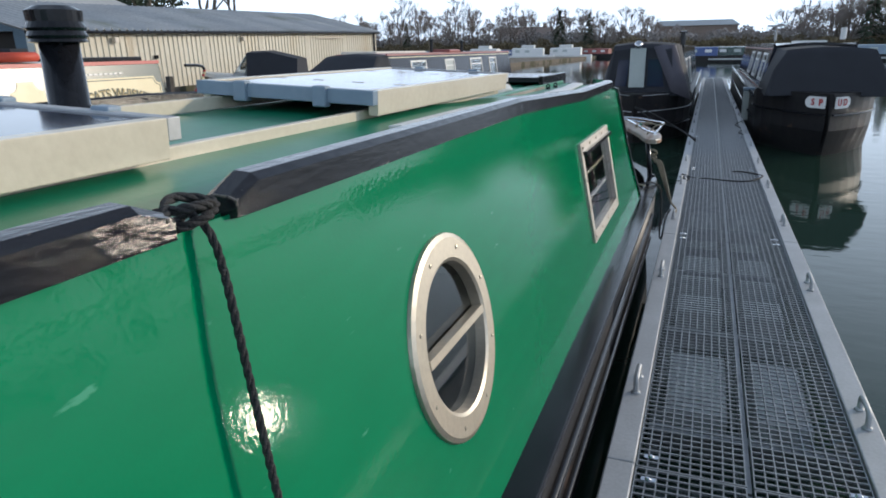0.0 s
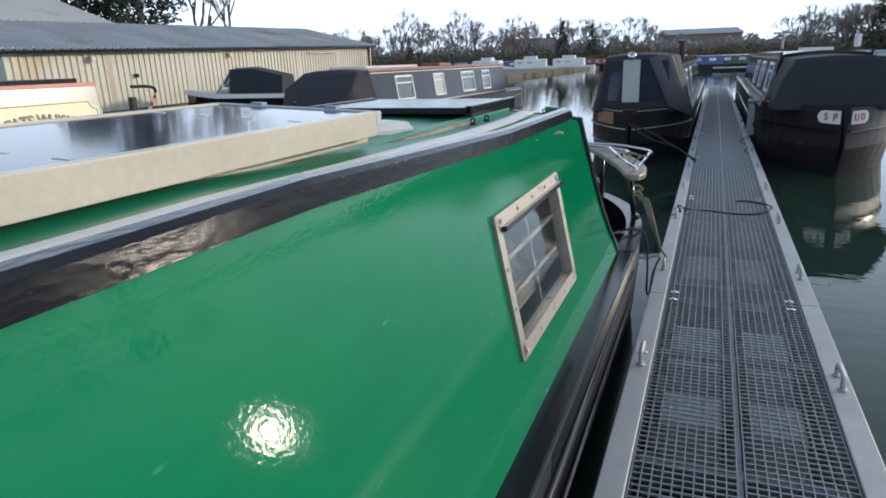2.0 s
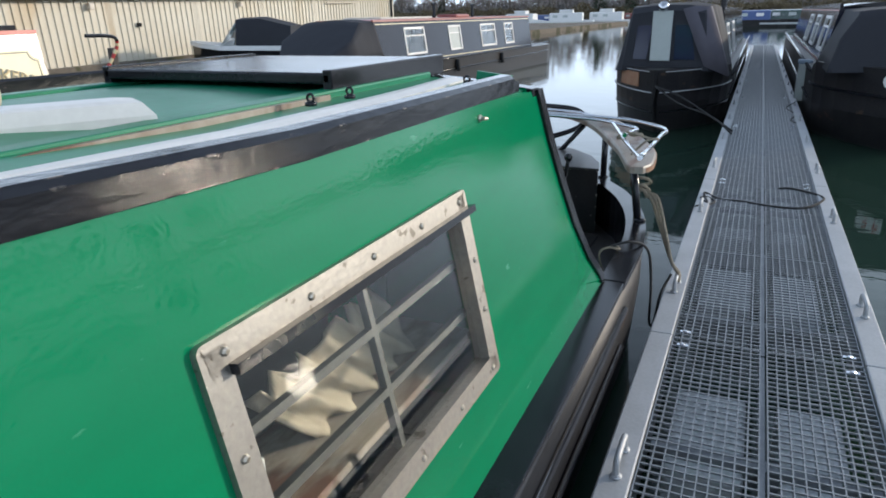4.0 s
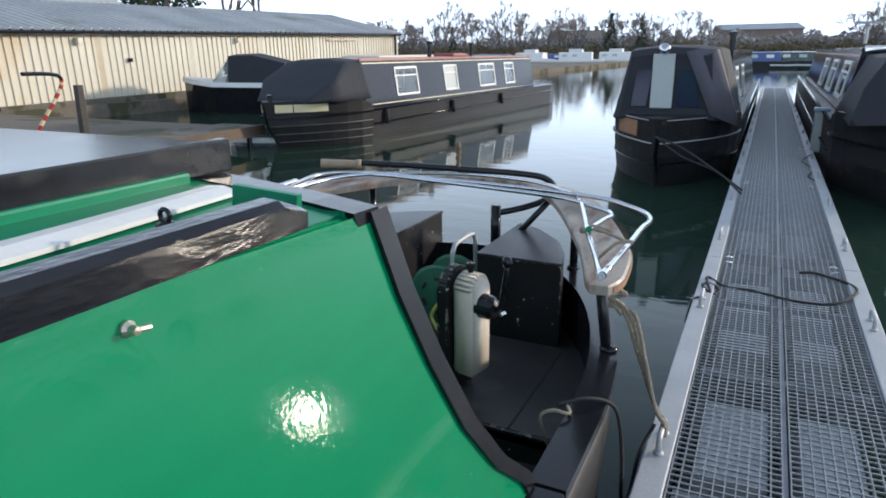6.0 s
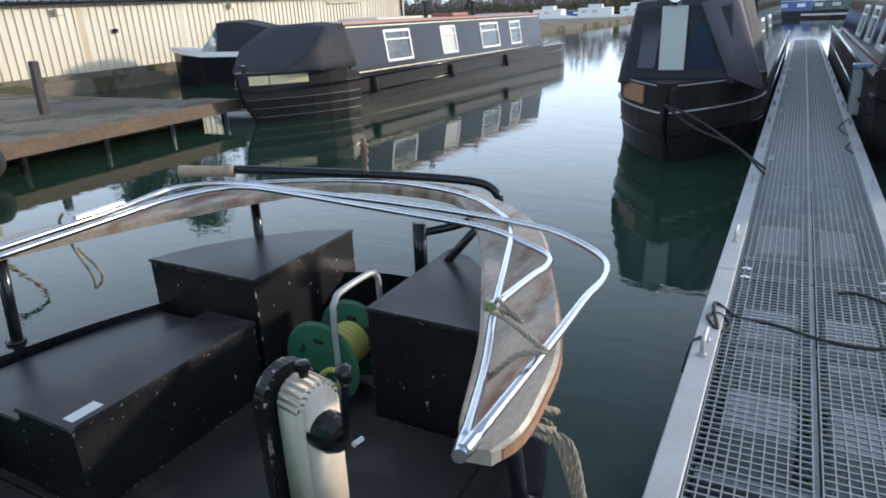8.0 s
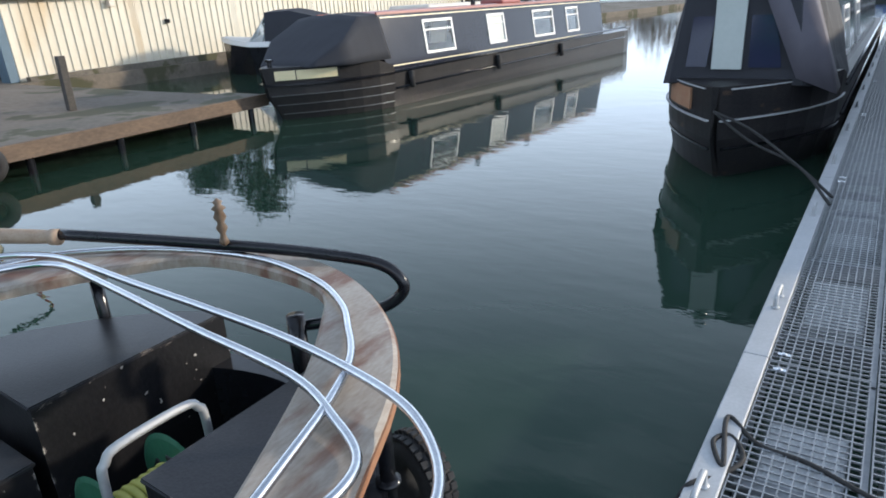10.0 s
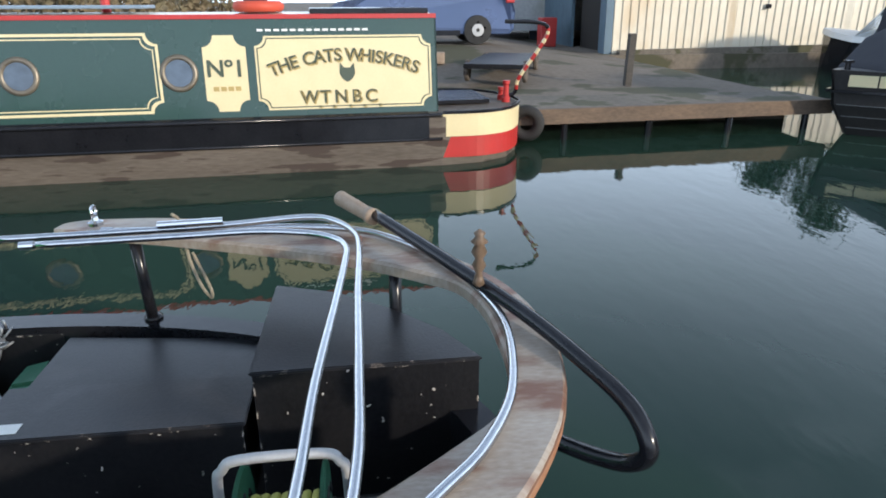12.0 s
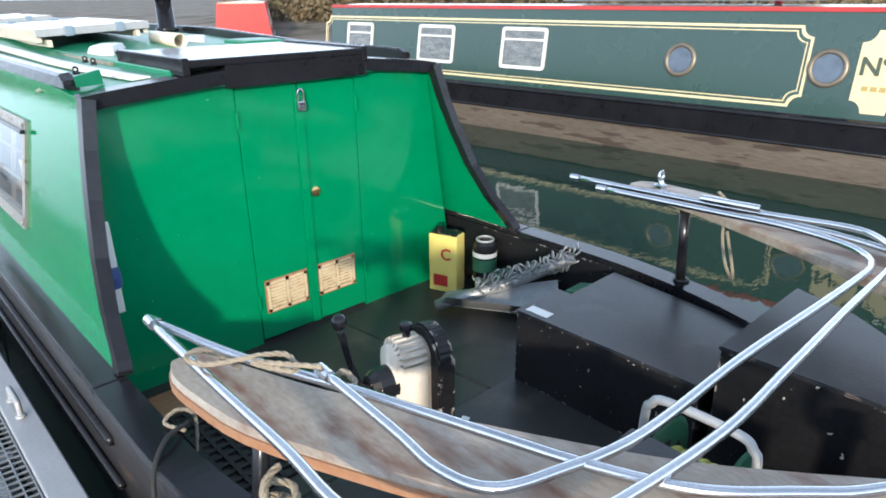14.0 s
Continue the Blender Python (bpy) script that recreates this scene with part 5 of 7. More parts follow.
tube(bm, [(0.0, -0.17, 0.405), (-0.01, -0.20, 0.43), (-0.02, -0.22, 0.52), (-0.025, -0.235, 0.60)], 0.010, 8, 4)
lathe(bm, [(0.0, 0.595), (0.016, 0.60), (0.022, 0.618), (0.016, 0.636), (0.0, 0.64)], 12, (-0.025, -0.235, 0))
part("lever", bm, BLACK, ped, smooth=True)
bm = bmesh.new()
lathe(bm, [(0.012, 0.53), (0.012, 0.55), (0.018, 0.553), (0.018, 0.572), (0.0, 0.575)], 12, (0.0, -0.05, 0))
part("cap", bm, BLACK, ped)
bm = bmesh.new()
lathe(bm, [(0.008, 0.0), (0.008, 0.03), (0.0, 0.032)], 10, (0.03, -0.175, 0.37), "x")
part("stop_button", bm, CHROME, ped)

# hose reel
reel = thing("hose_reel", -1.25, 10.62, DECK, label="green plastic hose reel with yellow hose and grey handle", category="hose reel")
RC = 0.18
for yy in (-0.115, 0.09):
    bm = bmesh.new()
    lathe(bm, [(0.0, yy - 0.006), (0.05, yy - 0.010), (0.150, yy - 0.006), (0.165, yy), (0.150, yy + 0.006), (0.05, yy + 0.010), (0.0, yy + 0.006)], 28, (0, 0, RC), "y")
    fl = part("flange", bm, HOSE_GREEN, reel)
    for k in range(6):
        a = radians(30 + 60 * k)
        bm = boxed(-0.022, 0.022, yy - 0.0125, yy + 0.0125, -0.010, 0.010, bevel=0.004)
        bmesh.ops.rotate(bm, verts=bm.verts[:], cent=(0, 0, 0), matrix=Matrix.Rotation(-a + math.pi / 2, 3, "Y"))
        bmesh.ops.translate(bm, verts=bm.verts[:], vec=(0.09 * math.cos(a), 0, RC + 0.09 * math.sin(a)))
        part("slot", bm, RUBBER, fl)
for k in range(7):
    bm = ring_tube(bmesh.new(), (0, -0.088 + 0.026 * k, RC), 0.072, 0.0125, "y", 24, 8)
    part("hose_turn", bm, HOSE_YELLOW, reel, smooth=True)
bm = bmesh.new()
lathe(bm, [(0.065, -0.11), (0.065, 0.085)], 16, (0, 0, RC), "y")
part("drum", bm, HOSE_GREEN, reel)
bm = bmesh.new()
tube(bm, [(0.09, -0.135, 0.0), (0.09, -0.135, 0.38), (0.09, -0.12, 0.44), (0.09, -0.08, 0.465), (0.09, 0.10, 0.465), (0.09, 0.14, 0.44), (0.09, 0.155, 0.38), (0.09, 0.155, 0.0)], 0.012, 10, 4)
part("handle", bm, ALU, reel, "grey tubular handle", smooth=True)
bm = bmesh.new()
tube(bm, [(0.02, -0.13, 0.10), (0.09, -0.14, 0.12), (0.10, -0.15, 0.18), (0.04, -0.15, 0.17), (-0.02, -0.16, 0.08), (0.02, -0.17, 0.01)], 0.011, 8, 6)
part("hose_end", bm, HOSE_YELLOW, reel, smooth=True)

# things by the cabin doors
tin = thing("oil_tin", -2.06, 8.80, FLOOR + 0.012, -72, label="yellow rectangular oil tin with a red picture", category="tin")
part("body", boxed(-0.085, 0.085, -0.05, 0.05, 0, 0.33, bevel=0.008), YELLOW, tin)
part("top", boxed(-0.078, 0.078, -0.044, 0.044, 0.33, 0.337, bevel=0.003), BLACK_WORN, tin, "dark tin top")
bm = bmesh.new()
lathe(bm, [(0.022, 0.337), (0.022, 0.36), (0.0, 0.362)], 14, (0.045, 0, 0))
part("cap", bm, BLACK, tin)
part("printed_patch", boxed(-0.03, 0.055, 0.050, 0.0525, 0.035, 0.10), RED, tin, "red printed patch")
text_mesh("lettering", "C", 0.09, RED, tin, pose(-0.02, 0.0512, 0.22, 90, 0, 180), 0.0008, "red letter")
can = thing("oil_can", -2.18, 8.97, FLOOR + 0.028, label="black and green cylindrical can with white bands", category="can")
bm = bmesh.new()
lathe(bm, [(0.0, 0), (0.062, 0), (0.064, 0.01), (0.064, 0.27), (0.055, 0.285), (0.0, 0.287)], 24)
part("body", bm, BLACK, can, smooth=False)
for z0, z1, m in ((0.20, 0.225, WHITE), (0.12, 0.19, HOSE_GREEN), (0.06, 0.075, WHITE)):
    bm = bmesh.new()
    lathe(bm, [(0.0645, z0), (0.066, z0), (0.066, z1), (0.0645, z1)], 24)
    part("band", bm, m, can)
bm = bmesh.new()
ring_tube(bm, (0, 0, 0.29), 0.045, 0.006, "z", 20, 6)
part("rim", bm, ALU, can)
ball = thing("green_twine", -2.17, 9.13, FLOOR + 0.042, label="ball of green twine beside the anchor", category="twine")
for k in range(7):
    bm = ring_tube(bmesh.new(), (0, 0, 0.09), 0.055, 0.012, "xyz"[k % 3], 18, 6)
    bmesh.ops.rotate(bm, verts=bm.verts[:], cent=(0, 0, 0.09), matrix=Euler((k * 0.5, k * 0.8, k * 0.3)).to_matrix())
    part("strand", bm, HOSE_GREEN, ball, smooth=True)
anchor = thing("anchor", -2.03, 9.27, FLOOR + 0.054, 40, label="galvanised folding anchor wrapped in chain", category="anchor")
bm = bmesh.new()
hexa(bm, [(-0.10, -0.32, 0.03), (0.0, -0.36, 0.02), (0.16, 0.24, 0.05), (-0.02, 0.24, 0.15)], [(-0.09, -0.32, 0.05), (0.0, -0.35, 0.04), (0.16, 0.24, 0.07), (-0.02, 0.24, 0.17)])
part("fluke", bm, GALV, anchor)
bm = bmesh.new()
hexa(bm, [(0.02, -0.34, 0.03), (0.10, -0.30, 0.10), (0.17, 0.20, 0.09), (0.14, 0.22, 0.05)], [(0.025, -0.34, 0.045), (0.11, -0.30, 0.115), (0.18, 0.20, 0.10), (0.15, 0.22, 0.06)])
part("fluke", bm, GALV, anchor)
bm = bmesh.new()
tube(bm, [(0.02, -0.36, 0.02), (-0.05, 0.05, 0.15), (-0.06, 0.34, 0.29)], 0.030, 10, 3)
part("shank", bm, GALV, anchor, smooth=True)
rng = random.Random(4)
link = mesh_of("chain_link", ring_tube(bmesh.new(), (0, 0, 0), 0.0135, 0.005, "z", 12, 6), GALV, True)
for k in range(90):
    t = k / 90
    a = k * 1.15
    r = 0.036 + 0.008 * math.sin(t * 9)
    o = new("chain_link", link)
    o.parent = anchor
    yy = -0.16 + 0.50 * t
    o.matrix_basis = pose(-0.03 - 0.035 * t + r * math.cos(a), yy, 0.105 + 0.185 * t + r * math.sin(a), math.degrees(a), rng.uniform(-40, 40), rng.uniform(0, 180)) @ Matrix.Diagonal((1.0, 1.5, 1.0, 1.0))
rag = bmesh.new()
hexa(rag, [(-2.20, 9.56, FLOOR), (-2.05, 9.54, FLOOR), (-2.03, 9.68, FLOOR), (-2.20, 9.69, FLOOR)], [(-2.20, 9.57, 0.24), (-2.08, 9.55, 0.22), (-2.05, 9.68, 0.25), (-2.19, 9.68, 0.27)])
bmesh.ops.bevel(rag, geom=rag.edges[:], offset=0.015, segments=2, affect="EDGES")
solo("striped_bag", rag, HOSE_GREEN, "green and white striped bag against the bench locker", "bag")
mat_ = thing("door_mat", -0.72, 9.20, FLOOR, label="black rubber lattice mat by the cabin doors", category="mat")
for k in range(11):
    part("strip", boxed(-0.25 + 0.05 * k - 0.008, -0.25 + 0.05 * k + 0.008, -0.3, 0.3, 0.0, 0.014), RUBBER, mat_)
for k in range(13):
    part("strip", boxed(-0.26, 0.26, -0.3 + 0.05 * k - 0.008, -0.3 + 0.05 * k + 0.008, 0.001, 0.012), RUBBER, mat_)
solo("plank", boxed(-0.75, -0.36, 8.72, 8.88, FLOOR, FLOOR + 0.02, bevel=0.004), WOOD_EDGE, "short brown plank on the well floor", "plank")
flag = thing("shore_power_lead", -0.42, 8.68, 0.45, label="blue and white shore power plug on the cabin wing", category="plug")
part("sleeve", boxed(-0.03, 0.03, -0.005, 0.02, 0.12, 0.30, bevel=0.006), WHITE, flag)
bm = bmesh.new()
lathe(bm, [(0.0, 0.05), (0.032, 0.05), (0.036, 0.09), (0.032, 0.125), (0.0, 0.125)], 16, (0, 0.02, 0))
part("plug_body", bm, BLUE_PAINT, flag)
part("sleeve", boxed(-0.025, 0.025, 0.0, 0.025, -0.06, 0.05, bevel=0.006), WHITE, flag)
for x, y in ((-0.93, 9.95), (-1.05, 10.05)):
    ob = new("deck_ring", mesh_of("deck_ring", ring_tube(bmesh.new(), (x, y, DECK + 0.006), 0.022, 0.007, "z", 18, 6), ALU, True))
    tagged(ob, "small grey metal ring lying on the deck", "ring")


# ---- ropes and cables ----
def rope(name, pts, r, m, label, cat="rope", strands=3, per=10, pitch=9.0):
    """A laid rope: strands twisted round the line through pts."""
    ps = spline(pts, per)
    t = thing(name, *ps[0], label=label, category=cat)
    o = Vector(ps[0])
    run = 0.0
    lines = [[] for _ in range(strands)]
    for i, p in enumerate(ps):
        if i:
            run += (ps[i] - ps[i - 1]).length
        d = (ps[min(i + 1, len(ps) - 1)] - ps[max(i - 1, 0)]).normalized()
        s = d.cross(Vector((0.3, 0.2, 1))).normalized()
        u = d.cross(s)
        for k in range(strands):
            a = 2 * math.pi * k / strands + run / (r * pitch) * 2 * math.pi
            lines[k].append(p - o + s * math.cos(a) * r * 0.5 + u * math.sin(a) * r * 0.5)
    for ln in lines:
        part("strand", tube(bmesh.new(), ln, r * 0.56, 6, 0), m, t, smooth=True)
    return t


rope("roof_tie_rope", [(-0.47, 4.67, 1.27), (-0.448, 4.672, 1.25), (-0.430, 4.67, 1.20), (-0.39, 4.65, 1.05), (-0.335, 4.63, 0.80), (-0.26, 4.60, 0.45), (-0.22, 4.58, 0.20)], 0.0058, ROPE_BLACK, "black braided rope hanging from the roof rail", per=30)
knot = [(-0.50, 4.64, 1.275), (-0.45, 4.65, 1.285), (-0.455, 4.69, 1.28), (-0.50, 4.69, 1.262), (-0.475, 4.64, 1.258), (-0.448, 4.67, 1.268), (-0.47, 4.71, 1.278), (-0.50, 4.67, 1.288), (-0.455, 4.61, 1.275)]
rope("rope_knot", knot, 0.0065, ROPE_BLACK, "black rope knot in the gap of the handrail", per=16)
H2 = (-0.05, 10.03, 0.05)
for k in range(3):
    f = 0.02 * k
    rope("stern_mooring_rope", [(-0.30 + f, 10.12 + f, 0.52 - f), (-0.24 + f, 10.14, 0.46), (-0.18 + f, 10.12 - f, 0.32 - 0.5 * f), (-0.10 + 0.3 * f, 10.10 - f, 0.13), (-0.045, 10.06 - 0.5 * f, 0.075), (-0.04, 10.02, 0.04)], 0.0085, ROPE, "worn beige mooring rope from the stern post to the pontoon", per=20)
coil = [(-0.31, 10.10, 0.58), (-0.265, 10.12, 0.57), (-0.25, 10.16, 0.54), (-0.30, 10.17, 0.52), (-0.325, 10.12, 0.53), (-0.28, 10.09, 0.54), (-0.25, 10.14, 0.50), (-0.29, 10.18, 0.49), (-0.325, 10.13, 0.49), (-0.28, 10.10, 0.51), (-0.26, 10.15, 0.46)]
rope("rope_hitch", coil, 0.009, ROPE, "beige rope hitched round the stern post", per=14)
rope("hanging_rope_end", [(-2.10, 10.20, 0.83), (-2.15, 10.21, 0.78), (-2.12, 10.23, 0.66), (-2.11, 10.26, 0.56), (-2.14, 10.28, 0.50), (-2.10, 10.29, 0.56), (-2.13, 10.24, 0.68)], 0.006, ROPE, "thin rope lashing hanging from the far taffrail")
rope("hoop_lashing", [(-0.33, 9.93, 0.735), (-0.26, 9.93, 0.81), (-0.21, 9.95, 0.82), (-0.24, 9.99, 0.81), (-0.33, 10.05, 0.82), (-0.37, 10.08, 0.815), (-0.36, 10.12, 0.80), (-0.30, 10.06, 0.82), (-0.40, 10.16, 0.81)], 0.0065, ROPE, "thin cord lashing the hoops to the taffrail")
rope("cord_end", [(-0.43, 10.16, 0.775), (-0.44, 10.18, 0.79), (-0.45, 10.20, 0.768), (-0.43, 10.21, 0.766)], 0.007, ROPE, "knotted cord end lying on the taffrail")
rope("gunwale_rope_end", [(-0.34, 9.50, 0.20), (-0.37, 9.47, 0.34), (-0.33, 9.46, 0.385), (-0.28, 9.48, 0.375), (-0.31, 9.55, 0.37)], 0.006, ROPE, "frayed beige rope end over the gunwale")


def cable(name, pts, r, label, m=None):
    ob = new(name, mesh_of(name, tube(bmesh.new(), pts, r, 8, 10), m or RUBBER, True))
    return tagged(ob, label, "cable")


def pz(x, y):
    return 0.025 * x - 0.003 * y + 0.016


cable("black_cable", [(-0.33, 9.52, 0.372), (-0.24, 9.58, 0.385), (-0.17, 9.66, 0.32), (-0.15, 9.74, 0.10), (-0.15, 9.80, -0.12), (-0.135, 9.88, -0.16), (-0.12, 9.96, -0.02), (-0.085, 10.06, 0.06)], 0.007, "black shore power cable looping from the gunwale to the pontoon")
cy = 11.95
cable("black_cable", [(-0.13, cy - 0.30, -0.14), (-0.10, cy - 0.22, pz(-0.1, cy) + 0.01), (-0.02, cy - 0.10, pz(0, cy)), (0.03, cy + 0.02, pz(0, cy) + 0.005), (-0.03, cy + 0.12, pz(0, cy) + 0.01), (-0.075, cy + 0.05, pz(-0.07, cy) + 0.02), (-0.02, cy - 0.06, pz(0, cy) + 0.014),
                      (-0.06, cy + 0.22, pz(0, cy) + 0.02), (0.06, cy + 0.13, pz(0, cy)), (0.22, cy + 0.10, pz(0.2, cy)), (0.45, cy - 0.0, pz(0.45, cy)), (0.66, cy + 0.02, pz(0.66, cy)), (0.80, cy + 0.25, pz(0.8, cy) + 0.01), (0.78, cy + 0.45, pz(0.8, cy)), (0.60, cy + 0.62, pz(0.6, cy)), (0.50, cy + 0.60, pz(0.5, cy))], 0.009, "black cable lying across the pontoon grating")
cable("black_cable", [(0.83, 16.2, pz(0.83, 16.2)), (0.72, 16.6, pz(0.72, 16.6)), (0.80, 17.2, pz(0.8, 17)), (0.70, 17.9, pz(0.7, 17.9)), (0.86, 18.6, pz(0.86, 18.6) + 0.02)], 0.01, "black cable coiled at the pontoon edge")

# tyre fender at the stern
tyre = thing("tyre_fender", -0.92, 11.38, -0.07, -20, label="knobbly black tyre fender hanging at the stern", category="tyre")
bm = ring_tube(bmesh.new(), (0, 0, 0), 0.11, 0.06, "y", 30, 12)
part("tyre", bm, RUBBER, tyre, smooth=True)
kn = mesh_of("tread_block", boxed(-0.013, 0.013, -0.013, 0.013, -0.008, 0.010, bevel=0.003), RUBBER)
for k in range(30):
    for j in (-35, 0, 35):
        a = 2 * math.pi * (k + (0.5 if j else 0)) / 30
        rr = 0.11 + 0.062 * math.cos(radians(j))
        o = new("tread_block", kn)
        o.parent = tyre
        o.matrix_basis = Matrix.Translation((rr * math.cos(a), 0.062 * math.sin(radians(j)), rr * math.sin(a))) @ Matrix.Rotation(-a + math.pi / 2, 4, "Y")


# ---- the dark green narrowboat across the water ----
def cs_local(y):
    return 12.78 - y


cats, cat_at, ci = narrowboat("narrowboat", -8.27, 12.78, 184, "dark green narrowboat with cream coach lines and a painted name panel", length=16, gun=0.60, cab0=1.12, cab1=11.75, cabh=1.0,
                              side_mat=DARK_GREEN, roof_mat=CREAM_RAIL, hull_mat=HULL_RUST, stripe=RED, both=True,
                              windows=(), ports=(), bow=3.2)
CA = lambda u, v, out=0.0: (-(cat_at(1)(u, v, out)[0]), u, cat_at(1)(u, v, out)[2])
ZW = -WATER_Z


def cat_panel(a, b, c, d, notch, m, out, name, label=""):
    """A painted panel with scooped corners."""
    pts = []
    for cu, cv, s in ((b, d, 180), (a, d, 270), (a, c, 0), (b, c, 90)):
        for k in range(7):
            an = radians(s + 90 - k * 15)
            pts.append((cu + notch * math.cos(an), cv + notch * math.sin(an)))
    bm = bmesh.new()
    hexa(bm, [CA(*p, out - 0.004) for p in pts], [CA(*p, out) for p in pts])
    return part(name, bm, m, cats, label)


def cat_line(a, b, c, d, notch, w, m, out):
    pts, pin = [], []
    for cu, cv, s in ((b, d, 180), (a, d, 270), (a, c, 0), (b, c, 90)):
        for k in range(7):
            an = radians(s + 90 - k * 15)
            pts.append((cu + notch * math.cos(an), cv + notch * math.sin(an)))
            e = notch + w
            su, sv = (-1 if cu == b else 1), (-1 if cv == d else 1)
            pin.append((cu + e * math.cos(an) + 0 * su, cv + e * math.sin(an) + 0 * sv))
    cu_, cv_ = (a + b) / 2, (c + d) / 2
    fx, fy = 1 - 2 * w / (b - a), 1 - 2 * w / (d - c)
    pin = [(cu_ + (p[0] - cu_) * fx, cv_ + (p[1] - cv_) * fy) for p in pts]
    bm = bmesh.new()
    n = len(pts)
    o0, o1 = [bm.verts.new(CA(*p, out)) for p in pts], [bm.verts.new(CA(*p, out)) for p in pin]
    for k in range(n):
        bm.faces.new((o0[k], o0[(k + 1) % n], o1[(k + 1) % n], o1[k]))
    thick(bm, 0.003)
    return part("coach_line", bm, m, cats)


INK = mat("dark_green_lettering", (0.05, 0.07, 0.05), (0.06, 0.08, 0.05), rough=0.4, scale=6, fine=40)
GOLD = mat("gold_lettering", (0.45, 0.33, 0.12), (0.38, 0.28, 0.10), rough=0.4, scale=6, fine=40)
zb = ZW
cat_line(cs_local(8.74), cs_local(0.9), 0.40 + zb, 1.20 + zb, 0.11, 0.028, CREAM, 0.004)
cat_line(cs_local(8.74) + 0.05, cs_local(0.9) - 0.05, 0.45 + zb, 1.15 + zb, 0.11, 0.012, CREAM, 0.004)
name_panel = cat_panel(cs_local(11.59), cs_local(9.70), 0.40 + zb, 1.16 + zb, 0.10, CREAM, 0.006, "name_panel", "cream painted name panel")
cat_line(cs_local(11.57), cs_local(9.72), 0.42 + zb, 1.14 + zb, 0.10, 0.012, INK, 0.009)
num_panel = cat_panel(cs_local(9.61), cs_local(9.17), 0.40 + zb, 1.17 + zb, 0.115, CREAM, 0.006, "number_panel", "cream painted number panel")


def cat_text(text, y, z, size, m, parent, tilt=0.0, label=""):
    u = cs_local(y)
    p = CA(u, z + zb, 0.012)
    lean = math.degrees(math.atan2(0.15, ci["z1"] - ci["z0"]))
    return text_mesh("lettering", text, size, m, cats, Matrix.Translation(p) @ Matrix.Rotation(radians(-90), 4, "Z") @ Matrix.Rotation(radians(90 - lean), 4, "X") @ Matrix.Rotation(radians(tilt), 4, "Z"), 0.002, label)


title = "THE CATS WHISKERS"
ADV = {"I": 0.42, " ": 0.55, "W": 1.35, "H": 1.1, "C": 1.05, "A": 1.1, "T": 0.95, "E": 0.92, "S": 0.88, "R": 1.0, "K": 1.0}
total, run = sum(ADV[ch] for ch in title), 0.0
for ch in title:
    f = (run + ADV[ch] / 2) / total - 0.5
    run += ADV[ch]
    if ch != " ":
        for dm, mm, dz in ((0.0, INK, 0.0), (0.012, GOLD, -0.012)):
            cat_text(ch, 10.645 + 1.62 * f + dm, 0.915 - 0.62 * f * f + 0.04 + dz, 0.185, mm, name_panel, -44 * f)
for ch, y in (("W", 10.28), (".", 10.385), ("T", 10.45), (".", 10.535), ("N", 10.62), (".", 10.715), ("B", 10.79), (".", 10.87), ("C", 10.95), (".", 11.04)):
    for dm, mm, dz in ((0.0, INK, 0.0), (0.010, GOLD, -0.010)):
        cat_text(ch, y - 0.04 + dm, 0.52 + dz - (0.05 if ch == "." else 0.0), 0.19, mm, name_panel)
cat_text("Nº1", 9.39, 0.83, 0.24, INK, num_panel)
for k in range(4):
    bm = bmesh.new()
    u0 = cs_local(9.53 - 0.075 * k)
    hexa(bm, [CA(u0, 0.61 + zb, 0.008), CA(u0 - 0.0 + 0.055, 0.61 + zb, 0.008), CA(u0 + 0.055, 0.61 + zb, 0.011), CA(u0, 0.61 + zb, 0.011)], [CA(u0, 0.655 + zb, 0.008), CA(u0 + 0.055, 0.655 + zb, 0.008), CA(u0 + 0.055, 0.655 + zb, 0.011), CA(u0, 0.655 + zb, 0.011)])
    part("lettering_bar", bm, GOLD, cats)
for k in range(14):
    bm = bmesh.new()
    u0 = cs_local(9.74 + 0.085 * k)
    hexa(bm, [CA(u0, 1.205 + zb, 0.002), CA(u0 - 0.06, 1.205 + zb, 0.002), CA(u0 - 0.06, 1.205 + zb, 0.005), CA(u0, 1.205 + zb, 0.005)], [CA(u0, 1.228 + zb, 0.002), CA(u0 - 0.06, 1.228 + zb, 0.002), CA(u0 - 0.06, 1.228 + zb, 0.005), CA(u0, 1.228 + zb, 0.005)])
    part("lettering_bar", bm, WHITE, cats)
bm = bmesh.new()
em = [(-0.085, 0.0), (-0.05, -0.06), (0.0, -0.09), (0.05, -0.06), (0.085, 0.0), (0.075, 0.11), (0.03, 0.06), (-0.03, 0.06), (-0.075, 0.11)]
hexa(bm, [CA(cs_local(10.66) - a, 0.765 + b + zb, 0.006) for a, b in em], [CA(cs_local(10.66) - a, 0.765 + b + zb, 0.012) for a, b in em])
part("painted_emblem", bm, INK, cats, "plain dark painted emblem")
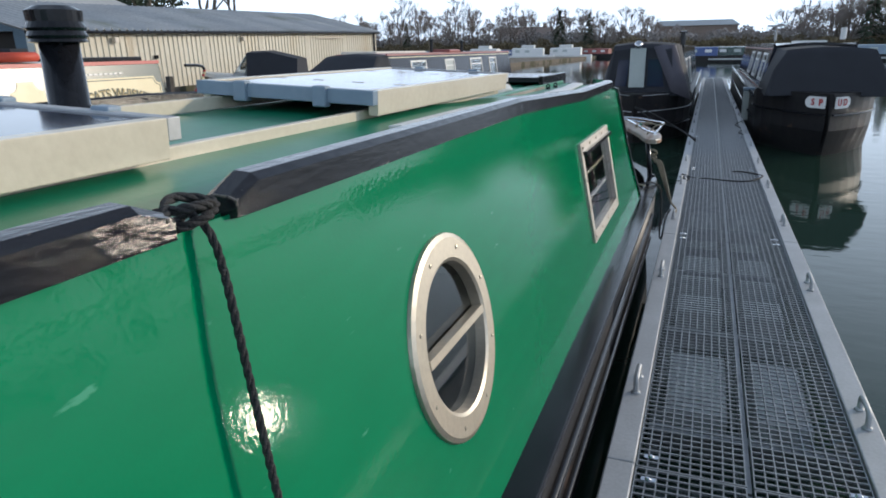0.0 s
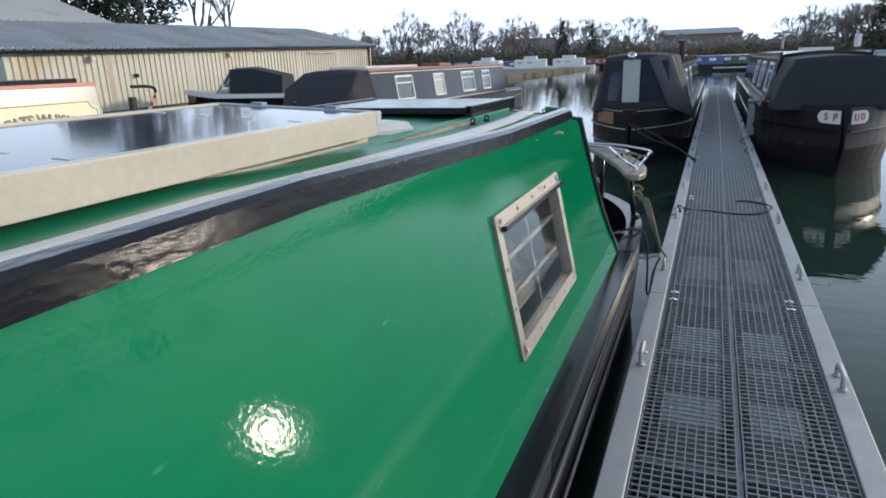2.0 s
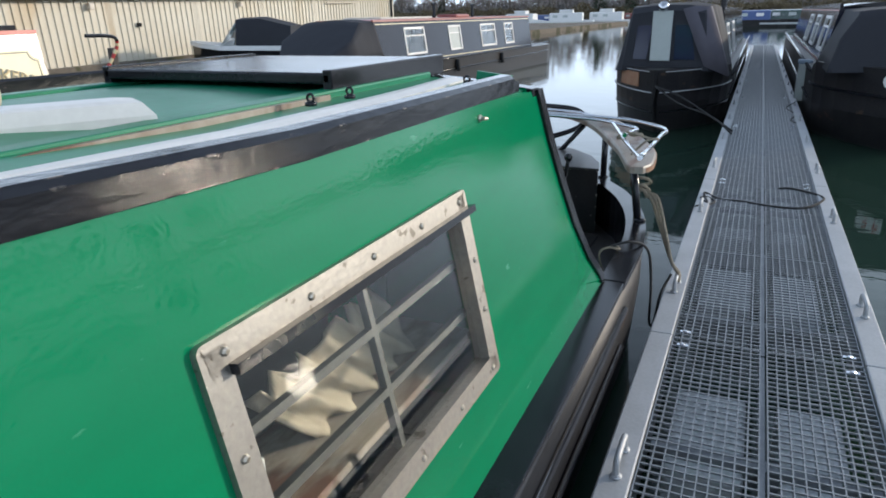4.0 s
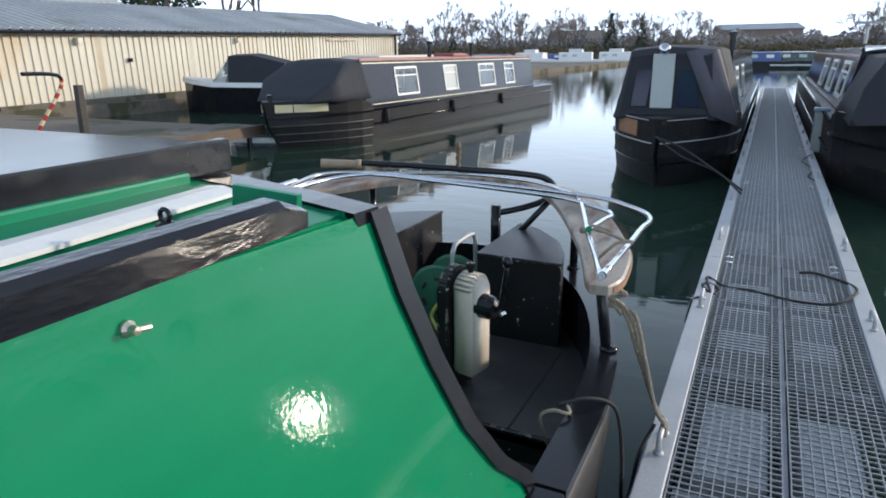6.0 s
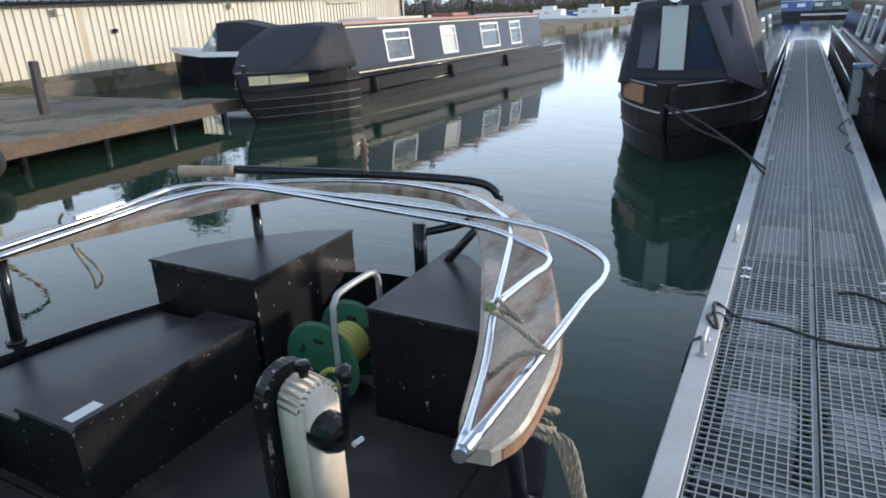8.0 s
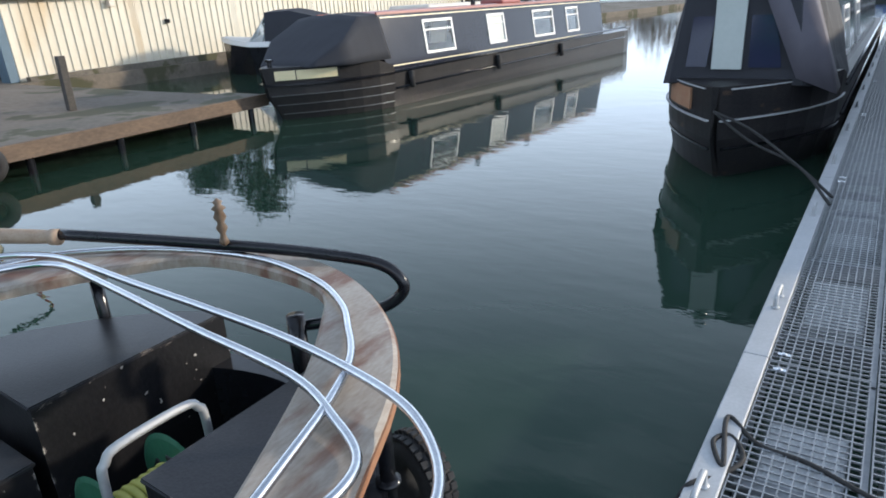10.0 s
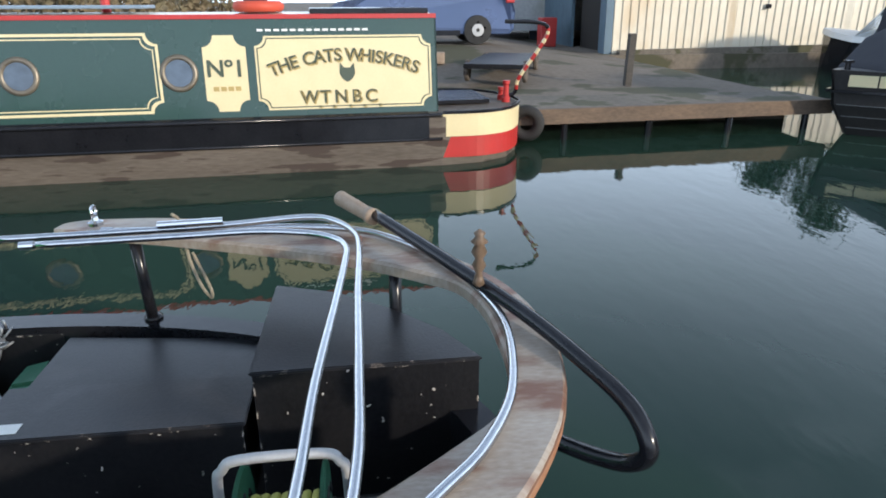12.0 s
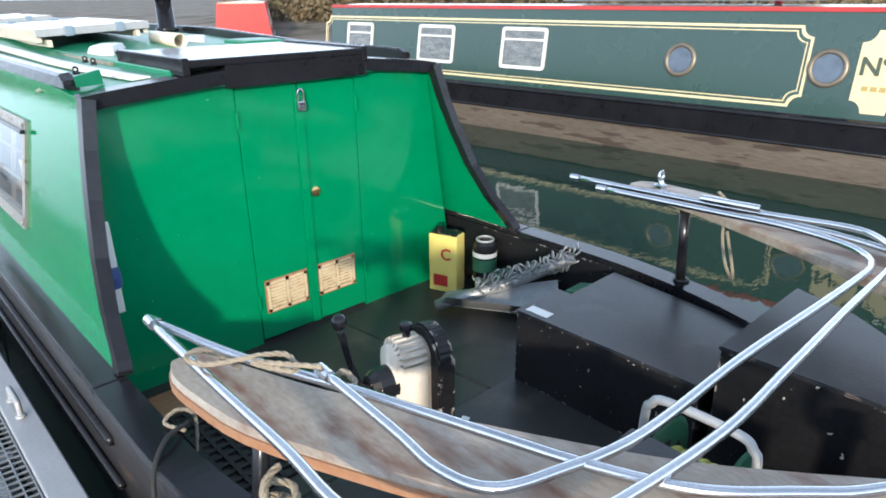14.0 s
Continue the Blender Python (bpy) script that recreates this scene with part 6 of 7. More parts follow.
# its windows and portholes on the near side
for a, b in ((4.82, 5.57), (3.20, 3.94), (1.50, 2.15)):
    u0, u1 = cs_local(b), cs_local(a)
    wf = part("window", rim_frame(CA, u0, u1, 0.56 + zb, 1.10 + zb, 0.045, 0.02, 0.05), WHITE, cats, "white framed cabin window")
    bm = bmesh.new()
    plate(bm, lambda q, v: CA(q, v, 0.003), u0 + 0.02, u1 - 0.02, 0.58 + zb, 1.08 + zb)
    part("pane", thick(bm, 0.004), mat("grey_reflective_pane", (0.20, 0.22, 0.23), (0.06, 0.07, 0.075), rough=0.06, scale=5, fine=20, bump=0.08, stretch=(1, 1, 4)), wf, "grey reflecting pane")
    q = 0.93 + zb
    bm = bmesh.new()
    hexa(bm, [CA(u0, q, 0.003), CA(u1, q, 0.003), CA(u1, q, 0.016), CA(u0, q, 0.016)], [CA(u0, q + 0.025, 0.003), CA(u1, q + 0.025, 0.003), CA(u1, q + 0.025, 0.016), CA(u0, q + 0.025, 0.016)])
    part("glazing_bar", bm, WHITE, wf)
PORT_GLASS = mat("blue_grey_port_glass", (0.10, 0.14, 0.20), (0.05, 0.07, 0.10), rough=0.05, scale=3, fine=9, bump=0.0)
PORT_RIM = mat("tarnished_port_rim", (0.22, 0.19, 0.15), (0.17, 0.145, 0.11), rough=0.4, metal=0.6, scale=9, fine=60)
for py in (8.92, 7.40):
    u = cs_local(py)
    bm = bmesh.new()
    n = 30
    rows = [[bm.verts.new(CA(u + r * math.cos(t), 0.80 + zb + r * math.sin(t), o)) for t in (2 * math.pi * k / n for k in range(n))] for r, o in ((0.19, 0.0), (0.185, 0.02), (0.145, 0.026), (0.135, 0.004))]
    for r0, r1 in zip(rows, rows[1:]):
        for k in range(n):
            bm.faces.new((r0[k], r0[(k + 1) % n], r1[(k + 1) % n], r1[k]))
    pr = part("porthole", bm, PORT_RIM, cats, "tarnished metal porthole ring", smooth=True)
    bm = bmesh.new()
    bm.faces.new([bm.verts.new(CA(u + 0.137 * math.cos(t), 0.80 + zb + 0.137 * math.sin(t), 0.005)) for t in (2 * math.pi * k / n for k in range(n))])
    part("pane", thick(bm, 0.003), PORT_GLASS, pr)
# black upper hull band, counter colours
bm = bmesh.new()
loft(bm, [[(-1.035, u, 0.30), (-1.03, u, 0.585), (-0.97, u, 0.615), (-0.90, u, 0.61)] for u in (1.25, 6, 12.4)], closed=False, caps=False)
part("hull_band", thick(bm, 0.012), BLACK, cats, "black upper hull band")


def counter_ring(z0, z1, e, m, nm, lab=""):
    pts = [(-0.98, 1.12), (-0.955, 0.62), (-0.75, 0.26), (-0.34, 0.02), (0, -0.03), (0.34, 0.02), (0.75, 0.26), (0.955, 0.62), (0.98, 1.12)]
    sm = spline([(a, b, 0) for a, b in pts], 5)
    bm = bmesh.new()
    loft(bm, [[(p.x * (1 + e), p.y - e * 0.8, z0), (p.x * (1 + e), p.y - e * 0.8, z1)] for p in sm], closed=False, caps=False)
    part(nm, thick(bm, 0.02), m, cats, lab, smooth=False)


counter_ring(0.33, 0.585, 0.035, CREAM, "counter_band", "cream painted counter band")
counter_ring(0.09, 0.325, 0.028, RED, "counter_band", "red painted counter band")
counter_ring(0.585, 0.62, 0.045, BLACK, "counter_rim")
bm = bmesh.new()
hexa(bm, [(-0.45, 0.40, 0.615), (0.45, 0.40, 0.615), (0.5, 1.08, 0.615), (-0.5, 1.08, 0.615)], [(-0.45, 0.40, 0.66), (0.45, 0.40, 0.66), (0.5, 1.08, 0.66), (-0.5, 1.08, 0.66)])
part("stern_hatch", bm, BLACK, cats)
for x, h in ((-0.33, 0.26), (-0.12, 0.16)):
    bm = bmesh.new()
    lathe(bm, [(0.05, 0.60), (0.05, 0.66), (0.035, 0.67), (0.035, 0.60 + h - 0.05), (0.045, 0.60 + h - 0.04), (0.045, 0.60 + h), (0, 0.60 + h)], 14, (x, 0.16, 0))
    part("dolly", bm, RED, cats, "red painted mooring dolly")
# striped swan-neck tiller
stripes = [(-0.2, 0.16, 0.64), (-0.24, 0.02, 0.70), (-0.29, 0.0, 0.86), (-0.34, -0.10, 1.04), (-0.40, -0.22, 1.24), (-0.44, -0.30, 1.40), (-0.47, -0.27, 1.50), (-0.5, -0.10, 1.54), (-0.52, 0.25, 1.55)]
sp = spline(stripes, 6)
for k in range(0, len(sp) - 2, 2):
    m = BLACK if k < 8 or k > 32 else (RED, CREAM)[(k // 2) % 2]
    part("tiller_section", tube(bmesh.new(), sp[k:k + 3], 0.024, 8, 0), m, cats)
# roof clutter of that boat
def roof_box(name, u0, u1, x0, x1, z0, z1, m, lab, cat):
    t = thing(name, -8.27, 12.78, WATER_Z, 184, lab, cat)
    part("body", boxed(x0, x1, u0, u1, z0, z1, bevel=0.012), m, t)
    return t


roof_box("solar_panel", cs_local(8.6), cs_local(5.6), -0.55, 0.1, 1.70, 1.735, GREY_BLUE, "long grey flat solar panel on the boat roof", "solar panel")
ringb = thing("life_ring", -8.27, 12.78, WATER_Z, 184, "orange life ring lying on the boat roof", "life ring")
part("ring", ring_tube(bmesh.new(), (-0.25, cs_local(9.75), 1.72), 0.22, 0.06, "z", 28, 10), mat("orange_red_cover", (0.55, 0.075, 0.035), (0.48, 0.06, 0.03), rough=0.5), ringb, smooth=True)
roof_box("dark_bundle", cs_local(9.85), cs_local(9.6), -0.4, -0.15, 1.74, 1.82, CANVAS, "dark cloth bundle beside the life ring", "bundle")
roof_box("roof_hatch", cs_local(11.62), cs_local(10.3), -0.5, 0.5, 1.64, 1.70, BLACK, "dark sliding hatch on the boat roof", "hatch")
rp = thing("red_pole", -8.27, 12.78, WATER_Z, 184, "short red pole standing on the boat roof", "pole")
bm = bmesh.new()
tube(bm, [(0.2, cs_local(8.05), 1.64), (0.2, cs_local(8.05), 2.1)], 0.05, 10, 0)
part("tube", bm, RED, rp)

# ---- the black narrowboat with the canvas stern, by the shed ----
fw = []
for a, b, st in ((20.68, 21.64, ""), (22.99, 23.69, "pale"), (25.05, 26.1, ""), (26.88, 27.58, "")):
    fw.append((a - 17.3, b - 17.3, 0.58 + zb, 1.17 + zb) + ((st,) if st else ()))
fb, fat, fi = narrowboat("narrowboat", -8.32, 17.3, -2.2, "dark blue-black narrowboat with a black canvas bow cover beside the shed", length=14.35, prow=0.25, gun=0.64, cab0=2.1, cab1=11.9, cabh=0.96,
                         side_mat=NAVY, roof_mat=RED_ROOF, windows=fw, line=CREAM, stripe=RED_ROOF, hull_mat=mat("grey_black_hull", (0.022, 0.021, 0.022), (0.038, 0.035, 0.034), rough=0.3, scale=2, fine=20, bump=0.1, spec=0.3))


def canvas_cover(b, y0, y1, y2, w0, w1, z0, z1, wt, m=CANVAS, lean=0.0):
    """A pram cover: leans up from (y0, z0) to the ridge y1..y2 at z1."""
    n = 9
    def prof(y, w, zt, zb_, wt_):
        pts = [(-w, y, zb_)]
        for k in range(n + 1):
            t = k / n
            pts.append((-wt_ + 2 * wt_ * t, y, zt + 0.06 * (1 - (2 * t - 1) ** 2) * min(1, (zt - zb_))))
        pts.append((w, y, zb_))
        return pts
    bm = bmesh.new()
    loft(bm, [prof(y0, w0, z0 + 0.02, z0, w0 * 0.96), prof(y0 + (y1 - y0) * 0.5, w1, z0 + (z1 - z0) * 0.52, z0, w1 * 0.92), prof(y1, w1, z1 - 0.02, z0, wt), prof((y1 + y2) / 2, w1, z1 - 0.03, z0, wt), prof(y2, w1, z1, z0, wt)])
    bmesh.ops.subdivide_edges(bm, edges=bm.edges[:], cuts=3, use_grid_fill=True)
    for v in bm.verts:
        v.co += Vector((1, 0.5, 0.6)) * 0.02 * noise.noise(v.co * 2.3) + Vector((0.5, 1, 0)) * 0.012 * noise.noise(v.co * 6)
    return part("canvas_cover", bm, m, b, "black canvas pram cover", smooth=True)


canvas_cover(fb, 0.50, 1.65, 2.15, 0.62, 1.0, 0.86, 1.62, 0.74)
for s_ in (-1, 1):
    prow_band(fb, 1.02, 0.64, 0.25, s_, 0.14, 0.40, 0.68, 0.83, CREAM, "bow_panel", "cream painted bow panel")
    prow_band(fb, 1.02, 0.64, 0.25, s_, 0.415, 1.0, 0.68, 0.83, CREAM, "bow_panel", "cream painted bow panel")
    for z in (0.42, 0.26, 0.10):
        prow_band(fb, 1.02, 0.64, 0.25, s_, 0.03, 2.15, z, z + 0.010, GALV, "rubbing_strake", "", 0.010)
    prow_band(fb, 1.02, 0.64, 0.25, s_, 0.01, 2.15, 0.59, 0.63, BLACK, "rubbing_strake", "", 0.02)
bm = bmesh.new()
lathe(bm, [(0.04, 0.86), (0.035, 0.97), (0.07, 0.98), (0.07, 1.01), (0, 1.02)], 14, (0, 0.2, 0))
part("bollard", bm, BLACK, fb)
for u, h in ((6.2, 0.28), (8.7, 0.26)):
    bm = bmesh.new()
    lathe(bm, [(0.07, 1.62), (0.07, 1.66), (0.055, 1.66), (0.055, 1.60 + h + 0.1), (0.085, 1.60 + h + 0.1), (0.085, 1.6 + h + 0.16), (0, 1.6 + h + 0.17)], 14, (0.1, u, 0))
    part("chimney", bm, BLACK, fb)
bm = bmesh.new()
box(bm, -0.3, 0.35, 7.1, 8.0, 1.62, 1.74, bevel=0.05)
part("roof_box", bm, RED_ROOF, fb)
for k in range(3):
    bm = bmesh.new()
    tube(bm, [(1.06, 2.6 + 3.1 * k, 0.60), (1.08, 2.6 + 3.1 * k, 0.30)], 0.055, 10, 2)
    part("fender", bm, RUBBER, fb, smooth=True)

# ---- the boat with the pale panel, moored to the pontoon ahead ----
pb, pat, pi_ = narrowboat("narrowboat", -1.05, 16.25, 0, "black narrowboat with a dark canvas bow cover and pale panel", w=1.80, length=17, prow=0.20, gun=0.72, cab0=3.0, cab1=13.6, cabh=0.98, side_mat=NAVY, roof_mat=BLACK,
                          windows=((3.6, 4.5, 0.86, 1.45), (6.0, 6.9, 0.86, 1.45)))
bm = bmesh.new()
cov = [(0.72, 0.62, 0.86, 0.50, 1.66), (0.80, 0.70, 0.84, 0.52, 1.74), (1.5, 0.86, 0.80, 0.58, 1.78), (3.05, 0.88, 0.74, 0.60, 1.74)]
loft(bm, [[(-w, y, z0)] + [(-w + (w - wt) * k / 4 , y, z0 + (z1 - z0) * k / 4) for k in (1, 2, 3, 4)] + [(-wt * 0.5, y, z1 + 0.03), (0, y, z1 + 0.04), (wt * 0.5, y, z1 + 0.03)] + [(w - (w - wt) * k / 4, y, z0 + (z1 - z0) * k / 4) for k in (4, 3, 2, 1)] + [(w, y, z0)] for y, w, z0, wt, z1 in cov])
bmesh.ops.subdivide_edges(bm, edges=[e for e in bm.edges if abs(e.verts[0].co.y - e.verts[1].co.y) > 0.3], cuts=5, use_grid_fill=True)
for v in bm.verts:
    if v.co.y > 0.85:
        v.co += Vector((1, 0.2, 0.5)) * 0.035 * noise.noise(v.co * 2.6)
part("canvas_cover", bm, CANVAS, pb, "dark canvas bow cover")
for x0, x1 in ((0.13, 0.42), (-0.46, -0.26)):
    bm = bmesh.new()
    hexa(bm, [(x0, 0.70, 1.02), (x1, 0.70, 1.02), (x1, 0.72, 1.02), (x0, 0.72, 1.02)], [(x0 * 0.9, 0.70, 1.5), (x1 * 0.8, 0.70, 1.5), (x1 * 0.8, 0.72, 1.5), (x0 * 0.9, 0.72, 1.5)])
    part("cover_window", bm, SOLAR, pb, "dark clear window in the cover")
part("clear_panel", boxed(-0.21, 0.07, 0.685, 0.715, 1.0, 1.70, bevel=0.006), PANEL, pb, "pale green window panel in the cover")
bm = bmesh.new()
flap = [((0.56, 0.93), (0.20, 1.72)), ((0.72, 0.86), (0.36, 1.76)), ((0.90, 0.78), (0.55, 1.75))]
loft(bm, [[(x + dx, 0.66 + 0.06 * i, z) for (x, z), dx in ((lo, 0), (((lo[0] + hi[0]) / 2, (lo[1] + hi[1]) / 2), 0.02), (hi, 0))] + [(x, 0.72 + 0.30 * i, z) for x, z in (hi, ((lo[0] + hi[0]) / 2, (lo[1] + hi[1]) / 2), lo)] for i, (lo, hi) in enumerate(flap)])
part("side_flap", bm, CANVAS_GREY, pb, "grey purple canvas side flap", smooth=True)
bm = bmesh.new()
lathe(bm, [(0.0, -0.05), (0.05, -0.045), (0.075, 0.0), (0.07, 0.03), (0.0, 0.035)], 18, (-0.07, 0.66, 1.76), "y")
part("lamp", bm, CHROME, pb, "chrome headlamp", smooth=True)
bm = bmesh.new()
lathe(bm, [(0.07, 1.7), (0.06, 1.72), (0.06, 2.0), (0.09, 2.0), (0.09, 2.05), (0, 2.06)], 14, (0.55, 4.4, 0))
part("chimney", bm, BLACK, pb)
for s_ in (-1, 1):
    prow_band(pb, 0.90, 0.72, 0.20, s_, 0.03, 2.15, 0.60, 0.614, ALU, "rubbing_strake", "", 0.014)
    prow_band(pb, 0.90, 0.72, 0.20, s_, 0.03, 2.15, 0.30, 0.33, BLACK, "rubbing_strake", "", 0.016)
    prow_band(pb, 0.90, 0.72, 0.20, s_, 0.10, 0.95, 0.885, 0.897, ALU, "coach_line", "", 0.008)
prow_band(pb, 0.90, 0.72, 0.20, -1, 0.35, 0.95, 0.66, 0.86, WOOD_EDGE, "bow_panel", "brown painted bow panel")
for k in range(2):
    bm = bmesh.new()
    tube(bm, [(0.0, 0.0, 0.70), (0.35, -0.2, 0.60 - 0.1 * k), (0.8, -0.6, 0.40), (1.08, -1.0 - 0.2 * k, 0.29)], 0.012, 6, 5)
    part("stern_line", bm, ROPE_BLACK, pb, smooth=True)

# ---- the black boat on the other side of the pontoon ----
sb, sat, si = narrowboat("narrowboat", 1.90, 15.6, 0, "black narrowboat with a canvas bow cover and white name plates", w=1.90, length=17, prow=0.16, gun=0.84, cab0=2.6, cab1=13.6, cabh=0.86, side_mat=NAVY, roof_mat=BLACK,
                         windows=((3.3, 4.3, 1.05, 1.55), (5.4, 6.4, 1.05, 1.55), (7.5, 8.5, 1.05, 1.55)), line=RED_ROOF)
canvas_cover(sb, 0.62, 0.72, 2.65, 0.80, 0.88, 0.92, 1.66, 0.62, CANVAS)
for s_, tx in ((-1, "SP"), (1, "UD")):
    bm = bmesh.new()
    us = [0.03 + 0.29 * k / 14 for k in range(15)]
    rows = []
    for k, u in enumerate(us):
        e = max(0.0, (k - 10) / 4)
        hh = 0.088 * math.sqrt(max(0.06, 1 - e * e))
        rows.append([prow_point(0.95, 0.84, 0.16, u, z, s_, o) for z, o in ((0.86 - hh, 0.004), (0.86 - hh, 0.02), (0.86 + hh, 0.02), (0.86 + hh, 0.004))])
    loft(bm, rows)
    part("name_plate", bm, WHITE, sb, "white name plate with one rounded end")
    for k, ch in enumerate(tx):
        u = (0.20, 0.085)[k] if s_ < 0 else (0.085, 0.20)[k]
        p0, p1 = (Vector(prow_point(0.95, 0.84, 0.16, q, 0.86, s_, 0.024)) for q in (u - 0.02, u + 0.02))
        dd = (p1 - p0) * s_
        text_mesh("lettering", ch, 0.14, RED, sb, Matrix.Translation((p0 + p1) / 2 - Vector((0, 0.004, 0))) @ pose(0, 0, 0, 90, 0, math.degrees(math.atan2(dd.y, dd.x))), 0.003, "red letter")
    prow_band(sb, 0.95, 0.84, 0.16, s_, 0.02, 2.15, 0.66, 0.69, BLACK, "rubbing_strake", "", 0.02)
bm = bmesh.new()
tube(bm, [(-0.70, 2.3, 1.80), (-0.70, 2.3, 2.05)], 0.02, 8, 0)
box(bm, -0.85, -0.55, 2.2, 2.4, 2.04, 2.07)
part("mast_bracket", bm, ALU, sb)
bm = bmesh.new()
tube(bm, [(0.40, 2.4, 1.80), (0.40, 2.4, 2.0)], 0.05, 10, 0)
part("flue", bm, WHITE, sb)
box_ = thing("service_post", 0.93, 19.2, 0.0, label="pale green shore power post at the pontoon edge", category="power post")
part("body", boxed(-0.09, 0.09, -0.09, 0.09, -0.05, 0.55, bevel=0.02), PANEL, box_)
part("head", boxed(-0.11, 0.11, -0.11, 0.11, 0.55, 0.62, bevel=0.02), GREY_BLUE, box_)

# ---- small cabin cruiser by the shed ----
cr = thing("cabin_cruiser", -17.0, 23.6, WATER_Z, -70, "small white and black cabin cruiser under a dark canvas", "cruiser", "moored boats")
bm = bmesh.new()
loft(bm, [[(-w * 0.7, y, -0.3), (w * 0.7, y, -0.3), (w, y, z), (-w, y, z)] for y, w, z in ((0, 0.15, 0.95), (0.5, 0.6, 0.88), (1.3, 0.95, 0.8), (4.5, 1.0, 0.75))])
part("hull", bm, BLACK, cr)
bm = bmesh.new()
loft(bm, [[(-w, y, z), (w, y, z), (w * 0.96, y, z + 0.14), (-w * 0.96, y, z + 0.14)] for y, w, z in ((-0.05, 0.17, 0.95), (0.5, 0.63, 0.88), (1.3, 0.98, 0.8), (4.5, 1.02, 0.75))])
part("topsides", bm, WHITE, cr, "white topside")
bm = bmesh.new()
loft(bm, [[(-0.8, 1.2, 0.9), (0.8, 1.2, 0.9), (0.62, 1.75, 1.65), (-0.62, 1.75, 1.65)], [(-0.88, 1.7, 0.9), (0.88, 1.7, 0.9), (0.70, 1.9, 1.72), (-0.70, 1.9, 1.72)]])
part("windscreen", bm, GLASS, cr)
bm = bmesh.new()
loft(bm, [[(-0.9, y, 0.88), (0.9, y, 0.88), (0.72, y, z), (0, y, z + 0.06), (-0.72, y, z)] for y, z in ((1.8, 1.72), (2.6, 1.74), (3.6, 1.5))])
part("canvas", bm, CANVAS, cr)
cr2 = thing("cabin_cruiser", -12.7, 27.0, WATER_Z, -4, "beige cabin boat moored behind the small cruiser", "cruiser", "moored boats")
part("hull", boxed(-1.0, 1.0, 0, 5.0, -0.3, 0.75, bevel=0.1), BLACK, cr2)
part("cabin", boxed(-0.85, 0.85, 0.3, 4.6, 0.75, 1.7, bevel=0.08), OFFWHITE, cr2)
wf = part("window", boxed(0.84, 0.87, 1.3, 2.2, 1.05, 1.5, bevel=0.01), WHITE, cr2)
part("pane", boxed(0.865, 0.875, 1.37, 2.13, 1.1, 1.45), NAVY, wf)

# ---- shed ----
SX, SY0, SY1, EAVE = -18.1, 17.75, 39.2, 2.28
shed = thing("shed", SX, SY0, 0.12, label="long cream profiled-steel boatyard shed with a mossy corrugated roof", category="shed")
shed.matrix_basis = pose(SX, SY0, 0.08, 0.9)
PITCH = 0.235


def sheet_profile(y0, y1, x, z0, z1):
    bm = bmesh.new()
    y = y0
    pts = []
    while y < y1 - 0.01:
        pts += [(x, y), (x, y + PITCH * 0.70), (x + 0.035, y + PITCH * 0.76), (x + 0.035, y + PITCH * 0.94)]
        y += PITCH
    pts.append((x, y1))
    low, high = [bm.verts.new((*p, z0)) for p in pts], [bm.verts.new((*p, z1)) for p in pts]
    for a in range(len(pts) - 1):
        bm.faces.new((low[a], low[a + 1], high[a + 1], high[a]))
    return bm


L = SY1 - SY0
for k in range(6):
    a, b = L * k / 6, L * (k + 1) / 6
    bm = sheet_profile(a, b, 0, 0.02, EAVE - 0.12)
    part("wall_sheet", thick(bm, 0.004), SHED_RUST if k == 0 else SHED, shed)
part("back_wall", boxed(-8.6, -8.5, 0, L, 0, EAVE - 0.12), SHED, shed)
bm = bmesh.new()
loft(bm, [[(-8.5, y, 0), (-0.01, y, 0), (-0.01, y, EAVE - 0.2), (-4.3, y, EAVE + 0.78), (-8.5, y, EAVE - 0.2)] for y in (L - 0.1, L)])
part("end_wall", bm, BLUE_GREY, shed)
part("end_wall", boxed(-8.5, -3.2, 0, 0.1, 0, EAVE - 0.12), BLUE_GREY, shed)
part("corner_post", boxed(-0.45, 0.03, -0.06, 0.16, 0, EAVE - 0.1), BLUE_GREY, shed, "blue-grey corner post")
# solid dark panel fills the doorway; its colour is the shade inside
part("door_leaf", boxed(-3.1, -0.9, 0.3, 0.36, 0, EAVE - 0.2), DARK, shed, "dark panel painted as the shade inside the open doorway")
bm = bmesh.new()
loft(bm, [[(-8.5, y, EAVE - 0.2), (-0.01, y, EAVE - 0.2), (-4.3, y, EAVE + 0.78)] for y in (0.0, 0.1)])
part("gable_panel", bm, BLUE_GREY, shed)
part("downpipe", tube(bmesh.new(), [(0.06, L - 0.1, 0), (0.06, L - 0.1, EAVE - 0.15)], 0.05, 8, 0), BLACK, shed)
wave = 0.30


def roof_sheet(y0, y1):
    bm = bmesh.new()
    rows = []
    nn = int((y1 - y0) / wave * 6)
    for x, z in ((0.28, EAVE - 0.20), (-2.1, EAVE + 0.36), (-4.3, EAVE + 0.88)):
        rows.append([bm.verts.new((x, y0 + (y1 - y0) * i / nn, z + 0.05 * math.sin(2 * math.pi * (y0 + (y1 - y0) * i / nn) / wave))) for i in range(nn + 1)])
    for r0, r1 in zip(rows, rows[1:]):
        for i in range(nn):
            bm.faces.new((r0[i], r0[i + 1], r1[i + 1], r1[i]))
    return thick(bm, 0.008)


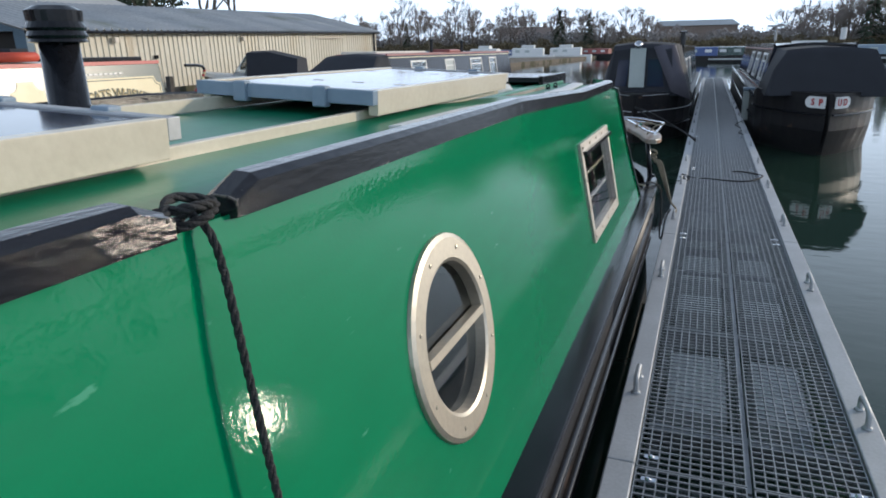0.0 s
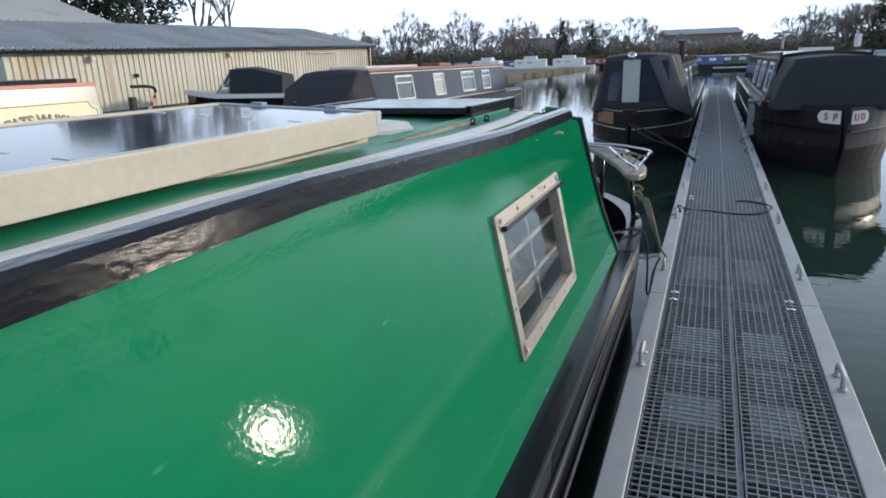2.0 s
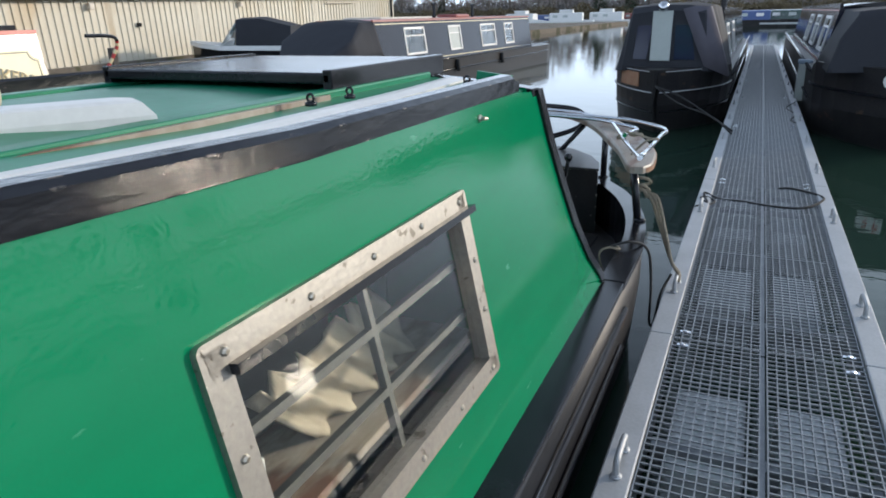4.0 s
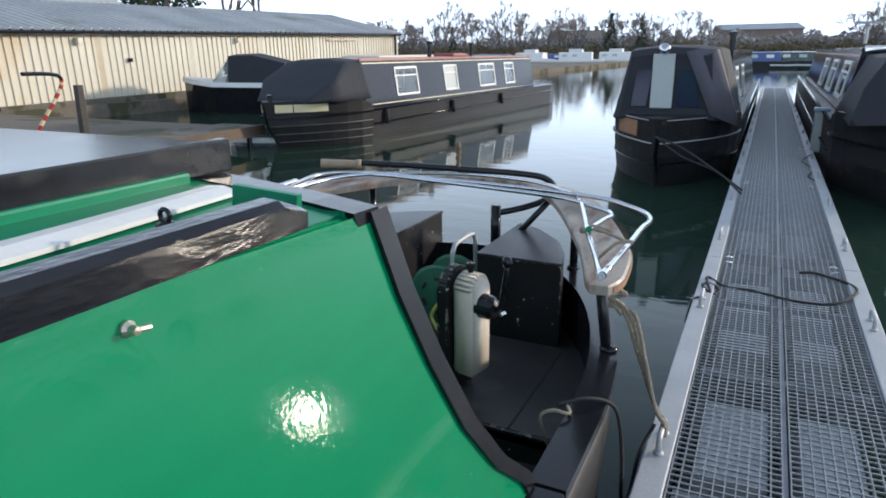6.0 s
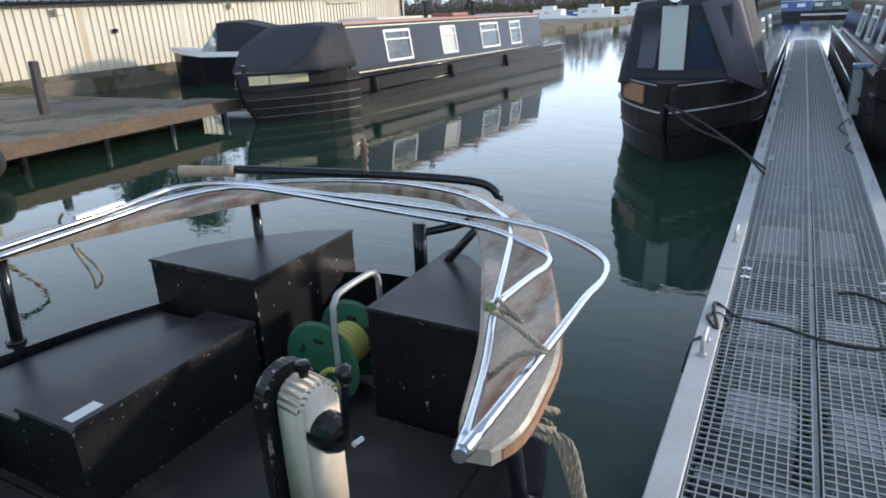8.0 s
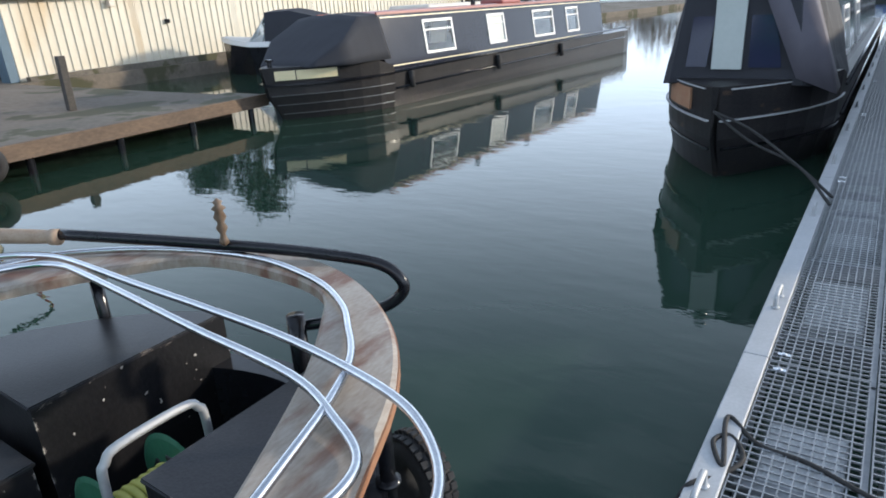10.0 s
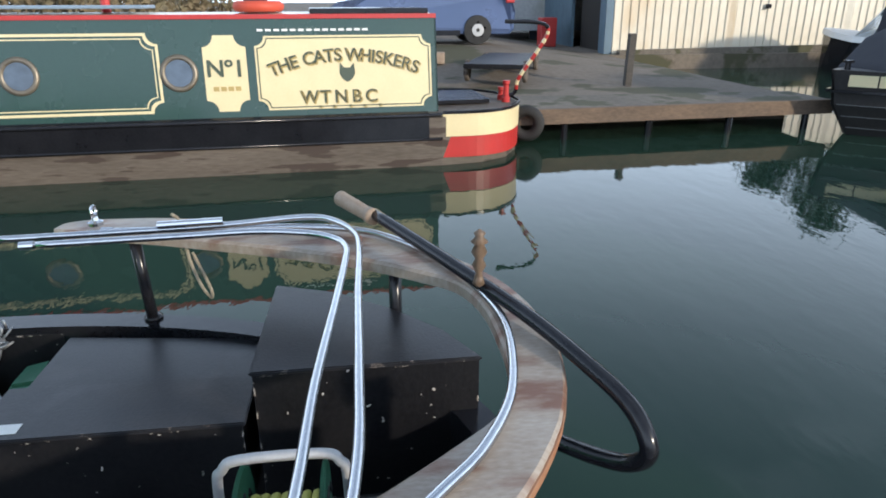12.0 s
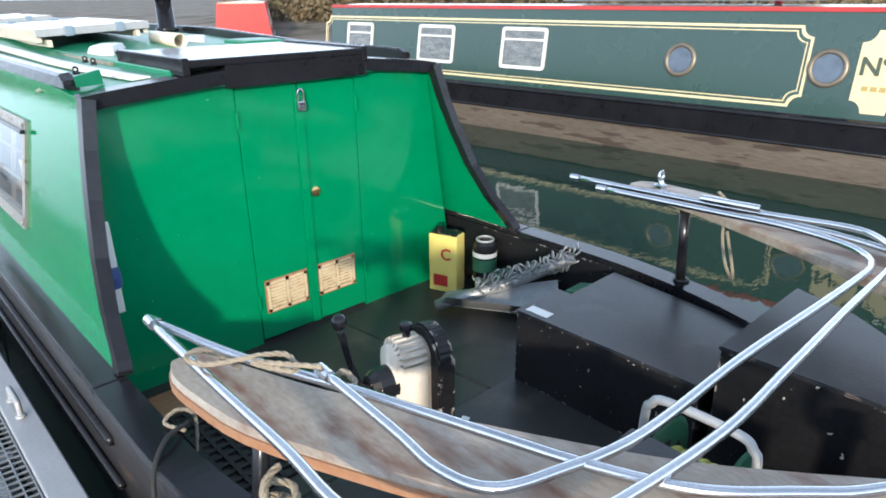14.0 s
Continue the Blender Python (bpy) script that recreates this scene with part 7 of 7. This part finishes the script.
for k in range(8):
    a, b = -0.25 + (L + 0.5) * k / 8, -0.25 + (L + 0.5) * (k + 1) / 8
    part("roof_sheet", roof_sheet(a, b - 0.005), ASBESTOS, shed)
bm = bmesh.new()
hexa(bm, [(-4.3, -0.25, EAVE + 0.86), (-4.3, L + 0.25, EAVE + 0.86), (-8.8, L + 0.25, EAVE - 0.1), (-8.8, -0.25, EAVE - 0.1)], [(-4.3, -0.25, EAVE + 0.9), (-4.3, L + 0.25, EAVE + 0.9), (-8.8, L + 0.25, EAVE - 0.06), (-8.8, -0.25, EAVE - 0.06)])
part("back_roof", bm, ASBESTOS, shed)
bm = bmesh.new()
tube(bm, [(0.27, -0.2, EAVE - 0.25), (0.27, L + 0.2, EAVE - 0.25)], 0.055, 8, 0)
part("gutter", bm, BLACK, shed)
for y, w in ((2.9, 0.16), (9.4, 0.14)):
    part("wall_lamp", boxed(0.03, 0.2, y, y + w, EAVE - 0.58, EAVE - 0.40, bevel=0.02), OFFWHITE, shed)
bm = bmesh.new()
tube(bm, [(0.1, 15.2, EAVE - 0.5), (0.12, 16.8, EAVE - 0.5), (0.1, 17.6, EAVE - 0.5)], 0.035, 8, 2)
part("wall_pipe", bm, OFFWHITE, shed)
part("wall_box", boxed(0.03, 0.12, 4.6, 4.72, 1.15, 1.27), BLACK, shed)
part("low_wall", boxed(0.08, 0.30, 0.3, L, -0.9, 0.14), CONCRETE, shed, "mossy low concrete base wall")
# second roof behind
shed2 = thing("shed", -28.5, 12.0, 0.5, label="grey pitched roof of another shed behind", category="shed")
bm = bmesh.new()
loft(bm, [[(-4, y, 0), (4, y, 0), (4, y, 3.0), (0, y, 4.4), (-4, y, 3.0)] for y in (0, 16)])
part("body", bm, ASBESTOS, shed2)

# ---- yard things ----
bm = boxed(-0.06, 0.06, -0.06, 0.06, 0, 0.86, bevel=0.01)
post = solo("mooring_post", bm, mat("dark_weathered_timber", (0.05, 0.045, 0.04), (0.085, 0.075, 0.065), rough=0.8, scale=6, fine=40, bump=0.3), "dark square timber mooring post on the quay", "post")
post.matrix_basis = pose(-10.9, 15.45, 0.13, 0, 2)
tro = thing("trolley", -12.3, 13.6, land_z(-12.3, 13.6), 70, label="low rusty steel trolley on small wheels", category="trolley")
part("frame", boxed(-0.5, 0.5, -1.6, 1.0, 0.25, 0.33, bevel=0.01), BLACK_WORN, tro)
for x in (-0.5, 0.5):
    for y in (-1.2, 0.8):
        bm = bmesh.new()
        lathe(bm, [(0.0, -0.04), (0.16, -0.04), (0.18, -0.02), (0.18, 0.02), (0.16, 0.04), (0, 0.04)], 18, (x, y, 0.18), "x")
        part("wheel", bm, HULL_RUST, tro)
for k in range(3):
    bb = solo("sleeper_timber", boxed(-1.6, 1.6, -0.12, 0.12, 0, 0.22, bevel=0.015), WOOD_TURNED, "weathered timber baulk lying in the yard", "timber", "timber baulks")
    bb.matrix_basis = pose(-13.6 - 0.5 * k, 11.0 - 0.6 * k, land_z(-13.6 - 0.5 * k, 11) , 0, 0, 80 + 6 * k)
tf = solo("tyre", ring_tube(bmesh.new(), (0, 0, 0), 0.165, 0.075, "y", 26, 10), RUBBER, "old black tyre hung on the quay edge", "tyre", smooth=True)
tf.matrix_basis = pose(-8.25, 13.0, 0.0, 0, 0, 70)
redbox = solo("red_bin", boxed(-0.3, 0.3, -0.25, 0.25, 0, 0.9, bevel=0.04), RED, "red plastic bin beside the shed", "bin")
redbox.matrix_basis = pose(-21.5, 17.0, land_z(-21.5, 17.0))


def car(x, y, z, rz):
    c = thing("car", x, y, z, rz, "slate blue parked estate car in the yard", "car")
    prof = [(-2.25, 0.35), (-2.28, 0.75), (-2.2, 1.0), (-2.0, 1.12), (-1.75, 1.55), (-1.5, 1.66), (0.2, 1.68), (0.55, 1.58), (1.15, 1.10), (1.9, 0.98), (2.2, 0.80), (2.25, 0.45), (2.2, 0.28), (-2.15, 0.25)]
    bm = bmesh.new()
    rings = []
    for s, f, g in ((-0.86, 0.98, 0.9), (-0.90, 1.0, 1.0), (0.90, 1.0, 1.0), (0.86, 0.98, 0.9)):
        rings.append([(s * (1.0 if pz_ < 1.1 else 0.80), py * f, pz_ if g == 1 else 0.95 + (pz_ - 0.95) * 0.985) for py, pz_ in prof])
    loft(bm, rings)
    part("body", bm, CAR_BLUE, c)
    for s in (-1, 1):
        for a in ([(-1.72, 1.14), (-1.55, 1.50), (-0.75, 1.56), (-0.75, 1.14)], [(-0.68, 1.14), (-0.68, 1.56), (0.18, 1.57), (0.35, 1.14)], [(0.40, 1.14), (0.25, 1.56), (0.5, 1.48), (0.98, 1.14)]):
            bm = bmesh.new()
            hexa(bm, [(s * 0.80, *p) for p in a], [(s * (0.905 if p[1] < 1.3 else 0.735), *p) for p in a])
            part("window", bm, NAVY, c, "dark side window")
        for yy in (-1.38, 1.38):
            bm = bmesh.new()
            lathe(bm, [(0.19, s * 0.72), (0.33, s * 0.73), (0.34, s * 0.80), (0.33, s * 0.90), (0.2, s * 0.915)], 26, (0, yy, 0.34), "x")
            wh = part("wheel", bm, RUBBER, c)
            bm = bmesh.new()
            lathe(bm, [(0.0, s * 0.88), (0.05, s * 0.92), (0.2, s * 0.912), (0.215, s * 0.90)], 20, (0, yy, 0.34), "x")
            part("rim", bm, ALU, wh)
            for k in range(5):
                a = 2 * math.pi * k / 5
                bm = boxed(s * 0.905 - 0.01, s * 0.905 + 0.02, -0.02, 0.02, 0.04, 0.20)
                bmesh.ops.rotate(bm, verts=bm.verts[:], cent=(0, 0, 0), matrix=Matrix.Rotation(a, 3, "X"))
                bmesh.ops.translate(bm, verts=bm.verts[:], vec=(0, yy, 0.34))
                part("spoke", bm, CHROME, wh)
        part("tail_light", boxed(s * 0.86 - 0.05, s * 0.86 + 0.05, -2.26, -2.05, 0.95, 1.35, bevel=0.02), RED, c, "red tail light")
        part("headlight", boxed(s * 0.7 - 0.12, s * 0.7 + 0.12, 2.08, 2.24, 0.68, 0.82, bevel=0.02), WHITE, c)
        part("sill", boxed(s * 0.88 - 0.03, s * 0.88 + 0.03, -0.95, 0.95, 0.22, 0.34), BLACK, c)
    return c


car(-16.9, 12.35, 0.52, 180)

# ---- trees ----
def tree_mesh(seed, h, spread, twig=True):
    """A bare tree: tapered trunk, forked limbs and sprays of twigs."""
    rg = random.Random(seed)
    trunk, twigs = bmesh.new(), bmesh.new()

    def grow(p, d, length, r, depth):
        q = p + d * length
        mid = p + d * length * 0.5 + Vector((rg.uniform(-1, 1), rg.uniform(-1, 1), rg.uniform(-1, 1))) * length * 0.06
        tube(trunk if depth < 3 else twigs, [p, mid, q], max(r, 0.021), 5 if depth < 3 else 3, 0, taper=0.62)
        if depth >= 6:
            return
        for k in range(rg.choice((2, 3, 3) if depth < 3 else (3, 3, 4))):
            a = rg.uniform(0, 2 * math.pi)
            tilt = rg.uniform(0.25, 0.8) * spread
            side = d.cross(Vector((math.cos(a), math.sin(a), 0.3))).normalized()
            nd = (d * math.cos(tilt) + side * math.sin(tilt) + Vector((0, 0, 0.12))).normalized()
            grow(p + d * length * rg.uniform(0.55, 1.0), nd, length * rg.uniform(0.62, 0.84), r * 0.58, depth + 1)
    grow(Vector((0, 0, 0)), Vector((rg.uniform(-0.05, 0.05), rg.uniform(-0.05, 0.05), 1)).normalized(), h * 0.30, h * 0.018, 0)
    return mesh_of("trunk", trunk, BARK), mesh_of("crown", twigs, TWIG)


def conifer_mesh(seed, h):
    rg = random.Random(seed)
    crown = bmesh.new()
    for k in range(420):
        z = h * (0.08 + 0.92 * rg.random() ** 1.2)
        rad = (h - z) * 0.23 * rg.uniform(0.5, 1.0) + 0.1
        a = rg.uniform(0, 6.283)
        c = Vector((rad * math.cos(a), rad * math.sin(a), z))
        s = rg.uniform(0.25, 0.6)
        u = Vector((math.cos(a), math.sin(a), -0.5)) * s
        v = Vector((-math.sin(a), math.cos(a), rg.uniform(-0.3, 0.3))) * s * 0.5
        crown.faces.new([crown.verts.new(c + q) for q in (u, v, -u * 0.5, -v)])
    trunk = bmesh.new()
    tube(trunk, [(0, 0, 0), (0, 0, h * 0.95)], h * 0.015, 5, 0, taper=0.2)
    return mesh_of("trunk", trunk, BARK), mesh_of("crown", crown, CONIFER)


kinds = [tree_mesh(11, 11, 0.75), tree_mesh(23, 12.5, 0.6), tree_mesh(37, 9.5, 0.95), tree_mesh(41, 13, 0.7)]
cone = conifer_mesh(5, 8)


def plant(kind, x, y, z, s, rz, label, group):
    t = thing("tree", x, y, z, rz, label, "tree", group)
    t.matrix_basis = t.matrix_basis @ Matrix.Scale(s, 4)
    for nm, me in zip(("trunk", "crown"), kind):
        o = new(nm, me)
        o.parent = t
    return t


rg = random.Random(9)
for k in range(120):
    f = k / 119
    x = -84 + 150 * f + rg.uniform(-2, 2)
    y = 133 + rg.uniform(0, 20)
    plant(kinds[k % 4], x, y, 0.2, rg.uniform(0.55, 0.95) * (0.5 if -11 < x < 11 else 1.0), rg.uniform(0, 360), "bare winter tree of the far bank row and its added unseen extension", "bare trees on the far bank")
for x, y, s in ((-27, 133, 1.0), (-21.5, 133, 0.9), (-60, 135, 0.8), (24, 132, 1.3), (27.5, 133, 1.5), (32, 132, 1.4)):
    plant(cone, x, y, 0.2, s, 0, "dark narrow conifer on the far bank", "conifers on the far bank")
for x, y, s, k in ((-34, 43.5, 0.95, 1), (-33, 45.5, 0.85, 3), (-38, 26, 0.8, 2), (-26, -6, 0.7, 1), (-30, 2, 0.7, 2), (-24, -16, 0.7, 0)):
    plant(kinds[k], x, y, 0.3, s, 40 * k, "bare tree behind the boatyard", "bare trees behind the yard")


def evergreen(x, y, z, h, seed, label):
    """A broad dark evergreen: trunk, limbs and a ragged crown of many small leaf sprays."""
    rg = random.Random(seed)
    t = thing("tree", x, y, z, 0, label, "tree", "trees behind the shed")
    wood = bmesh.new()
    tube(wood, [(0, 0, 0), (0.2, 0.1, h * 0.5), (0, 0, h * 0.92)], h * 0.03, 7, 2, taper=0.25)
    verts, faces = [], []
    for k in range(46):
        zz = h * (0.22 + 0.74 * k / 46)
        a = k * 2.4 + rg.uniform(-0.5, 0.5)
        ln = h * 0.34 * (1 - 0.75 * max(0.0, (zz / h - 0.25) / 0.75) ** 1.5) * rg.uniform(0.55, 1.1)
        tip = Vector((ln * math.cos(a), ln * math.sin(a), zz + ln * rg.uniform(-0.1, 0.35)))
        tube(wood, [(0, 0, zz), tip * 0.5 + Vector((0, 0, zz * 0.5)), tip], 0.05, 4, 0, taper=0.4)
        for j in range(170):
            f = rg.uniform(0.25, 1.12)
            c = Vector((0, 0, zz)).lerp(tip, f) + Vector((rg.gauss(0, 1), rg.gauss(0, 1), rg.gauss(0, 0.7))) * h * 0.035
            sz = rg.uniform(0.07, 0.16)
            p, q = (Vector((rg.uniform(-1, 1), rg.uniform(-1, 1), rg.uniform(-1, 1))) * sz for _ in range(2))
            i = len(verts)
            verts += [c + p, c + q, c - p, c - q]
            faces.append((i, i + 1, i + 2, i + 3))
    part("trunk", wood, BARK, t)
    me = bpy.data.meshes.new("crown")
    me.from_pydata(verts, [], faces)
    me.materials.append(CONIFER)
    new("crown", me).parent = t


evergreen(-34, 38.2, 0.2, 11, 3, "broad dark evergreen tree behind the shed")
evergreen(-36, 35.6, 0.2, 9, 4, "dark evergreen tree behind the shed")
# unseen trees added along the east side to darken what the boat sides reflect
rg = random.Random(31)
for k in range(40):
    plant(kinds[k % 4], 122 + rg.uniform(0, 14), -45 + 4.3 * k + rg.uniform(-1.5, 1.5), 0.2, rg.uniform(0.9, 1.4), rg.uniform(0, 360), "bare winter tree of the far bank row and its added unseen extension", "bare trees on the far bank")
for x, y, s_, k in ((13, 133, 0.5, 0), (16, 134, 0.65, 1), (18, 135, 0.78, 2), (20, 134, 0.7, 3), (22, 136, 0.8, 0), (24, 134, 0.8, 1), (27, 135, 0.85, 2), (30, 134, 0.9, 3), (34, 136, 0.9, 0), (21, 138, 0.85, 2), (25, 138, 0.9, 3), (17, 138, 0.7, 0), (-62, 136, 1.1, 3), (-58, 137, 1.0, 1), (-50, 136, 1.05, 3), (-46, 137, 0.95, 1), (-22, 136, 0.75, 2), (-19, 137, 0.7, 3), (-16, 136, 0.6, 2)):
    plant(kinds[k], x, y, 0.2, s_, 70 * k, "tall dense bare tree on the far bank", "bare trees on the far bank")


def scrub(name, x0, x1, y0, y1, z, h, n, seed, m, label, leaf=1.0):
    """A bank of many small leaves and stalks."""
    rg = random.Random(seed)
    verts, faces = [], []
    for k in range(n):
        u, v = rg.random(), rg.random()
        x, y = x0 + (x1 - x0) * u, y0 + (y1 - y0) * v
        hh = h * (0.5 + 0.5 * noise.noise(Vector((x * 0.25, y * 0.25, seed)))) + 0.3
        c = Vector((x, y, z + rg.random() ** 0.7 * hh))
        s = leaf * rg.uniform(0.12, 0.34) * (h / 3) ** 0.5
        a, b = Vector((rg.uniform(-1, 1), rg.uniform(-1, 1), rg.uniform(-1, 1))) * s, Vector((rg.uniform(-1, 1), rg.uniform(-1, 1), rg.uniform(-1, 1))) * s * 0.6
        i = len(verts)
        verts += [c + a, c + b, c - a, c - b]
        faces.append((i, i + 1, i + 2, i + 3))
    me = bpy.data.meshes.new(name)
    me.from_pydata(verts, [], faces)
    me.materials.append(m)
    return tagged(new(name, me), label, "scrub", kind="stuff")


scrub("far_scrub", -95, 80, 130.5, 138, 0.2, 3.4, 50000, 2, BUSH, "dense brown scrub along the far bank")
# distance haze is put into the pale grey colour of far_wood
scrub("far_wood", -100, 60, 139, 152, 0.6, 5.6, 60000, 8, mat("haze_painted_wood", (0.28, 0.26, 0.25), (0.34, 0.315, 0.305), rough=0.9, scale=0.3, fine=4), "grey-brown winter wood behind the far bank, paled with painted haze")
scrub("bank_scrub", -24, -15.5, -22, 7, 0.4, 2.6, 60000, 5, BUSH, "autumn brown and green bushes behind the moored boat", 0.45)

# ---- far bank buildings and boats ----
bld = thing("warehouse", -4, 190, 0.2, 0, "long low warehouse with a pale roof beyond the far bank", "warehouse")
part("wall", boxed(-10, 10, 0, 14, 0, 6.2), BRICKISH, bld)
bm = bmesh.new()
loft(bm, [[(-10.5, y, 6.2), (10.5, y, 6.2), (8.6, y, 7.5), (-8.6, y, 7.5)] for y in (-0.6, 14.6)])
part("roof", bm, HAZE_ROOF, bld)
hs = thing("house", -42, 162, 0.2, 0, "brown brick house among the trees on the far bank", "house")
part("wall", boxed(-6, 6, 0, 7, 0, 3.6), BRICKISH, hs)
bm = bmesh.new()
loft(bm, [[(x, -0.5, 3.6), (x, 7.5, 3.6), (x, 3.5, 6.2)] for x in (-6.5, 6.5)])
rf = part("roof", bm, BRICKISH, hs)
part("chimney", boxed(4.2, 5.0, 3.1, 3.9, 5.4, 7.0), BRICKISH, rf)
for k in range(4):
    part("window", boxed(-4.6 + 2.6 * k, -3.6 + 2.6 * k, -0.05, 0.02, 1.8, 2.8), NAVY, hs)
grass = boxed(-1200, 1200, 129, 1000, 0.0, 0.27)
solo("far_bank", grass, GRASS, "winter grass field beyond the far bank", "bank", kind="structure")


def far_boat(x, y, rz, length, hull_m, top_m, label, tall=1.0, kind_="canal boat"):
    t = thing("moored_boat", x, y, WATER_Z, rz, label, kind_, "boats on the far bank")
    bm = bmesh.new()
    loft(bm, [[(-1.0 * f, yy, -0.3), (1.0 * f, yy, -0.3), (1.0 * f, yy, z), (-1.0 * f, yy, z)] for yy, f, z in ((0, 0.5, 0.7), (0.8, 1.0, 0.65), (length - 2, 1.0, 0.65), (length, 0.1, 0.95))])
    part("hull", bm, hull_m, t)
    bm = bmesh.new()
    loft(bm, [[(-0.9, yy, 0.65), (0.9, yy, 0.65), (0.75, yy, 1.45 * tall), (0, yy, 1.52 * tall), (-0.75, yy, 1.45 * tall)] for yy in (1.6, length - 2.6)])
    part("cabin", bm, top_m, t)
    k = 0
    yy = 2.2
    while yy < length - 3.4:
        for s in (-1, 1):
            bm = bmesh.new()
            hexa(bm, [(s * 0.80, yy, 0.95 * tall), (s * 0.80, yy + 0.7, 0.95 * tall), (s * 0.86, yy + 0.7, 0.95 * tall), (s * 0.86, yy, 0.95 * tall)], [(s * 0.75, yy, 1.25 * tall), (s * 0.75, yy + 0.7, 1.25 * tall), (s * 0.81, yy + 0.7, 1.25 * tall), (s * 0.81, yy, 1.25 * tall)])
            part("window", bm, PANEL if k % 3 else WHITE, t)
        k += 1
        yy += 1.5
    return t


rg = random.Random(21)
pal = [NAVY, HULL, BLUE_PAINT, DARK_GREEN, RED_ROOF, GREY_BLUE]
for k in range(17):
    x = -66 + 5.2 * k
    far_boat(x, 118 + rg.uniform(-3, 3), rg.choice((78, 92, 100, 60, 85)), rg.uniform(8, 14), HULL, pal[k % 6], "moored canal boat far across the water", 1.0)
for x, y, rz in ((-30, 108, 80), (-22, 106, 95), (-17, 110, 90)):
    t = far_boat(x, y, rz, 9, WHITE, WHITE, "white cabin cruiser far across the water", 1.15, "cruiser")
    part("flybridge", boxed(-0.6, 0.6, 3, 5, 1.6, 2.2, bevel=0.1), WHITE, t)
for k, x in enumerate((2.5, 8.5, 14.5, 21, 28, 36)):
    far_boat(x, 84 + 2 * (k % 3), 88, 12 + k % 3, HULL, pal[(k + 2) % 6], "dark canal boat moored ahead of the pontoon end", 1.05)
jet = thing("far_jetty", 10, 80.5, WATER_Z, label="low pale jetty in front of the far boats", category="jetty", kind="structure")
part("deck", boxed(-10, 40, -0.6, 0.6, 0.25, 0.40, bevel=0.02), ALU, jet)
bd = solo("white_board", boxed(-1.6, 1.6, -0.03, 0.03, 0.0, 1.4), WHITE, "white notice board on a moored boat", "sign")
bd.matrix_basis = pose(9.5, 82.6, 0.40)
# red boat on the near bank further back
rbz, _, _ = narrowboat("narrowboat", -9.6, -8.0, 150, "red narrowboat with a cream roof moored further back", length=14, gun=0.6, cabh=1.0, side_mat=RED, roof_mat=CREAM_RAIL, windows=((3, 4, 0.8, 1.35), (6, 7, 0.8, 1.35)), stripe=RED)
